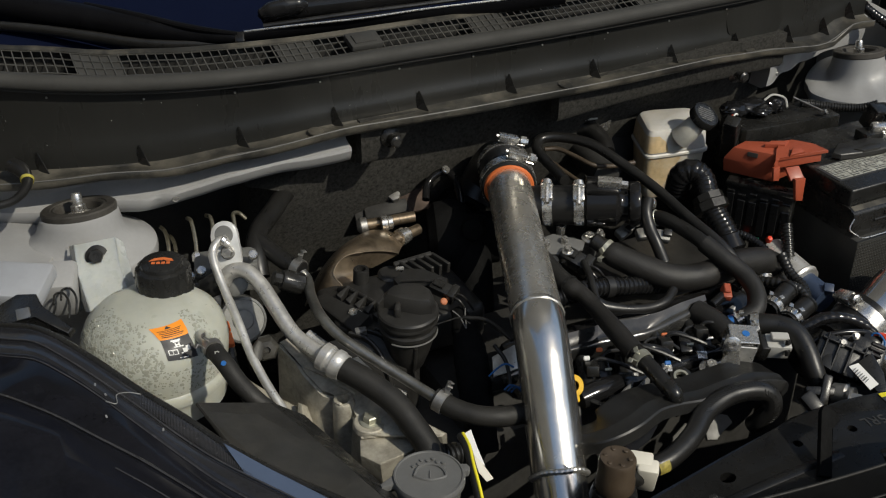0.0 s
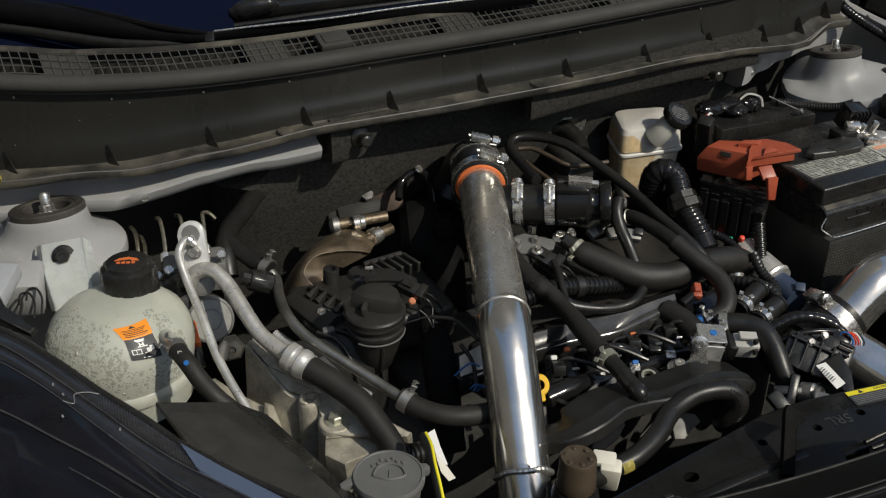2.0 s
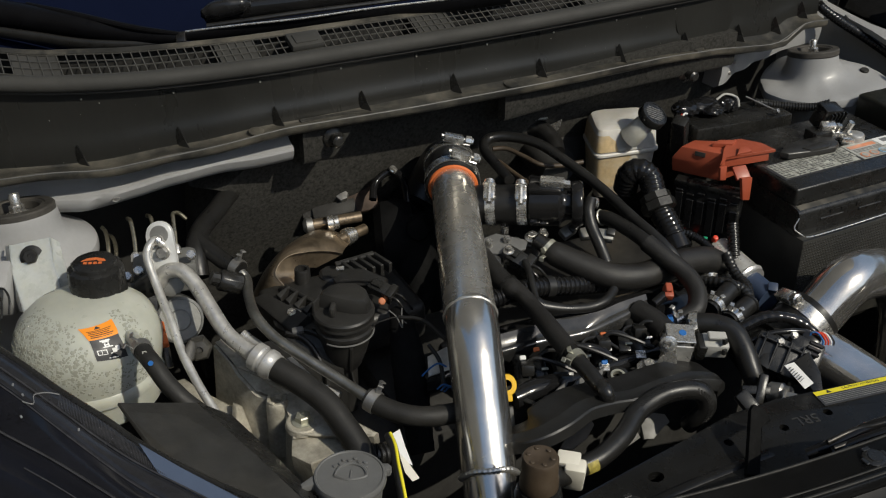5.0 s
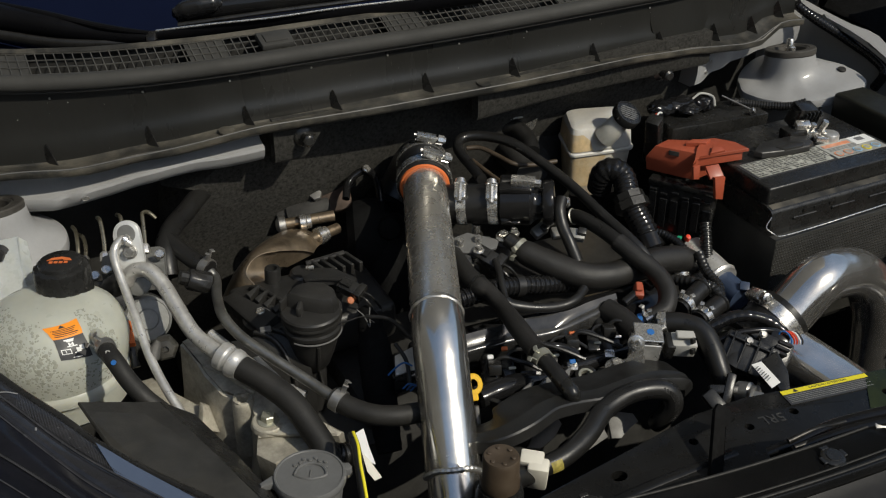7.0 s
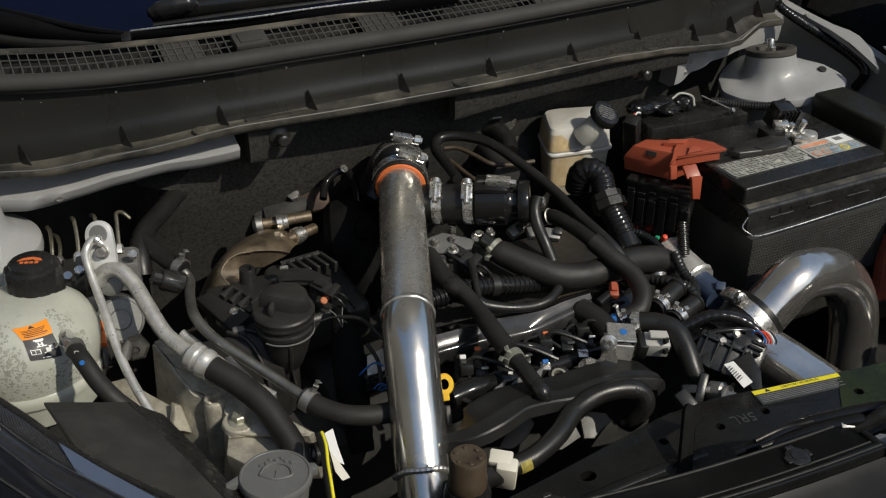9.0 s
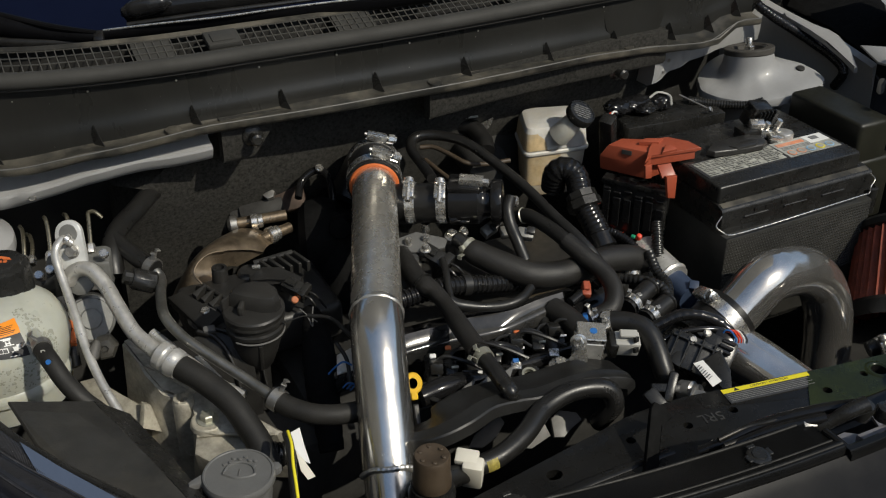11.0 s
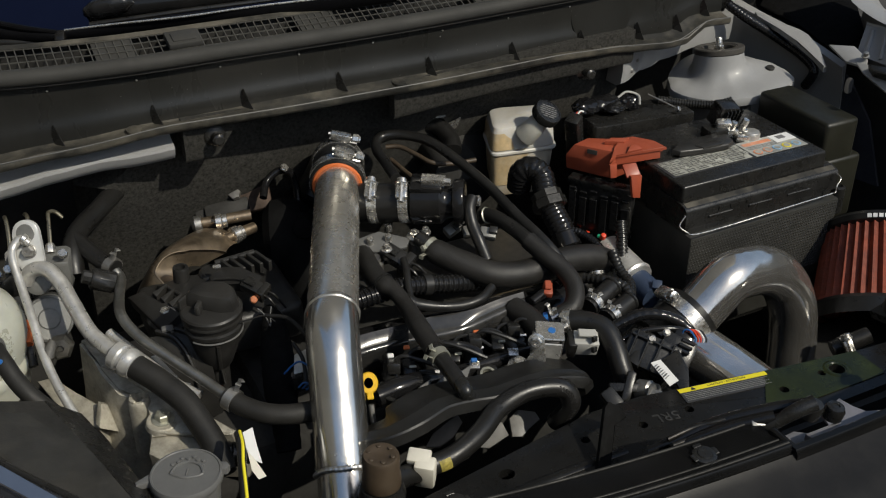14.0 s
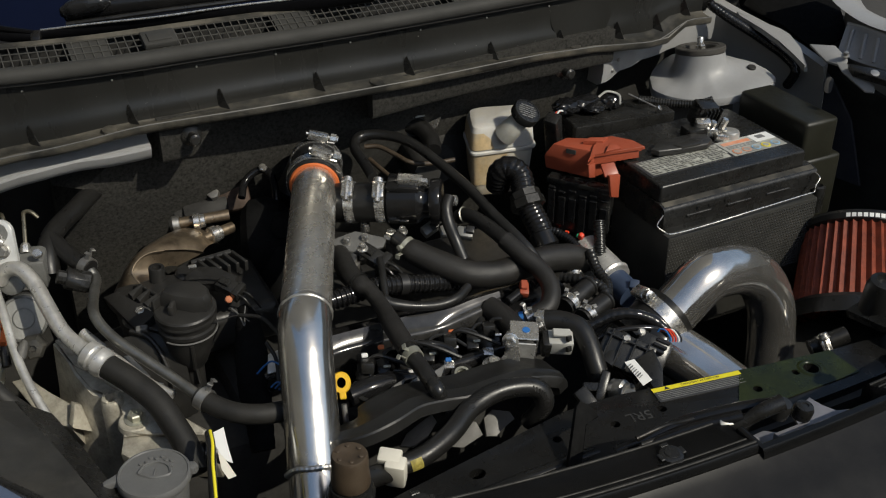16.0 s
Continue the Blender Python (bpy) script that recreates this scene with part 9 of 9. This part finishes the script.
part("warning_triangle", slab(cm @ pose(-0.036, 0.0012, 0.0009), [(-0.003, 0), (0.003, 0), (0, 0.005)], 0.0003), LABEL_BLACK, cl_)
bars(cm, [(-0.050, 0.050 - 0.006 * (k % 2), -0.0022 - 0.0026 * k, 0.0011) for k in range(5)], LABEL_MUTED, cl_, "small_print", 0.0007, 8)
# thin sheet added to carry the beam's green reflection as colour
fx0, fx1 = Vector((0.906, 0.556, 0.800)), Vector((1.031, 0.538, 0.800))
film = part("film", sheet([(fx0.x, 0.572, 0.8012), (fx1.x - 0.01, 0.556, 0.8012), (fx1.x - 0.01, 0.512, 0.8012), (fx0.x - 0.05, 0.512, 0.8012)], 0.0006, up=(0, 0, 1)), GREEN_SHEEN, beam, "thin dark green sheet painted as a reflection on the beam")
cut_holes(film, HOLES[4:])
words("5RL", at(Vector((0.766, 0.559, 0.800)) + Vector((0, 0, 0.0003)), (0, 0, 1), -lx), 0.018, mat("faint_stamp", (0.030, 0.030, 0.029), 0.5, var=0.3, bump=0), beam, "stamped_letters", 0.0003)
part("lower_web", box(pose(0.85, 0.50, 0.70), (0.95, 0.02, 0.18)), DARK, beam)

# black upright fin beside the beam
solo("upright_fin", sheet([(0.653, 0.517, 0.806), (0.666, 0.513, 0.802), (0.690, 0.545, 0.829), (0.713, 0.556, 0.821), (0.707, 0.560, 0.833), (0.694, 0.563, 0.843), (0.688, 0.560, 0.840)], 0.005, 0.001), TAPE_SHADE, "black upright steel fin on the support beam", "bracket")

# ---- front upper cover ----
cov = thing("front_cover", (0.72, 0.42, 0.86), "satin black plastic front upper cover with push clips", "cover", kind="structure")
xs = frange(0.36, 0.752, 18)


def front_y(x):
    return 0.386 + 0.30 * abs(x - 0.80) ** 2.2


def cover_row(x):
    y = front_y(x)
    return [(x, y + 0.050, 0.886), (x, y + 0.047, 0.893), (x, y + 0.040, 0.896), (x, y + 0.012, 0.899), (x, y + 0.006, 0.903), (x, y, 0.903), (x, y - 0.003, 0.899), (x, y - 0.004, 0.88), (x, y + 0.05, 0.87)]


COVER = mat("polished_black_cover", (0.006, 0.006, 0.006), 0.2, var=0.15, bump=0.05, dust=0.03, spec=0.22, rvar=0.05, dust_col=(0.05, 0.047, 0.042))
# lighter matt black that paints the cover's edge highlights
EDGE_HIGHLIGHT = mat("painted_edge_highlight", (0.020, 0.0195, 0.018), 0.5, var=0.3, bump=0.1, spec=0.2, scale=60)
part("rail", loft([cover_row(x) for x in xs], closed=True, cap=True), COVER, cov)
# narrow bridge in front of the latch opening, then the wide end
part("bridge", loft([[(x, front_y(x) - 0.006 + a, z) for a, z in ((0.010, 0.886), (0.009, 0.898), (0.005, 0.902), (0, 0.902), (-0.003, 0.898), (-0.004, 0.875))] for x in frange(0.752, 0.90, 10)], closed=True, cap=True), COVER, cov)
part("end_piece", loft([[(a, b - 0.022 * (k in (0, 1, 2, 8)), c) for k, (a, b, c) in enumerate(cover_row(x))] for x in frange(0.905, 1.35, 20)], closed=True, cap=True), COVER, cov)
part("step", box(pose(0.754, 0.398, 0.894), (0.008, 0.03, 0.016), 0.003), COVER, cov)
# thin beads added as the bright lines on the rounded edges
for x0, x1 in ((0.36, 0.752), (0.905, 1.35)):
    part("highlight_bead", sweep([(x, front_y(x) + 0.003, 0.9028) for x in frange(x0, x1, 12)], 0.0014, seg=10, res=3), EDGE_HIGHLIGHT, cov)
    part("highlight_bead", sweep([(x, front_y(x) + 0.0125, 0.8990) for x in frange(x0, x1, 12)], 0.0011, seg=10, res=3), EDGE_HIGHLIGHT, cov)
    part("highlight_bead", sweep([(x, front_y(x) + (0.045 if x1 < 0.8 else 0.022), 0.8945) for x in frange(x0, x1, 12)], 0.0014, seg=10, res=3), EDGE_HIGHLIGHT, cov)
for x, y in ((0.682, 0.412), (0.47, 0.455), (1.02, 0.425)):
    m = at((x, y, 0.8985), (0, -0.05, 1))
    pc = part("push_clip", lathe(m, [(0, 0.003), (0.006, 0.003), (0.0065, 0.0022), (0.0085, 0.0022), (0.0105, 0.001), (0.0105, -0.002)], 20), PLASTIC, cov)
    for s in (0, 90, 180, 270):
        part("clip_lobe", box(m @ pose(0, 0, 0, 0, 0, s) @ pose(0.0108, 0, 0.001), (0.004, 0.008, 0.002), 0.0006, 1), PLASTIC, pc)
FASCIA = mat("satin_black_fascia", (0.0085, 0.0085, 0.009), 0.36, var=0.06, bump=0.06, rvar=0.02, dust=0.03, scale=60, spec=0.15)
solo("fascia", loft([[(x, front_y(x) + a, z) for a, z in ((-0.0045, 0.896), (-0.012, 0.890), (-0.035, 0.880), (-0.085, 0.855), (-0.14, 0.80), (-0.17, 0.70), (-0.16, 0.45))] for x in frange(0.0, 1.42, 36)]), FASCIA, "satin black front fascia below the cover", "bumper", kind="structure")
# latch opening: pale carrier, rubber stop, bumper pad
car = thing("latch_carrier", (0.83, 0.44, 0.80), "grey painted latch carrier in the opening", "carrier", kind="structure")
LATCH = mat("pale_bluish_primer", (0.150, 0.149, 0.168), 0.4, var=0.12, bump=0.05, dust=0.2, coat=0.2)
part("floor", sheet([(0.839, 0.434, 0.868), (0.872, 0.445, 0.868), (0.873, 0.430, 0.868), (0.879, 0.418, 0.868), (0.899, 0.413, 0.868), (0.878, 0.402, 0.868), (0.825, 0.401, 0.868), (0.835, 0.418, 0.868)], 0.003, 0.001, up=(0, 0, 1)), LATCH, car)
part("floor", sheet([(0.771, 0.427, 0.866), (0.802, 0.429, 0.866), (0.829, 0.408, 0.866), (0.775, 0.406, 0.866)], 0.003, 0.001, up=(0, 0, 1)), LATCH, car)
part("front_ridge", sheet([(0.795, 0.410, 0.880), (0.835, 0.410, 0.880), (0.834, 0.402, 0.880), (0.796, 0.401, 0.880)], 0.010, 0.001, up=(0, 0, 1)), LATCH, car)
part("front_ridge", sheet([(0.764, 0.418, 0.878), (0.779, 0.419, 0.878), (0.781, 0.412, 0.878), (0.765, 0.410, 0.878)], 0.008, 0.001, up=(0, 0, 1)), LATCH, car)
part("pit", box(pose(0.835, 0.428, 0.77), (0.22, 0.09, 0.01), 0.002), DARK, car)
stp = thing("rubber_stop", (0.80, 0.43, 0.865), "black rubber bonnet stop", "stop")
part("arm", sweep([(0.754, 0.426, 0.888), (0.768, 0.419, 0.898), (0.782, 0.413, 0.909), (0.797, 0.409, 0.915)], [0.005, 0.006, 0.007, 0.0075], seg=20), PLASTIC, stp)
part("pad", lathe(at((0.809, 0.419, 0.899), (0.1, -0.2, 1)), [(0, -0.012), (0.0085, -0.012), (0.0092, 0.0), (0.0075, 0.004), (0, 0.005)], 24), PLASTIC, stp)
kb = lathe(at((0.830, 0.413, 0.895), (0.05, -0.1, 1)), [(0, -0.012), (0.0085, -0.012), (0.0095, -0.003), (0.0078, 0.001), (0.0035, 0.002), (0.003, 0.001), (0, 0.001)], 24)
solo("rubber_grommet", kb, PLASTIC, "round black rubber grommet by the latch opening", "grommet")
hose("bonnet_cable", "glossy black release cable sleeve under the cover", [(0.677, 0.475, 0.854), (0.700, 0.465, 0.867), (0.730, 0.458, 0.879), (0.757, 0.445, 0.890), (0.782, 0.432, 0.898), (0.802, 0.419, 0.904)], 0.0062, PLASTIC_GLOSS, "cable")
hose("bonnet_cable", "glossy black release cable sleeve under the cover", [(0.688, 0.458, 0.866), (0.716, 0.447, 0.881), (0.742, 0.435, 0.892), (0.766, 0.422, 0.901)], 0.005, PLASTIC_GLOSS, "cable")
hose("bonnet_cable", "dark steel release cable under the cover", [(0.688, 0.466, 0.872), (0.714, 0.463, 0.878), (0.731, 0.455, 0.884), (0.752, 0.447, 0.890), (0.778, 0.437, 0.896), (0.801, 0.427, 0.902)], 0.0024, DULL_BOLT, "cable", seg=12)
hose("bonnet_cable", "dark steel release cable under the cover", [(0.687, 0.457, 0.872), (0.713, 0.451, 0.878), (0.733, 0.442, 0.884), (0.749, 0.439, 0.889), (0.767, 0.436, 0.893)], 0.0026, DULL_BOLT, "cable", seg=12)
solo("cable_clip", box(at((0.752, 0.426, 0.896), (-0.2, -0.5, 0.8), (0.9, -0.4, 0.1)), (0.012, 0.006, 0.004), 0.001), STEEL_DULL, "small steel cable clip", "clip")
# right corner: hump and hinge bolt beside the cover
hp = thing("hood_hinge_pad", (1.101, 0.566, 0.831), "black plastic pad at the corner of the cover", "pad")
part("pad", sheet([(1.091, 0.605, 0.805), (1.122, 0.600, 0.820), (1.119, 0.536, 0.840), (1.088, 0.505, 0.827), (1.081, 0.545, 0.823)], 0.012, 0.003), PLASTIC, hp)
part("knob", lathe(at((1.110, 0.576, 0.834), (0, -0.1, 1)), [(0.020, -0.02), (0.020, 0.012), (0.017, 0.022), (0.011, 0.024), (0.009, 0.018), (0, 0.018)], 28), RUBBER, hp)
# dark radiator fan shroud below the beam's rear edge
fan = thing("fan_shroud", (0.62, 0.64, 0.60), "black plastic radiator fan shroud", "shroud")
part("shroud", sheet([(0.44, 0.570, 0.775), (0.62, 0.598, 0.775), (0.80, 0.625, 0.772), (0.80, 0.66, 0.70), (0.62, 0.64, 0.70), (0.44, 0.61, 0.70)], 0.006), PLASTIC, fan)
part("radiator", box(pose(0.70, 0.585, 0.56), (0.75, 0.03, 0.36)), DARK, fan)

WIPER = mat("satin_black_wiper", (0.0045, 0.0045, 0.0052), 0.34, var=0.15, bump=0.05, fine=700, spec=0.10)
# ---- wipers on the windscreen ----
w1 = thing("wiper", (0.195, 1.311, 1.070), "black wiper arm and blade resting on the windscreen", "wiper", "wipers")
part("arm", sweep([(0.022, 1.408, 1.108), (0.099, 1.351, 1.098), (0.157, 1.311, 1.090), (0.220, 1.264, 1.082), (0.272, 1.229, 1.075), (0.309, 1.202, 1.074), (0.325, 1.195, 1.075)], [0.017, 0.0185, 0.0175, 0.0150, 0.0105, 0.0075, 0.0060], seg=20, flat=0.9, side=(0, -0.4, 1)), WIPER, w1)
part("arm_edge", sweep([(0.166, 1.309, 1.105), (0.216, 1.266, 1.097), (0.272, 1.222, 1.086), (0.318, 1.194, 1.080)], [0.003, 0.004, 0.004, 0.003], seg=10), WIPER, w1)
part("blade", sweep([(0.015, 1.372, 1.086), (0.104, 1.323, 1.079), (0.163, 1.285, 1.072), (0.227, 1.244, 1.065), (0.306, 1.205, 1.065), (0.325, 1.197, 1.067)], [0.006, 0.007, 0.008, 0.0075, 0.005, 0.004], seg=12, flat=0.7, side=(0, -0.4, 1)), RUBBER, w1)
part("tip_cap", box(at((0.320, 1.192, 1.075), (-0.3, -0.6, 0.7), (0.95, -0.3, 0)), (0.012, 0.014, 0.010), 0.002), PLASTIC_GLOSS, w1)
w2 = thing("wiper", (0.515, 1.176, 1.085), "black wiper arm with a thin bright edge above the grille", "wiper", "wipers")
part("arm", sweep([(0.325, 1.195, 1.076), (0.358, 1.189, 1.076), (0.438, 1.172, 1.080), (0.520, 1.153, 1.084), (0.619, 1.132, 1.087), (0.721, 1.111, 1.092)], [0.0065, 0.0085, 0.0095, 0.0100, 0.0105, 0.011], seg=16, flat=0.45, side=(0, -0.4, 1)), WIPER, w2)
part("arm_edge", sweep([(0.326, 1.193, 1.082), (0.383, 1.176, 1.086), (0.462, 1.157, 1.089), (0.545, 1.141, 1.094), (0.645, 1.120, 1.098), (0.718, 1.106, 1.102)], 0.0013, seg=10), STEEL, w2, "thin bright edge")
part("blade", sweep([(0.361, 1.236, 1.080), (0.373, 1.233, 1.084), (0.414, 1.222, 1.089), (0.482, 1.204, 1.093), (0.567, 1.185, 1.098), (0.669, 1.165, 1.106)], [0.009, 0.0125, 0.0135, 0.0135, 0.0130, 0.0130], seg=20, flat=0.8, side=(0, -0.4, 1)), PLASTIC_GLOSS, w2)
part("end_cap", sweep([(0.357, 1.231, 1.084), (0.362, 1.228, 1.088), (0.372, 1.224, 1.092), (0.386, 1.219, 1.095), (0.402, 1.214, 1.097), (0.414, 1.213, 1.097)], [0.003, 0.009, 0.0125, 0.0125, 0.0105, 0.004], seg=20, flat=0.75, side=(0, -0.4, 1)), mat("worn_wiper_cap", (0.012, 0.012, 0.0125), 0.26, var=0.15, bump=0.04), w2)
part("rubber_lip", sweep([(0.360, 1.226, 1.074), (0.409, 1.210, 1.079), (0.476, 1.191, 1.085), (0.560, 1.171, 1.090), (0.661, 1.150, 1.096)], 0.003, seg=8), RUBBER, w2)
